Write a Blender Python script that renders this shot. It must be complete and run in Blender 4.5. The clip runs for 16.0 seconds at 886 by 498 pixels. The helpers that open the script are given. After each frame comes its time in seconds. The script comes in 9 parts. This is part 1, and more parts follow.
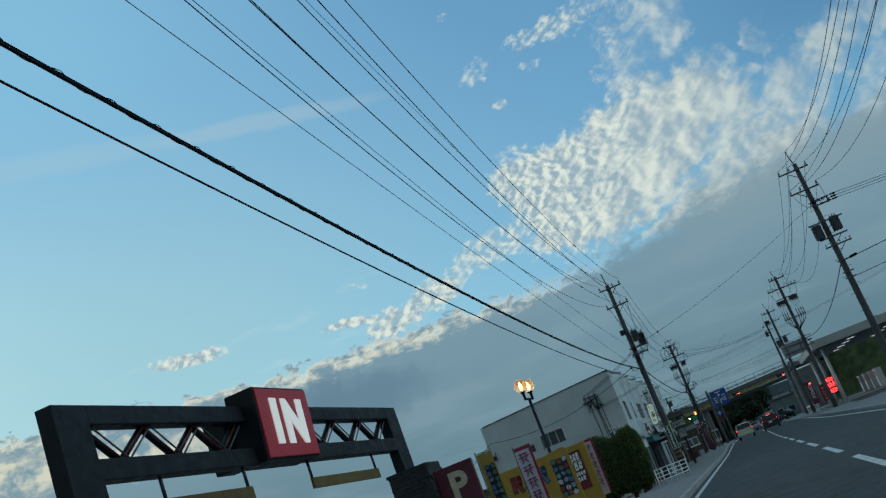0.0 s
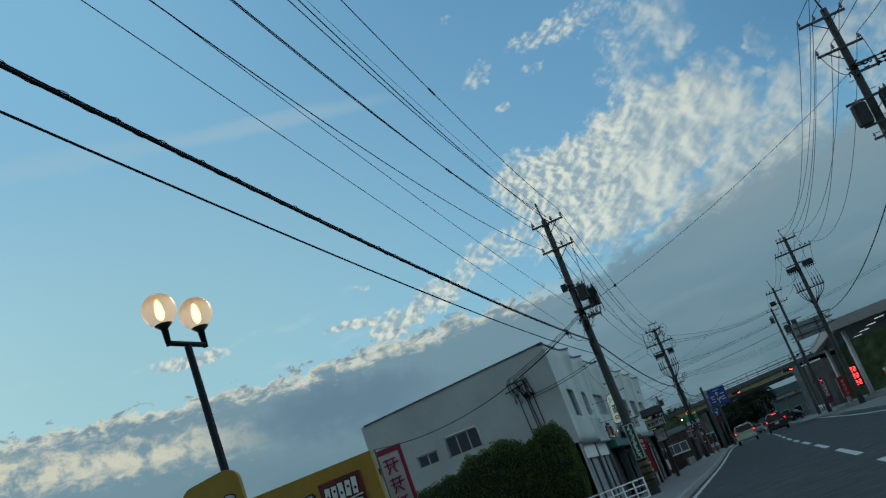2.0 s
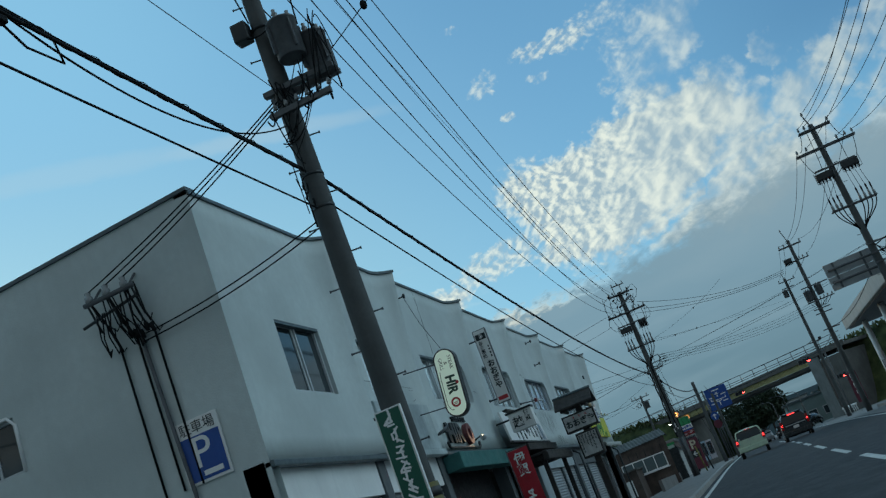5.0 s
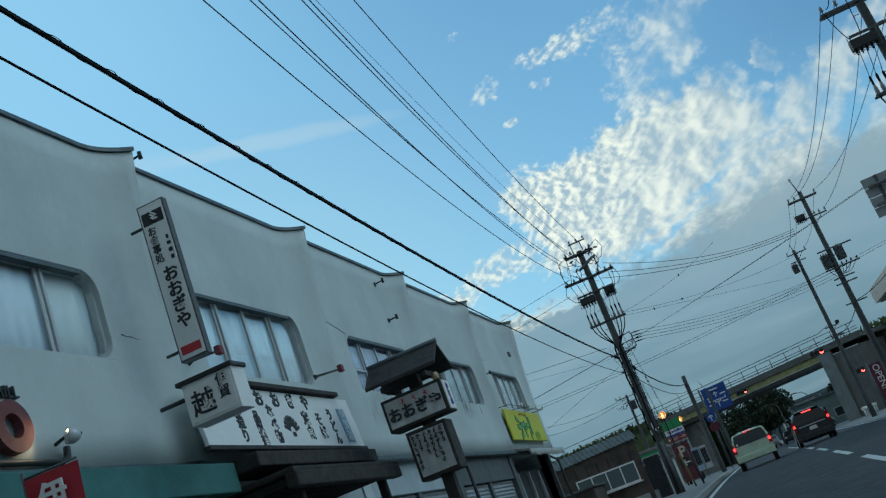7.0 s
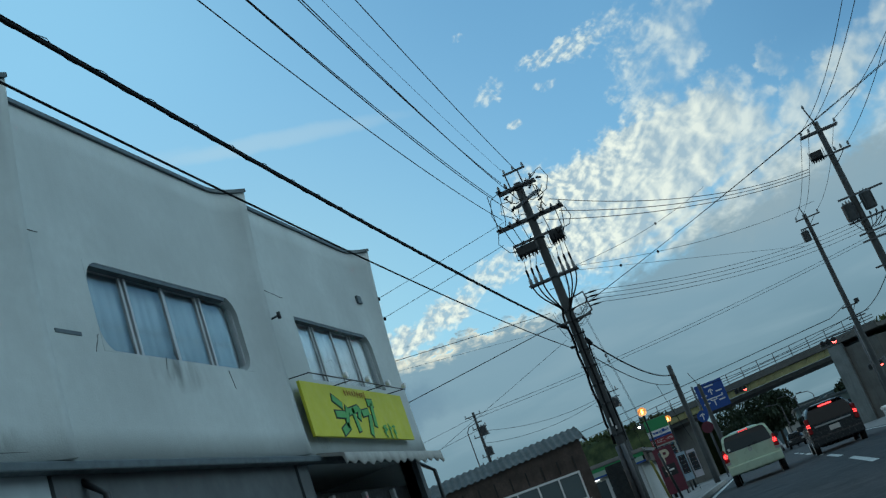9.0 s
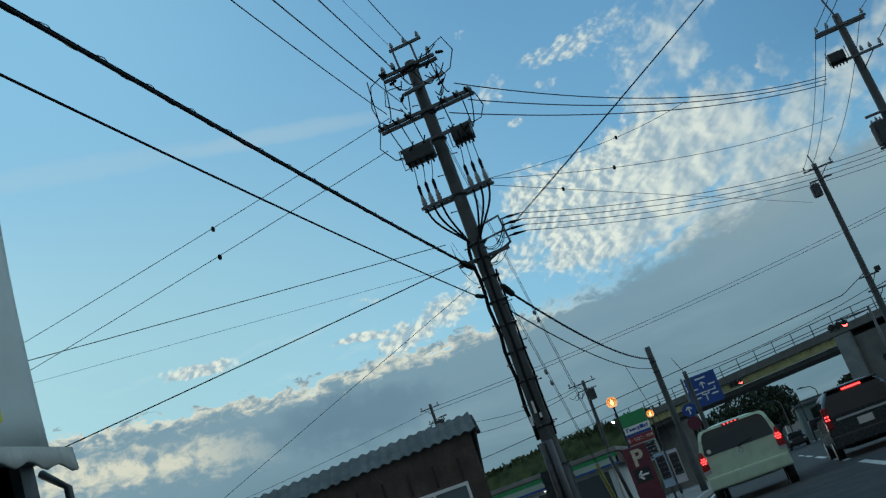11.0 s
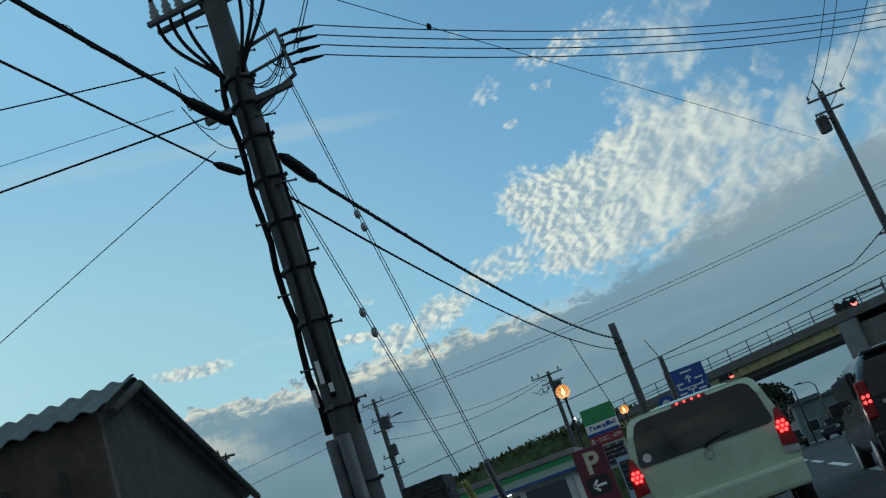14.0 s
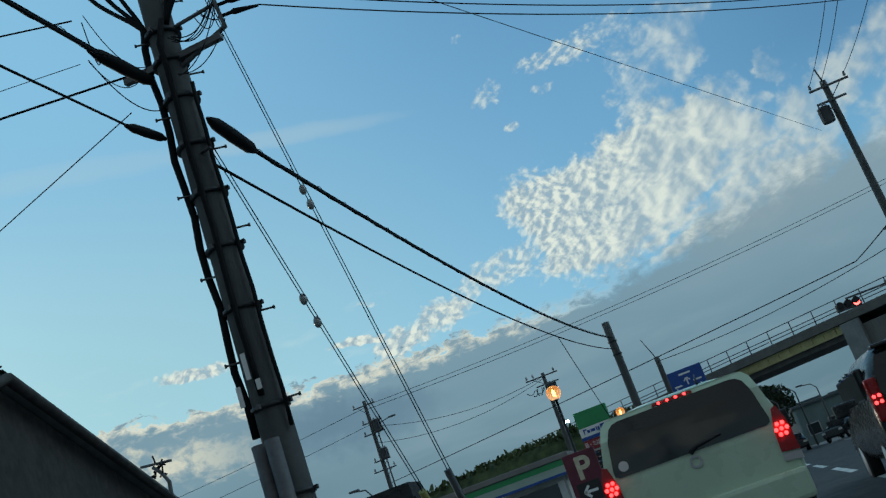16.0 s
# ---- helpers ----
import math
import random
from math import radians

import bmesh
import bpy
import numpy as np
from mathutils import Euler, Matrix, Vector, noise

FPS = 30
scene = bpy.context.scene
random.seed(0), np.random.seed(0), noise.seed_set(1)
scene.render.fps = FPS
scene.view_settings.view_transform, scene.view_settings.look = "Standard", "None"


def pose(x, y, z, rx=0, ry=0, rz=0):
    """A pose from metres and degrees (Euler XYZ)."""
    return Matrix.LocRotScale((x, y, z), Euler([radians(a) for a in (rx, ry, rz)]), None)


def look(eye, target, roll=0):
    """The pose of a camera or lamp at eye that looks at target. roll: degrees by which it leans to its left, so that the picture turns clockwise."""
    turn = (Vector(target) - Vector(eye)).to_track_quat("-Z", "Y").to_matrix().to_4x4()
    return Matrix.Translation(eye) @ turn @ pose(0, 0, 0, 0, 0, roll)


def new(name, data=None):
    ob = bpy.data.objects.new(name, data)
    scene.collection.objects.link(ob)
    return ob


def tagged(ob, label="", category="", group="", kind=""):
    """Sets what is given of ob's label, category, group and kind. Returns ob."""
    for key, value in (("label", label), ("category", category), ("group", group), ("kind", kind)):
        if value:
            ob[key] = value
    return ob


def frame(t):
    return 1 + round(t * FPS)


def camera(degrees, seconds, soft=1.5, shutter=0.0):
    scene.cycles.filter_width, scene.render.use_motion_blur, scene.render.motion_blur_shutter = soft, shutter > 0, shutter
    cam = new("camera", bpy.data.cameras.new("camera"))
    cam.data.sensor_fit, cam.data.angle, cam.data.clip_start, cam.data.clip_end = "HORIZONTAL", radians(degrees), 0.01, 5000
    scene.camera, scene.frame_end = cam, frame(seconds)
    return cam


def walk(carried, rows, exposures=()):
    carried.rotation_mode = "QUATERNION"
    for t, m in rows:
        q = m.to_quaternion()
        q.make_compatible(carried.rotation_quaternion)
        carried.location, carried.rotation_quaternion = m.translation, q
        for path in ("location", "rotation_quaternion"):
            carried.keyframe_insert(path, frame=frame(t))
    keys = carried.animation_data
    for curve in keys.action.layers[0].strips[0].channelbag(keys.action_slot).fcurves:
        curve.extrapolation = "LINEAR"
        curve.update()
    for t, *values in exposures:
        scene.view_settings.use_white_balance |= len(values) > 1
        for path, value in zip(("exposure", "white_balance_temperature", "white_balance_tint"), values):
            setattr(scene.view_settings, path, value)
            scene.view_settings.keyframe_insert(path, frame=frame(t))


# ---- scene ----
# ---------- camera and its way along the street ----------
cam = camera(46.84, 16.0, soft=1.3)
PATH = [
    (0, (0.05, -3.704, 1.148), (-1.916, 5.746, 3.761), -21.08),
    (0.5, (0.068, 1.495, 1.094), (-1.895, 10.946, 3.706), -21),
    (1, (0.078, 6.399, 1.08), (-1.888, 15.848, 3.7), -21),
    (1.5, (0.074, 11.447, 1.048), (-1.898, 20.891, 3.678), -21),
    (2, (0.053, 16.453, 1.008), (-1.927, 25.892, 3.65), -20.81),
    (2.5, (0.017, 21.389, 0.958), (-1.965, 30.826, 3.606), -20.75),
    (3, (0.007, 26.165, 0.94), (-1.979, 35.599, 3.597), -20.85),
    (3.5, (-0.028, 30.819, 0.905), (-2.016, 40.246, 3.584), -20.88),
    (4, (-0.048, 35.445, 0.916), (-2.033, 44.866, 3.62), -20.92),
    (6.5, (-0.043, 55.843, 0.87), (-2.031, 65.235, 3.671), -21.07),
    (7, (-0.066, 59.591, 0.909), (-2.057, 68.979, 3.721), -21.03),
    (7.5, (-0.078, 63.055, 0.935), (-2.067, 72.442, 3.751), -20.86),
    (8, (-0.091, 66.305, 0.926), (-2.081, 75.689, 3.751), -20.85),
    (8.5, (-0.099, 69.491, 0.953), (-2.095, 78.873, 3.781), -20.65),
    (9, (-0.078, 72.695, 0.964), (-2.086, 82.075, 3.792), -20.41),
    (9.5, (-0.096, 75.865, 0.996), (-2.112, 85.246, 3.814), -20.18),
    (12, (-0.041, 88.122, 1.021), (-2.047, 97.51, 3.819), -19.63),
    (12.5, (-0.04, 89.967, 1.041), (-2.031, 99.357, 3.845), -19.68),
    (13, (-0.007, 91.579, 1.033), (-1.987, 100.971, 3.84), -19.69),
    (13.5, (0.009, 93.158, 1.032), (-1.961, 102.553, 3.836), -19.72),
    (14, (0.035, 94.461, 1.023), (-1.93, 103.859, 3.82), -19.71),
    (14.5, (0.062, 95.514, 1.067), (-1.898, 104.914, 3.861), -19.74),
    (15, (0.079, 95.988, 1.049), (-1.88, 105.388, 3.843), -19.69),
    (15.5, (0.088, 96.104, 1.043), (-1.871, 105.5, 3.848), -19.69),
    (16, (0.103, 96.086, 1.043), (-1.86, 105.476, 3.866), -19.68),
]
walk(cam, [(t, look(eye, target, roll)) for t, eye, target, roll in PATH],
     exposures=[(0.0, 0.0), (1.0, -0.08), (2.0, -0.12), (3.0, -0.08), (4.2, 0.0), (6.3, 0.29), (9.7, 0.23), (11.8, 0.0), (14.0, 0.04), (16.0, 0.04)])

# ---------- sky at dusk: clear blue with a cloud field and a dark bank over the horizon ----------
SUN_AZ, SUN_EL = -52.0, 5.0          # degrees from straight ahead (+ to the right), degrees up
world = bpy.data.worlds.new("dusk_sky")
scene.world = world
world.use_nodes = True
WN, WL = world.node_tree.nodes, world.node_tree.links
WN.clear()


def wmath(op, a, b=0.0, c=0.0, clamp=False):
    n = WN.new("ShaderNodeMath")
    n.operation, n.use_clamp = op, clamp
    for i, v in enumerate((a, b, c)):
        if isinstance(v, (int, float)):
            n.inputs[i].default_value = v
        else:
            WL.new(v, n.inputs[i])
    return n.outputs[0]


def wstep(v, lo, hi):
    """A soft step of v from lo to hi."""
    n = WN.new("ShaderNodeMapRange")
    n.interpolation_type = "SMOOTHSTEP"
    WL.new(v, n.inputs["Value"])
    for key, u in (("From Min", lo), ("From Max", hi), ("To Min", 0.0), ("To Max", 1.0)):
        if isinstance(u, (int, float)):
            n.inputs[key].default_value = u
        else:
            WL.new(u, n.inputs[key])
    return n.outputs["Result"]


def wnoise(vec, scale, detail=4.0, rough=0.55, warp=0.0):
    n = WN.new("ShaderNodeTexNoise")
    n.inputs["Scale"].default_value, n.inputs["Detail"].default_value = scale, detail
    n.inputs["Roughness"].default_value, n.inputs["Distortion"].default_value = rough, warp
    WL.new(vec, n.inputs["Vector"])
    return n.outputs["Fac"]


def wmix(fac, a, b):
    n = WN.new("ShaderNodeMix")
    n.data_type = "RGBA"
    for key, v in ((0, fac), (6, a), (7, b)):
        if isinstance(v, (int, float)):
            n.inputs[key].default_value = v
        elif isinstance(v, tuple):
            n.inputs[key].default_value = (*v, 1)
        else:
            WL.new(v, n.inputs[key])
    return n.outputs[2]


def wvec(x, y, z=0.0):
    n = WN.new("ShaderNodeCombineXYZ")
    for i, v in enumerate((x, y, z)):
        if isinstance(v, (int, float)):
            n.inputs[i].default_value = v
        else:
            WL.new(v, n.inputs[i])
    return n.outputs[0]


coord = WN.new("ShaderNodeTexCoord").outputs["Generated"]
split = WN.new("ShaderNodeSeparateXYZ")
WL.new(coord, split.inputs[0])
DX, DY, DZ = split.outputs
AZ = wmath("MULTIPLY", wmath("ARCTAN2", DX, DY), 57.2958)
EL = wmath("MULTIPLY", wmath("ARCSINE", DZ), 57.2958)
ANGLE = wvec(wmath("MULTIPLY", AZ, 0.1), wmath("MULTIPLY", EL, 0.1))

sky = WN.new("ShaderNodeTexSky")
sky.sky_type, sky.sun_disc = "NISHITA", False
sky.sun_elevation, sky.sun_rotation = radians(SUN_EL + 7), radians(SUN_AZ)
sky.air_density, sky.dust_density, sky.ozone_density = 1.0, 0.6, 2.0
sky_col = WN.new("ShaderNodeVectorMath")
sky_col.operation = "MULTIPLY"
sky_col.inputs[1].default_value = (0.108, 0.155, 0.158)
WL.new(sky.outputs[0], sky_col.inputs[0])
CLEAR = wmix(0.45, sky_col.outputs[0], (0.125, 0.335, 0.56))
CLEAR = wmix(wmath("MULTIPLY", wmath("MULTIPLY", wstep(wmath("MULTIPLY", AZ, -1.0), 2.0, 34.0), wstep(EL, 14.0, 32.0)), 0.75), CLEAR, (0.243, 0.535, 0.745))

# haze over the low sun pales the sky on that side
haze = wmath("MULTIPLY", wstep(wmath("MULTIPLY", AZ, -1.0), -2.0, 32.0), wmath("SUBTRACT", 1.0, wstep(EL, 13.0, 30.0)))
CLEAR = wmix(wmath("MULTIPLY", haze, 0.75), CLEAR, (0.33, 0.575, 0.625))
CLEAR = wmix(wmath("MULTIPLY", wmath("MULTIPLY", wstep(AZ, 0.0, 16.0), wstep(EL, 14.0, 20.0)), 0.72), CLEAR, (0.08, 0.22, 0.40))
# unseen sky behind the street, set neutral and dim to suit the end wall
rear = wstep(wmath("ABSOLUTE", AZ), 95.0, 150.0)
CLEAR = wmix(wmath("MULTIPLY", rear, 0.85), CLEAR, (0.23, 0.243, 0.236))

# cloud shapes
n_big = wnoise(ANGLE, 1.1, 3.0)
n_edge = wnoise(ANGLE, 6.0, 6.0, 0.6)
wob = wmath("MULTIPLY", wmath("SUBTRACT", n_edge, 0.5), 3.2)
wob2 = wmath("MULTIPLY", wmath("SUBTRACT", n_big, 0.5), 8.0)


def wdot(v):
    n = WN.new("ShaderNodeVectorMath")
    n.operation = "DOT_PRODUCT"
    n.inputs[1].default_value = v
    WL.new(coord, n.inputs[0])
    return n.outputs["Value"]


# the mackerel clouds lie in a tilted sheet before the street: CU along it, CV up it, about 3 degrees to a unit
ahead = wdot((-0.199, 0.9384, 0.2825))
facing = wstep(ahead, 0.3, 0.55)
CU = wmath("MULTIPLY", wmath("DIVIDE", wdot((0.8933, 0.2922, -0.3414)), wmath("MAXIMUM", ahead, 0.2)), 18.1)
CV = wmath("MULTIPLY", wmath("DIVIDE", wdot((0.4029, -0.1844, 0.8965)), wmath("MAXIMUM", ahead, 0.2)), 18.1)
GRAIN_C, GRAIN_S = math.cos(radians(44)), math.sin(radians(44))     # the wind combs the puffs this way


def cloud_texture(du, dv):
    """Combed puffs, fine on the near edge of the field and coarser up the sheet, taken at a small shift."""
    u, v = wmath("ADD", CU, du), wmath("ADD", CV, dv)
    plain = wvec(u, v)
    swirl = wmath("MULTIPLY", wmath("SUBTRACT", wnoise(plain, 1.1, 2.0), 0.5), 0.35)
    along = wmath("ADD", wmath("ADD", wmath("MULTIPLY", u, GRAIN_C), wmath("MULTIPLY", v, GRAIN_S)), swirl)
    across = wmath("ADD", wmath("SUBTRACT", wmath("MULTIPLY", v, GRAIN_C), wmath("MULTIPLY", u, GRAIN_S)), swirl)
    combed = wvec(wmath("MULTIPLY", along, 0.82), across)
    coarse = wnoise(combed, 1.9, 1.0, 0.4)
    mid = wnoise(combed, 5.0, 1.5, 0.45)
    fine = wnoise(combed, 11.0, 2.0, 0.5)
    big = wmath("ADD", wmath("MULTIPLY", coarse, 0.7), wmath("MULTIPLY", mid, 0.3))
    small = wmath("ADD", wmath("MULTIPLY", mid, 0.55), wmath("MULTIPLY", fine, 0.45))
    n = WN.new("ShaderNodeMix")
    WL.new(wstep(u, 1.6, 4.2), n.inputs[0])
    WL.new(small, n.inputs[2]), WL.new(big, n.inputs[3])
    return wmath("ADD", wmath("MULTIPLY", n.outputs[0], 0.88), wmath("MULTIPLY", fine, 0.12))


cells = cloud_texture(0.0, 0.0)
sunward = cloud_texture(-0.10, -0.055)          # the same clouds a little nearer the low sun
fray_u, fray_v = wmath("MULTIPLY", wmath("SUBTRACT", wnoise(wvec(CU, CV, 3.0), 2.0, 4.0, 0.6), 0.5), 0.9), wmath("MULTIPLY", wmath("SUBTRACT", wnoise(wvec(CU, CV, 7.0), 2.0, 4.0, 0.6), 0.5), 0.9)


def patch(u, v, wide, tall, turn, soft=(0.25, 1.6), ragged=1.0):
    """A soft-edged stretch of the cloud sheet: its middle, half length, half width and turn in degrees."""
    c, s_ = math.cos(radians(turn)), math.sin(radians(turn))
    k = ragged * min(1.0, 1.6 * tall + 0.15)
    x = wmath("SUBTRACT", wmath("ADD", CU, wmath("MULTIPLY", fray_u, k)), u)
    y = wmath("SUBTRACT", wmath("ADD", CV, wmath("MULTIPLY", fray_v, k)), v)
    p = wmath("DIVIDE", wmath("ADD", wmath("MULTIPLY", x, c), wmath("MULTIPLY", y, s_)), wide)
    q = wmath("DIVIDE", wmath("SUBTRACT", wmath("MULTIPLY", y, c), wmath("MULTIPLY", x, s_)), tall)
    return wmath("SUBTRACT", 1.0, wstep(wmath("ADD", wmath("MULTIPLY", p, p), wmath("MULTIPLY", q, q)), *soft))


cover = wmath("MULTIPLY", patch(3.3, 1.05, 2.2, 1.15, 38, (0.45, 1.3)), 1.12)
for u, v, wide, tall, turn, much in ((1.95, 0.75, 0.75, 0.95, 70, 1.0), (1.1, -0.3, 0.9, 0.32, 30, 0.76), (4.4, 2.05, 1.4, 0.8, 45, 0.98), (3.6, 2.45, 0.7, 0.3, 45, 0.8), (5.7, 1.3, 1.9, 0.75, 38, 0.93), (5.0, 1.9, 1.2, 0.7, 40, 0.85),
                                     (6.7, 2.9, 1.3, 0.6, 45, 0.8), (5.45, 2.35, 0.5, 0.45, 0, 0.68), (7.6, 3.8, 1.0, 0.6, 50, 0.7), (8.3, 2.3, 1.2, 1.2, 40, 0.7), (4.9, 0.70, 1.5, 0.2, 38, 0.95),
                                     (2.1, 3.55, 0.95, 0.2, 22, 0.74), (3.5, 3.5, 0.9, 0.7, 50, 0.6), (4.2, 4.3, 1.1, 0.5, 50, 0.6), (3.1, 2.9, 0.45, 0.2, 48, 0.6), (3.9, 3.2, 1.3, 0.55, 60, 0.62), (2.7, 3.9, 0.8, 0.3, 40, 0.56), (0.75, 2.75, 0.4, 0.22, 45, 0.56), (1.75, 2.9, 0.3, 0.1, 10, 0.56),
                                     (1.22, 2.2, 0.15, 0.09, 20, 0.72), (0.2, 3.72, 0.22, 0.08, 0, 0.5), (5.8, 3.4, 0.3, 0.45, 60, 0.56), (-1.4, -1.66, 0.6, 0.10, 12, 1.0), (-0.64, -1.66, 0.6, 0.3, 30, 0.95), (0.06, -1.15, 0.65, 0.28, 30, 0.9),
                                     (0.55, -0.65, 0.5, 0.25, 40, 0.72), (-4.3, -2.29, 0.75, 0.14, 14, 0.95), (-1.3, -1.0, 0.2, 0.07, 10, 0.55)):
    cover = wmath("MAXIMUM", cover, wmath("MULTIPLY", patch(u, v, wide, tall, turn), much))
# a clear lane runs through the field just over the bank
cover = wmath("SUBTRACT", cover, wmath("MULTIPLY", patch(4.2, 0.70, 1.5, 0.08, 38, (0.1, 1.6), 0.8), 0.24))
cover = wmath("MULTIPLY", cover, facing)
# unseen cloud sheet off to the right, added as fill light
side = wmath("MULTIPLY", wstep(AZ, 28.0, 56.0), wmath("SUBTRACT", 1.0, wstep(AZ, 92.0, 124.0)))
side = wmath("MULTIPLY", side, wmath("SUBTRACT", 1.0, wstep(EL, 50.0, 75.0)))
cover = wmath("MAXIMUM", cover, wmath("MULTIPLY", side, 0.95))
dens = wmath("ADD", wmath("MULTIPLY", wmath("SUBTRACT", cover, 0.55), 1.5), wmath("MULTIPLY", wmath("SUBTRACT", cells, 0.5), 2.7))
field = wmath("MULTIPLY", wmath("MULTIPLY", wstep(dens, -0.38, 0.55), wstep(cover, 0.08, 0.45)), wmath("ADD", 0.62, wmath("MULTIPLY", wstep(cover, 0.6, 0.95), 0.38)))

# the dark bank along the horizon, its top about 12 degrees up, higher to the right
top = wmath("ADD", 11.6, wmath("ADD", wmath("MULTIPLY", wstep(AZ, -8.0, 9.0), 2.3), wmath("MULTIPLY", wmath("MULTIPLY", wstep(wmath("MULTIPLY", AZ, -1.0), 18.0, 40.0), 1.0), 1.2)))
n_rim = wnoise(wvec(wmath("MULTIPLY", AZ, 0.1), wmath("MULTIPLY", EL, 0.2)), 9.0, 6.0, 0.62, 0.4)
gap = wmath("SUBTRACT", top, wmath("ADD", EL, wmath("ADD", wmath("MULTIPLY", wob, 0.55), wmath("MULTIPLY", wmath("SUBTRACT", n_rim, 0.5), 2.6))))
soft_r = wmath("ADD", 0.28, wmath("MULTIPLY", wstep(AZ, -14.0, 2.0), 1.7))
bank = wstep(wmath("DIVIDE", gap, soft_r), 0.0, 1.0)
# its rim shines where the low sun stands behind it
rim_side = wmath("SUBTRACT", 1.0, wmath("MULTIPLY", wstep(AZ, -9.0, 4.0), 0.75))
rim = wmath("MULTIPLY", wmath("SUBTRACT", 1.0, wstep(gap, 0.1, 1.15)), rim_side)
rim = wmath("MULTIPLY", rim, wstep(n_rim, 0.34, 0.58))
# thin wisps over the bank
wis = wmath("MULTIPLY", wstep(wnoise(wvec(wmath("MULTIPLY", AZ, 0.1), wmath("MULTIPLY", EL, 0.34)), 3.0, 5.0), 0.55, 0.72),
            wmath("MULTIPLY", wstep(EL, 10.5, 12.5), wmath("SUBTRACT", 1.0, wstep(EL, 13.5, 16.5))))
wis = wmath("MULTIPLY", wis, wmath("SUBTRACT", 1.0, wstep(AZ, -8.0, -2.0)))
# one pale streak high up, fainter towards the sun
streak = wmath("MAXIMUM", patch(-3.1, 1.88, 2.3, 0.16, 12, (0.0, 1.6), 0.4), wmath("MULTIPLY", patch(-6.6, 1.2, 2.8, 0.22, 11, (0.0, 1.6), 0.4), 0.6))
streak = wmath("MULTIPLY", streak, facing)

LIT, LIT_AWAY, SHADE, BANK_TOP, BANK_LOW = (0.75, 0.81, 0.71), (0.54, 0.62, 0.60), (0.315, 0.435, 0.50), (0.178, 0.295, 0.365), (0.108, 0.195, 0.248)
relief = wmath("MULTIPLY", wmath("SUBTRACT", cells, sunward), 3.0)
lum = wmath("ADD", wmath("ADD", wmath("MULTIPLY", wstep(cells, 0.30, 0.72), 0.72), 0.10), relief, clamp=True)
LIT_SIDE = wmix(wstep(CU, 2.5, 7.5), LIT, LIT_AWAY)
field_col = wmix(lum, SHADE, LIT_SIDE)
# this unseen bright cloud is added to light the street fronts
SIDE_FILL = (1.36, 1.93, 2.19)
field_col = wmix(wmath("MULTIPLY", side, 0.75), field_col, SIDE_FILL)
bank_col = wmix(wstep(wmath("ADD", EL, wmath("MULTIPLY", wob2, 0.7)), 1.0, 11.0), BANK_LOW, BANK_TOP)
n_band = wnoise(wvec(wmath("MULTIPLY", AZ, 0.05), wmath("MULTIPLY", EL, 0.22)), 2.2, 4.0, 0.5, 0.4)
bank_col = wmix(wmath("MULTIPLY", wstep(n_band, 0.42, 0.68), 0.5), bank_col, (0.215, 0.325, 0.385))
bank_col = wmix(wmath("MULTIPLY", patch(-1.5, -3.05, 1.7, 0.5, 14, (0.0, 1.5)), 0.62), bank_col, (0.088, 0.168, 0.245))
strand = wmath("ABSOLUTE", wmath("SUBTRACT", wmath("ADD", EL, wmath("MULTIPLY", wmath("SUBTRACT", n_rim, 0.5), 3.0)), wmath("SUBTRACT", 5.5, wmath("MULTIPLY", AZ, 0.14))))
glints = wmath("MULTIPLY", wmath("MULTIPLY", wmath("SUBTRACT", 1.0, wstep(strand, 0.15, 1.3)), wstep(wmath("MULTIPLY", AZ, -1.0), 23.0, 31.0)), wstep(n_edge, 0.36, 0.54))
bank_col = wmix(wmath("MULTIPLY", glints, 0.9), bank_col, (0.70, 0.69, 0.54))
bank_col = wmix(wmath("MULTIPLY", wmath("MULTIPLY", wstep(EL, 7.5, 13.0), wstep(AZ, -5.0, 6.0)), 0.75), bank_col, (0.235, 0.335, 0.385))
bank_col = wmix(wmath("MULTIPLY", rim, 0.95), bank_col, (0.74, 0.74, 0.60))
col = wmix(wmath("MULTIPLY", streak, 0.26), CLEAR, (0.5, 0.6, 0.62))
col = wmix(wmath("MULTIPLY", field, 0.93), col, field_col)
col = wmix(wmath("MULTIPLY", wis, 0.12), col, LIT)
col = wmix(wmath("MULTIPLY", bank, 0.95), col, bank_col)
bg = WN.new("ShaderNodeBackground")
bg.inputs["Strength"].default_value = 1.0
WL.new(col, bg.inputs["Color"])
WL.new(bg.outputs[0], WN.new("ShaderNodeOutputWorld").inputs["Surface"])

sun_data = bpy.data.lights.new("sun", "SUN")
sun_data.energy, sun_data.angle, sun_data.color = 0.5, radians(12), (1.0, 0.86, 0.68)
sun = new("sun", sun_data)
sun.matrix_world = look((-60 * math.sin(radians(-SUN_AZ)), 60 * math.cos(radians(SUN_AZ)), 60 * math.tan(radians(SUN_EL))), (0, 0, 0))


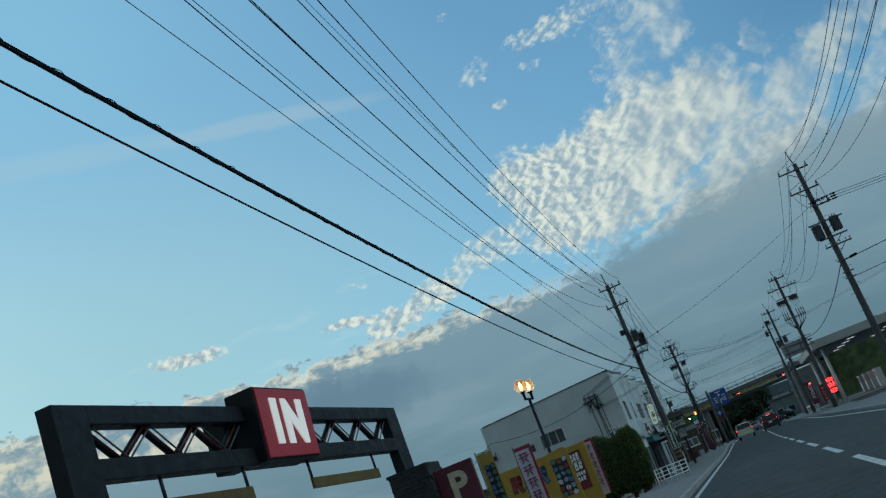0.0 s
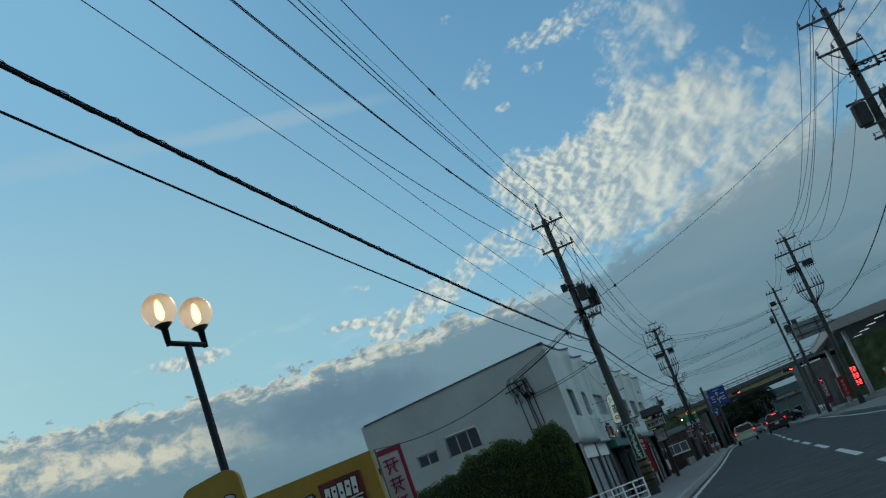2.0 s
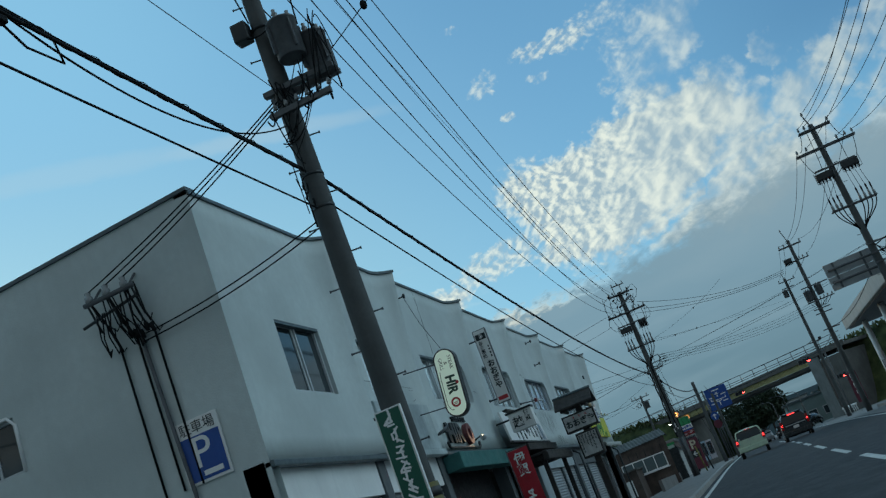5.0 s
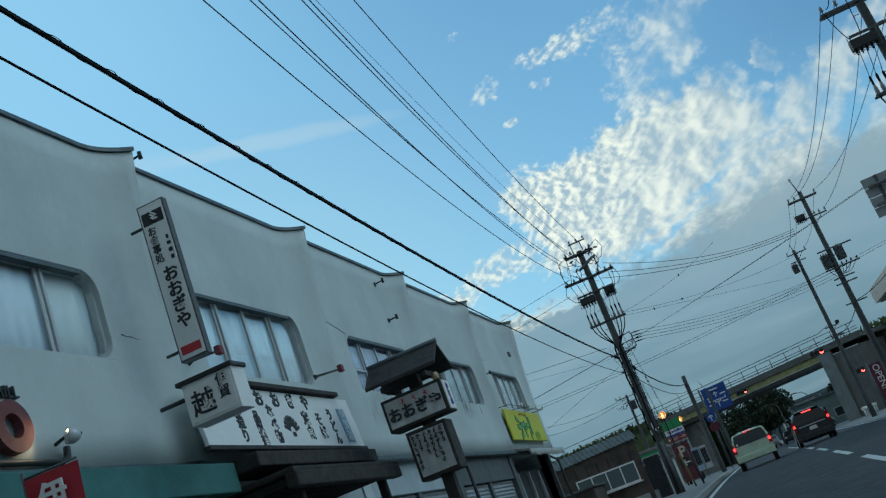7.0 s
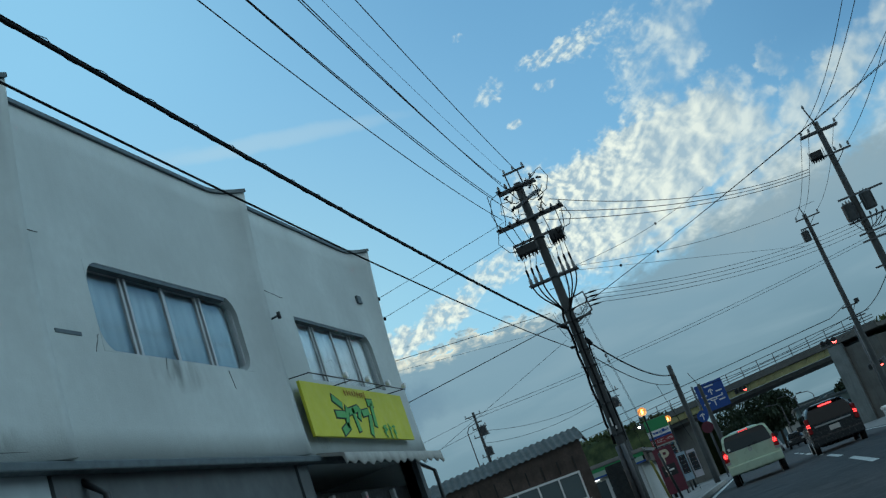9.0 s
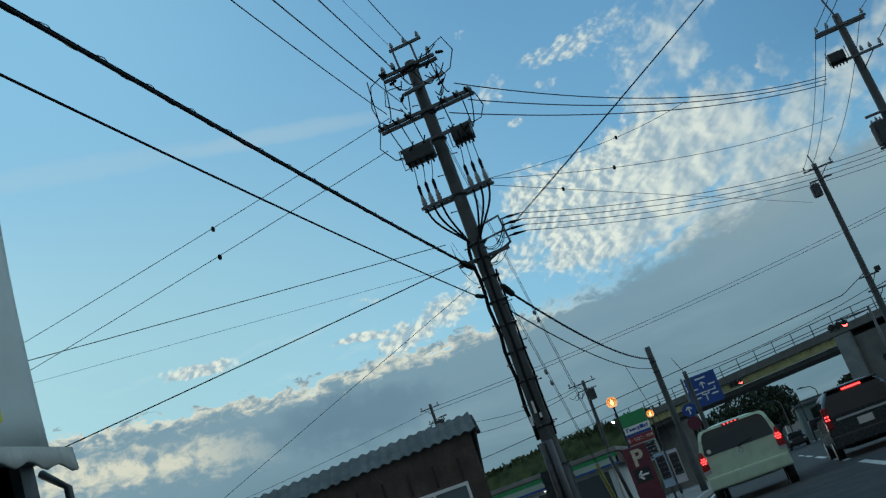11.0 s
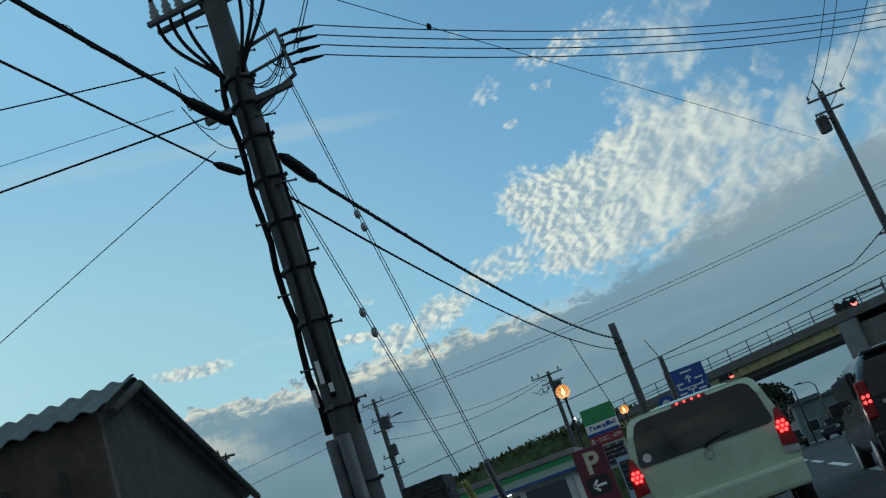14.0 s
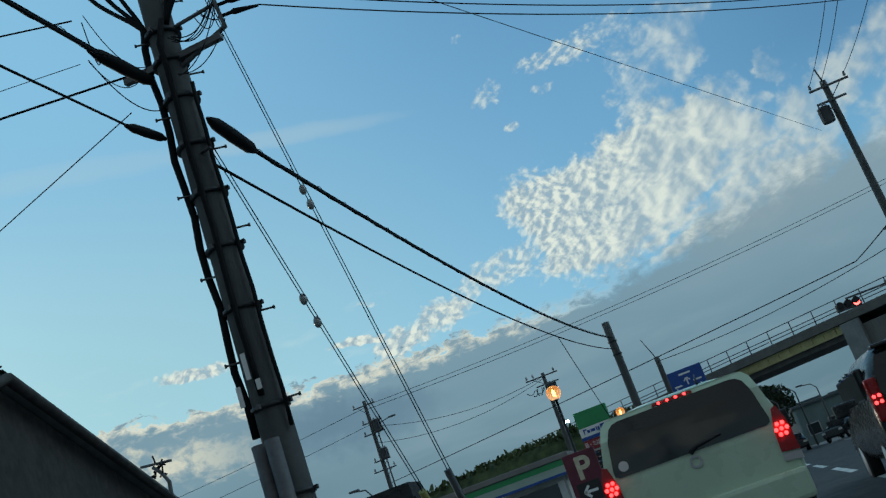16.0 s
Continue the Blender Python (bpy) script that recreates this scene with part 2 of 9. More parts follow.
# ---------- materials ----------
def material(name, col, rough=0.7, metal=0.0, var=0.25, scale=6.0, stain=0.0, bump=0.15, bump_scale=60.0, streaks=0.0, col2=None, spec=0.4):
    """Paint, stone, metal or cloth: grain at two scales, stains, runs of dirt and fine relief, in metres."""
    m = bpy.data.materials.new(name)
    m.use_nodes = True
    N, L = m.node_tree.nodes, m.node_tree.links
    b = N["Principled BSDF"]
    b.inputs["Metallic"].default_value = metal
    b.inputs["Specular IOR Level"].default_value = spec
    tc = N.new("ShaderNodeTexCoord").outputs["Object"]

    def nz(s, d=4.0, vec=None):
        n = N.new("ShaderNodeTexNoise")
        n.inputs["Scale"].default_value, n.inputs["Detail"].default_value = s, d
        L.new(vec or tc, n.inputs["Vector"])
        return n.outputs["Fac"]

    def mp(v, a, c, lo, hi):
        n = N.new("ShaderNodeMapRange")
        for k, u in (("From Min", a), ("From Max", c), ("To Min", lo), ("To Max", hi)):
            n.inputs[k].default_value = u
        L.new(v, n.inputs["Value"])
        return n.outputs[0]

    def mix(fac, a, c):
        n = N.new("ShaderNodeMix")
        n.data_type = "RGBA"
        for k, u in ((0, fac), (6, a), (7, c)):
            if isinstance(u, tuple):
                n.inputs[k].default_value = (*u, 1)
            elif isinstance(u, float):
                n.inputs[k].default_value = u
            else:
                L.new(u, n.inputs[k])
        return n.outputs[2]

    dark = tuple(c * (1 - var) for c in col)
    light = tuple(min(1.0, c * (1 + var * 0.6)) for c in (col2 or col))
    c0 = mix(mp(nz(scale), 0.3, 0.7, 0.0, 1.0), dark, light)
    c0 = mix(mp(nz(scale * 9), 0.35, 0.65, 0.0, 0.35), c0, tuple(c * (1 - var * 1.3) for c in col))
    if stain:
        c0 = mix(mp(nz(scale * 0.35, 6.0), 0.5, 0.72, 0.0, stain), c0, tuple(c * 0.45 for c in col))
    if streaks:
        s = N.new("ShaderNodeMapping")
        s.inputs["Scale"].default_value = (5.0, 5.0, 0.35)
        L.new(tc, s.inputs["Vector"])
        c0 = mix(mp(nz(1.6, 5.0, s.outputs[0]), 0.5, 0.75, 0.0, streaks), c0, tuple(c * 0.5 for c in col))
    L.new(c0, b.inputs["Base Color"])
    L.new(mp(nz(scale * 2.3), 0.3, 0.7, max(0.02, rough - 0.12), min(1.0, rough + 0.1)), b.inputs["Roughness"])
    if bump:
        bp = N.new("ShaderNodeBump")
        bp.inputs["Strength"].default_value, bp.inputs["Distance"].default_value = bump, 0.01
        L.new(nz(bump_scale), bp.inputs["Height"])
        L.new(bp.outputs[0], b.inputs["Normal"])
    return m


def glowing(name, col, strength):
    m = bpy.data.materials.new(name)
    m.use_nodes = True
    b = m.node_tree.nodes["Principled BSDF"]
    b.inputs["Base Color"].default_value = (*col, 1)
    b.inputs["Emission Color"].default_value = (*col, 1)
    b.inputs["Emission Strength"].default_value = strength
    b.inputs["Roughness"].default_value = 0.4
    return m


def pane(name, col, rough=0.06):
    """Window glass in front of a dim room: a dark gloss."""
    m = bpy.data.materials.new(name)
    m.use_nodes = True
    N, L = m.node_tree.nodes, m.node_tree.links
    b = N["Principled BSDF"]
    b.inputs["Base Color"].default_value = (*col, 1)
    b.inputs["Roughness"].default_value = rough
    b.inputs["IOR"].default_value = 1.5
    n = N.new("ShaderNodeTexNoise")
    n.inputs["Scale"].default_value = 1.3
    bp = N.new("ShaderNodeBump")
    bp.inputs["Strength"].default_value, bp.inputs["Distance"].default_value = 0.04, 0.05
    L.new(n.outputs["Fac"], bp.inputs["Height"])
    L.new(bp.outputs[0], b.inputs["Normal"])
    return m


STUCCO = material("stucco", (0.55, 0.605, 0.595), 0.92, var=0.10, scale=0.9, stain=0.3, streaks=0.05, bump=0.35, bump_scale=45)
TRIM = material("flashing", (0.10, 0.13, 0.14), 0.5, 0.3, var=0.2)
CONCRETE = material("pole_concrete", (0.085, 0.09, 0.09), 0.9, var=0.2, scale=2.0, stain=0.3, streaks=0.4, bump=0.3)
GALV = material("galvanised", (0.12, 0.125, 0.13), 0.65, 0.3, var=0.2, scale=8)
DARKSTEEL = material("dark_steel", (0.034, 0.038, 0.04), 0.5, 0.2, var=0.25, scale=5)
CABLE = material("cable_rubber", (0.010, 0.011, 0.012), 0.75, var=0.2, scale=20, bump=0.05, spec=0.12)
PORCELAIN = material("porcelain", (0.28, 0.29, 0.29), 0.25, var=0.15, scale=20, bump=0)
ASPHALT = material("asphalt", (0.05, 0.05, 0.052), 0.9, var=0.3, scale=1.2, stain=0.3, bump=0.6, bump_scale=140)
PAVING = material("footway_concrete", (0.22, 0.21, 0.20), 0.9, var=0.2, scale=1.5, stain=0.3, bump=0.4)
KERB = material("kerb_stone", (0.32, 0.31, 0.29), 0.9, var=0.2, scale=3, stain=0.3)
LINE = material("road_paint", (0.62, 0.62, 0.58), 0.8, var=0.25, scale=4, stain=0.4)
GRASS = material("grass", (0.045, 0.075, 0.025), 0.95, var=0.5, scale=0.8, bump=0.8, bump_scale=25, col2=(0.08, 0.10, 0.035))
LEAF = material("hedge_leaf", (0.05, 0.09, 0.02), 0.7, var=0.4, scale=3.0, col2=(0.095, 0.14, 0.03))
for leafy in (LEAF,):      # thin leaves let some light through
    nt, out = leafy.node_tree, leafy.node_tree.nodes["Material Output"]
    through_leaf, blend = nt.nodes.new("ShaderNodeBsdfTranslucent"), nt.nodes.new("ShaderNodeMixShader")
    through_leaf.inputs["Color"].default_value = (0.14, 0.2, 0.03, 1)
    blend.inputs[0].default_value = 0.25
    nt.links.new(nt.nodes["Principled BSDF"].outputs[0], blend.inputs[1])
    nt.links.new(through_leaf.outputs[0], blend.inputs[2])
    nt.links.new(blend.outputs[0], out.inputs["Surface"])
LEAF_DARK = material("far_leaf", (0.022, 0.04, 0.016), 0.8, var=0.5, scale=1.0)
BARK = material("bark", (0.07, 0.05, 0.035), 0.95, var=0.4, scale=9, bump=0.8)
WHITE = material("white_board", (0.80, 0.80, 0.78), 0.55, var=0.06, scale=2, stain=0.12, streaks=0.15, bump=0.03)
BLACK = material("black_paint", (0.02, 0.02, 0.022), 0.5, var=0.2, bump=0.03)
ALU = material("aluminium_frame", (0.50, 0.53, 0.54), 0.4, 0.1, var=0.12, scale=6, bump=0.02)
GLASS = pane("window_glass", (0.9, 0.95, 0.95))
GLASS.node_tree.nodes["Principled BSDF"].inputs["Transmission Weight"].default_value = 1.0
GLASS.node_tree.nodes["Principled BSDF"].inputs["IOR"].default_value = 1.45
DIMGLASS = pane("dim_glass", (0.03, 0.04, 0.045))
CURTAIN = material("curtain", (0.84, 0.90, 0.94), 0.9, var=0.06, scale=3, bump=0.1)
RED = material("red_paint", (0.50, 0.035, 0.04), 0.5, var=0.12, scale=3, stain=0.12, bump=0.03)
YELLOW = material("yellow_board", (0.62, 0.60, 0.045), 0.5, var=0.06, scale=2, stain=0.12, bump=0.03)
AMBER = material("amber_board", (0.40, 0.25, 0.035), 0.55, var=0.12, scale=2, stain=0.2, bump=0.03)
GREEN = material("sign_green", (0.03, 0.28, 0.10), 0.5, var=0.1, bump=0.03)
BLUE = material("sign_blue", (0.015, 0.07, 0.30), 0.45, var=0.12, bump=0.03)
SHUTTER = material("shutter_steel", (0.33, 0.35, 0.36), 0.5, 0.4, var=0.12, scale=3, streaks=0.3)
WOOD_DARK = material("dark_wood", (0.045, 0.04, 0.036), 0.8, var=0.35, scale=5, bump=0.4)
RUST = material("rusty_board", (0.115, 0.085, 0.072), 0.9, var=0.4, scale=2, stain=0.4, streaks=0.5)
CORRUGATED = material("old_corrugated_sheet", (0.12, 0.13, 0.125), 0.8, 0.1, var=0.3, scale=2, stain=0.4, streaks=0.3)


# ---------- building blocks ----------
def mesh_of(name, bm, mat, smooth=False):
    me = bpy.data.meshes.new(name)
    bm.normal_update()
    if smooth:
        for fc in bm.faces:
            fc.smooth = True
    bm.to_mesh(me)
    bm.free()
    for one in (mat if isinstance(mat, (list, tuple)) else [mat]):
        me.materials.append(one)
    return me


def part(name, bm, mat, parent=None, label="", smooth=False):
    """Links a bmesh as one mesh object under a thing or a part."""
    ob = new(name, mesh_of(name, bm, mat, smooth))
    ob.parent = parent
    if label:
        ob["label"] = label
    return ob


def share(name, ob, parent, m=None):
    """Another object on the mesh of ob."""
    o = new(name, ob.data)
    o.parent = parent
    if m is not None:
        o.matrix_basis = m
    return o


def thing(name, m, label, category, group="", kind=""):
    """An empty at the base of a thing."""
    e = new(name)
    e.empty_display_size = 0.2
    e.matrix_basis = m if isinstance(m, Matrix) else Matrix.Translation(m)
    return tagged(e, label, category, group, kind)


def box(bm, lo, hi, bevel=0.0, m=None):
    r = bmesh.ops.create_cube(bm, size=1.0)
    vs = r["verts"]
    for v in vs:
        for i in range(3):
            v.co[i] = lo[i] if v.co[i] < 0 else hi[i]
    if bevel:
        es = list({e for v in vs for e in v.link_edges})
        out = bmesh.ops.bevel(bm, geom=es, offset=bevel, segments=2, affect="EDGES", profile=0.6)
        vs = list({v for v in out["verts"]} | {v for v in vs if v.is_valid})
    if m is not None:
        bmesh.ops.transform(bm, matrix=m, verts=[v for v in vs if v.is_valid])
    return bm


def boxes(*items, bevel=0.0):
    bm = bmesh.new()
    for lo, hi in items:
        box(bm, lo, hi, bevel)
    return bm


def tube(bm, pts, r, sides=8, caps=True):
    """A round bar along pts; r is one radius, or one for each point."""
    pts = [Vector(p) for p in pts]
    rs = r if isinstance(r, (list, tuple)) else [r] * len(pts)
    rings, side = [], None
    for i, p in enumerate(pts):
        d = (pts[min(i + 1, len(pts) - 1)] - pts[max(i - 1, 0)]).normalized()
        if side is None:
            side = d.orthogonal().normalized()
        side = (side - d * side.dot(d)).normalized()
        up = d.cross(side)
        rings.append([bm.verts.new(p + (side * math.cos(a) + up * math.sin(a)) * rs[i]) for a in (2 * math.pi * k / sides for k in range(sides))])
    for a, b in zip(rings, rings[1:]):
        for k in range(sides):
            bm.faces.new((a[k], a[(k + 1) % sides], b[(k + 1) % sides], b[k])).smooth = True
    if caps:
        bm.faces.new(rings[0][::-1])
        bm.faces.new(rings[-1])
    return bm


def bar(a, b, r, sides=8):
    return tube(bmesh.new(), [a, b], r, sides)


def turned(profile, sides=16, m=None):
    """A turned body from rows of radius and height."""
    bm = bmesh.new()
    tube(bm, [(0, 0, z) for _, z in profile], [max(r, 0.001) for r, _ in profile], sides)
    if m is not None:
        bmesh.ops.transform(bm, matrix=m, verts=bm.verts)
    return bm


def hang(a, b, sag, n=28):
    a, b = Vector(a), Vector(b)
    return [a.lerp(b, k / n) - Vector((0, 0, 4 * sag * (k / n) * (1 - k / n))) for k in range(n + 1)]


def wire(name, a, b, sag, r, label, group, sides=6, n=28):
    bm = tube(bmesh.new(), hang(a, b, sag, n), r, sides)
    ob = new(name, mesh_of(name, bm, CABLE))
    return tagged(ob, label, "cable", group)


def text(body, size, mat, parent, m, depth=0.006, label="", align="CENTER", vertical=False, squash=1.0):
    """Writing in the built-in font, raised a little from its board."""
    cu = bpy.data.curves.new("lettering", "FONT")
    cu.body = "\n".join(body) if vertical else body
    cu.size, cu.extrude, cu.align_x, cu.align_y = size * (0.86 if vertical else 1.0), depth, align, "CENTER"
    cu.space_line = 0.98 if vertical else 1.0
    cu.materials.append(mat)
    ob = new("lettering", cu)
    ob.parent = parent
    ob.matrix_basis = m @ Matrix.Diagonal((squash, 1, 1, 1))
    if label:
        ob["label"] = label
    return ob


def ground_z(y):
    s = min(max((y - 62.0) / 44.0, 0.0), 1.0)
    return 0.24 * s * s * (3 - 2 * s)


FACE_BACK = Matrix(((1, 0, 0, 0), (0, 0, -1, 0), (0, 1, 0, 0), (0, 0, 0, 1)))    # a board that looks towards -y
FACE_STREET = Matrix(((0, 0, 1, 0), (1, 0, 0, 0), (0, 1, 0, 0), (0, 0, 0, 1)))   # a board that looks towards +x


# ---------- ground, road, kerbs ----------
def sheet(name, x0, x1, ys, dz, mat, label, category, nx=1):
    bm = bmesh.new()
    xs = [x0 + (x1 - x0) * i / nx for i in range(nx + 1)]
    g = [[bm.verts.new((x, y, ground_z(y) + dz)) for x in xs] for y in ys]
    for a, b in zip(g, g[1:]):
        for i in range(nx):
            bm.faces.new((a[i], a[i + 1], b[i + 1], b[i]))
    ob = new(name, mesh_of(name, bm, mat))
    return tagged(ob, label, category, kind="structure")


YS = [-3000, -400, -60] + [-40 + 4 * k for k in range(66)] + [300, 800, 4500]
sheet("ground", -3500, 3500, YS, -0.05, PAVING, "wide flat ground of pale concrete and gravel", "ground", 8)
YR = [y for y in YS if -60 <= y <= 300]
sheet("road", -2.1, 5.3, YR, 0.0, ASPHALT, "two-lane street of worn dark asphalt", "road", 4)


def kerb(x, width, y0, y1):
    bm = bmesh.new()
    ys = [y0 + (y1 - y0) * k / 40 for k in range(41)]
    rows = []
    for y in ys:
        z = ground_z(y)
        rows.append([bm.verts.new(p) for p in ((x, y, z - 0.06), (x, y, z + 0.14), (x + width, y, z + 0.14), (x + width, y, z - 0.06))])
    for a, b in zip(rows, rows[1:]):
        for i in range(3):
            bm.faces.new((a[i], b[i], b[i + 1], a[i + 1]))
    ob = new("kerb", mesh_of("kerb", bm, KERB))
    tagged(ob, "grey concrete kerb beside the road", "kerb", kind="structure")


kerb(-2.3, 0.16, -30, 125)
kerb(5.35, 0.16, -30, 84)
for nm, x0, x1, y0, y1 in (("pavement_left", -5.3, -2.3, -30, 125), ("pavement_right", 5.51, 7.9, -30, 84)):
    ys = [y0 + (y1 - y0) * k / 40 for k in range(41)]
    sheet(nm, x0, x1, ys, 0.12, PAVING, "footway of stained grey concrete", "pavement")
for x in (-1.85, 4.95):
    sheet("road_line", x - 0.07, x + 0.07, [y for y in YR if -30 <= y <= 150], 0.005, LINE, "worn white edge line on asphalt", "road line")
for k in range(20):
    y = -20 + 8 * k
    sheet("road_line", 1.55, 1.69, [y, y + 2.5, y + 5], 0.005, LINE, "broken white centre line on asphalt", "road line")

# ---------- the shop terrace ----------
WX, BOT, TOP = -6.04, 2.95, 7.08
PIERS = [56.9, 61.4, 65.0, 70.5, 75.8, 81.2, 86.6, 92.0]
GY = PIERS[0]                                 # its end wall
BACKX = -14.2


def bulge(s, z, length):
    """How far the front swells towards the street: a scoop at each bay's end, stronger at the top."""
    u = max(0.0, (s - (length - 0.75)) / 0.75)
    v = (z - BOT) / (TOP - BOT)
    return (0.10 + 0.22 * max(0.0, (v - 0.3) / 0.7) ** 1.6 + 0.015 * max(0.0, (0.12 - v) / 0.12)) * u ** 2.2


def bay_wall(y0, y1, holes):
    """One bay of the upper front, swelling to a fin at its far end; holes are window openings with rounded corners."""
    length = y1 - y0
    bm = bmesh.new()
    ss = sorted({round(v, 3) for v in [0, length] + [length - 0.75 + 0.75 * k / 8 for k in range(9)] + [length * k / 6 for k in range(7)] + [v - y0 for h in holes for v in (h[0], h[1])]})
    zs = sorted({round(v, 3) for v in [BOT + (TOP - BOT) * k / 12 for k in range(13)] + [v for h in holes for v in (h[2], h[3])]})
    ss = [a for i, a in enumerate(ss) if i == 0 or a - ss[i - 1] > 0.002]
    grid = {}

    def at(i, j, deep=0.0):
        key = (i, j, deep)
        if key not in grid:
            grid[key] = bm.verts.new((WX + (bulge(ss[i], zs[j], length) if not deep else -deep), y0 + ss[i], zs[j]))
        return grid[key]

    for i in range(len(ss) - 1):
        for j in range(len(zs) - 1):
            ym, zm = y0 + (ss[i] + ss[i + 1]) / 2, (zs[j] + zs[j + 1]) / 2
            if any(h[0] < ym < h[1] and h[2] < zm < h[3] for h in holes):
                continue
            bm.faces.new((at(i, j), at(i + 1, j), at(i + 1, j + 1), at(i, j + 1))).smooth = True
    n, m = len(ss) - 1, len(zs) - 1
    for j in range(m):   # far return of the fin
        bm.faces.new((at(n, j), at(n, j, 0.2), at(n, j + 1, 0.2), at(n, j + 1)))
    for i in range(n):   # top and underside
        bm.faces.new((at(i, m), at(i + 1, m), at(i + 1, m, 0.2), at(i, m, 0.2)))
        bm.faces.new((at(i, 0), at(i, 0, 0.2), at(i + 1, 0, 0.2), at(i + 1, 0)))
    for h in holes:      # reveals
        a0, a1 = h[0], h[1]
        pts = [(a0, h[2]), (a1, h[2]), (a1, h[3]), (a0, h[3])]
        for (ya, za), (yb, zb) in zip(pts, pts[1:] + pts[:1]):
            q = [bm.verts.new(p) for p in ((WX + bulge(ya - y0, za, length), ya, za), (WX + bulge(yb - y0, zb, length), yb, zb), (WX - 0.2, yb, zb), (WX - 0.2, ya, za))]
            bm.faces.new(q[::-1])
    return bm


def corner_fillers(h, r, x, corners):
    """Plaster that rounds the corners of an opening."""
    bm = bmesh.new()
    for cy, cz in corners:
        y = h[1] if cy > 0 else h[0]
        z = h[3] if cz > 0 else h[2]
        arc = [(y - cy * r + cy * r * math.sin(a), z - cz * r + cz * r * math.cos(a)) for a in (math.pi / 2 * k / 8 for k in range(9))]
        front = [bm.verts.new((x, p[0], p[1])) for p in arc] + [bm.verts.new((x, y, z))]
        back = [bm.verts.new((x - 0.2, v.co.y, v.co.z)) for v in front]
        bm.faces.new(front), bm.faces.new(back[::-1])
        for k in range(len(front)):
            bm.faces.new((front[k], front[(k + 1) % len(front)], back[(k + 1) % len(front)], back[k]))
    bmesh.ops.recalc_face_normals(bm, faces=bm.faces)
    return bm


def pleats(x, y0, y1, z0, z1, seed):
    """A drawn curtain with uneven folds."""
    r = random.Random(seed)
    bm = bmesh.new()
    rows, y = [], y0
    while y < y1:
        d = 0.006 * math.sin(y * 31) + 0.007 * math.sin(y * 13 + seed) + r.uniform(-0.004, 0.004)
        rows.append([bm.verts.new((x + d + o, min(y, y1), z)) for o, z in ((0, z0), (0, z1), (-0.006, z1), (-0.006, z0))])
        y += 0.035
    for a, b in zip(rows, rows[1:]):
        for i in range(4):
            bm.faces.new((a[i], a[(i + 1) % 4], b[(i + 1) % 4], b[i])).smooth = True
    return bm


terrace = thing("shop_terrace", (WX, GY, 0), "two-storey terrace of shops with pale grey rendered walls and fin-shaped piers", "building")
T0 = Matrix.Translation((-WX, -GY, 0))


def on_terrace(name, bm, mat, parent=None, label="", smooth=False):
    ob = part(name, bm, mat, parent or terrace, label, smooth)
    if parent is None:
        ob.matrix_basis = T0
    return ob


# the sky's reflection in two windows, put into the colour behind the glass
SKYCURTAIN = material("sky_tinted_curtain", (0.40, 0.50, 0.72), 0.9, var=0.12, scale=3, bump=0.1)
SKYSHEET = material("reflected_sky_sheet", (0.36, 0.45, 0.50), 0.9, var=0.05, scale=1, bump=0.0)
# window openings: y from, y to, bottom, top, number of lights, rounded corners
SILL, HEAD = 4.13, 5.18
WINDOWS = [
    (58.55, 60.25, SILL - 0.1, HEAD + 0.04, 2, ()), (62.0, 63.65, SILL - 0.04, HEAD + 0.02, 2, ((1, 1), (1, -1))),
    (65.9, 69.4, SILL, HEAD, 4, ((1, 1), (1, -1))), (71.45, 74.85, SILL - 0.02, HEAD + 0.09, 4, ((1, 1), (1, -1), (-1, 1))),
    (76.9, 80.4, SILL, HEAD, 4, ((1, 1), (1, -1), (-1, 1))), (82.25, 85.75, SILL, HEAD, 4, ((1, 1), (1, -1), (-1, 1), (-1, -1))), (87.8, 91.2, SILL, HEAD, 4, ((1, 1),)),
]
for k, (a, b) in enumerate(zip(PIERS, PIERS[1:])):
    hs = [w for w in WINDOWS if a < w[0] < b]
    drop = 0.06 if k == 0 else 0.19          # the parapet lies a little lower behind the gable
    wall_bm = bay_wall(a, b, hs)
    for v in wall_bm.verts:
        if v.co.z > HEAD:
            v.co.z -= drop * (v.co.z - HEAD) / (TOP - HEAD)
    on_terrace("front_wall", wall_bm, STUCCO, label="pale grey rendered bay swelling to a fin")
    # dark flashing on the parapet
    bm = bmesh.new()
    pts = [(WX + bulge((b - a) * i / 40, TOP, b - a), a + (b - a) * i / 40) for i in range(41)]
    ct = TOP - drop
    rows = [[bm.verts.new(p) for p in ((x - 0.22, y, ct + 0.005), (x + 0.035, y, ct + 0.005), (x + 0.035, y, ct + 0.06), (x - 0.22, y, ct + 0.06))] for x, y in pts]
    for r0, r1 in zip(rows, rows[1:]):
        for i in range(4):
            bm.faces.new((r0[i], r0[(i + 1) % 4], r1[(i + 1) % 4], r1[i]))
    bm.faces.new(rows[0]), bm.faces.new(rows[-1][::-1])
    bmesh.ops.recalc_face_normals(bm, faces=bm.faces)
    on_terrace("flashing", bm, TRIM, label="dark metal parapet capping")
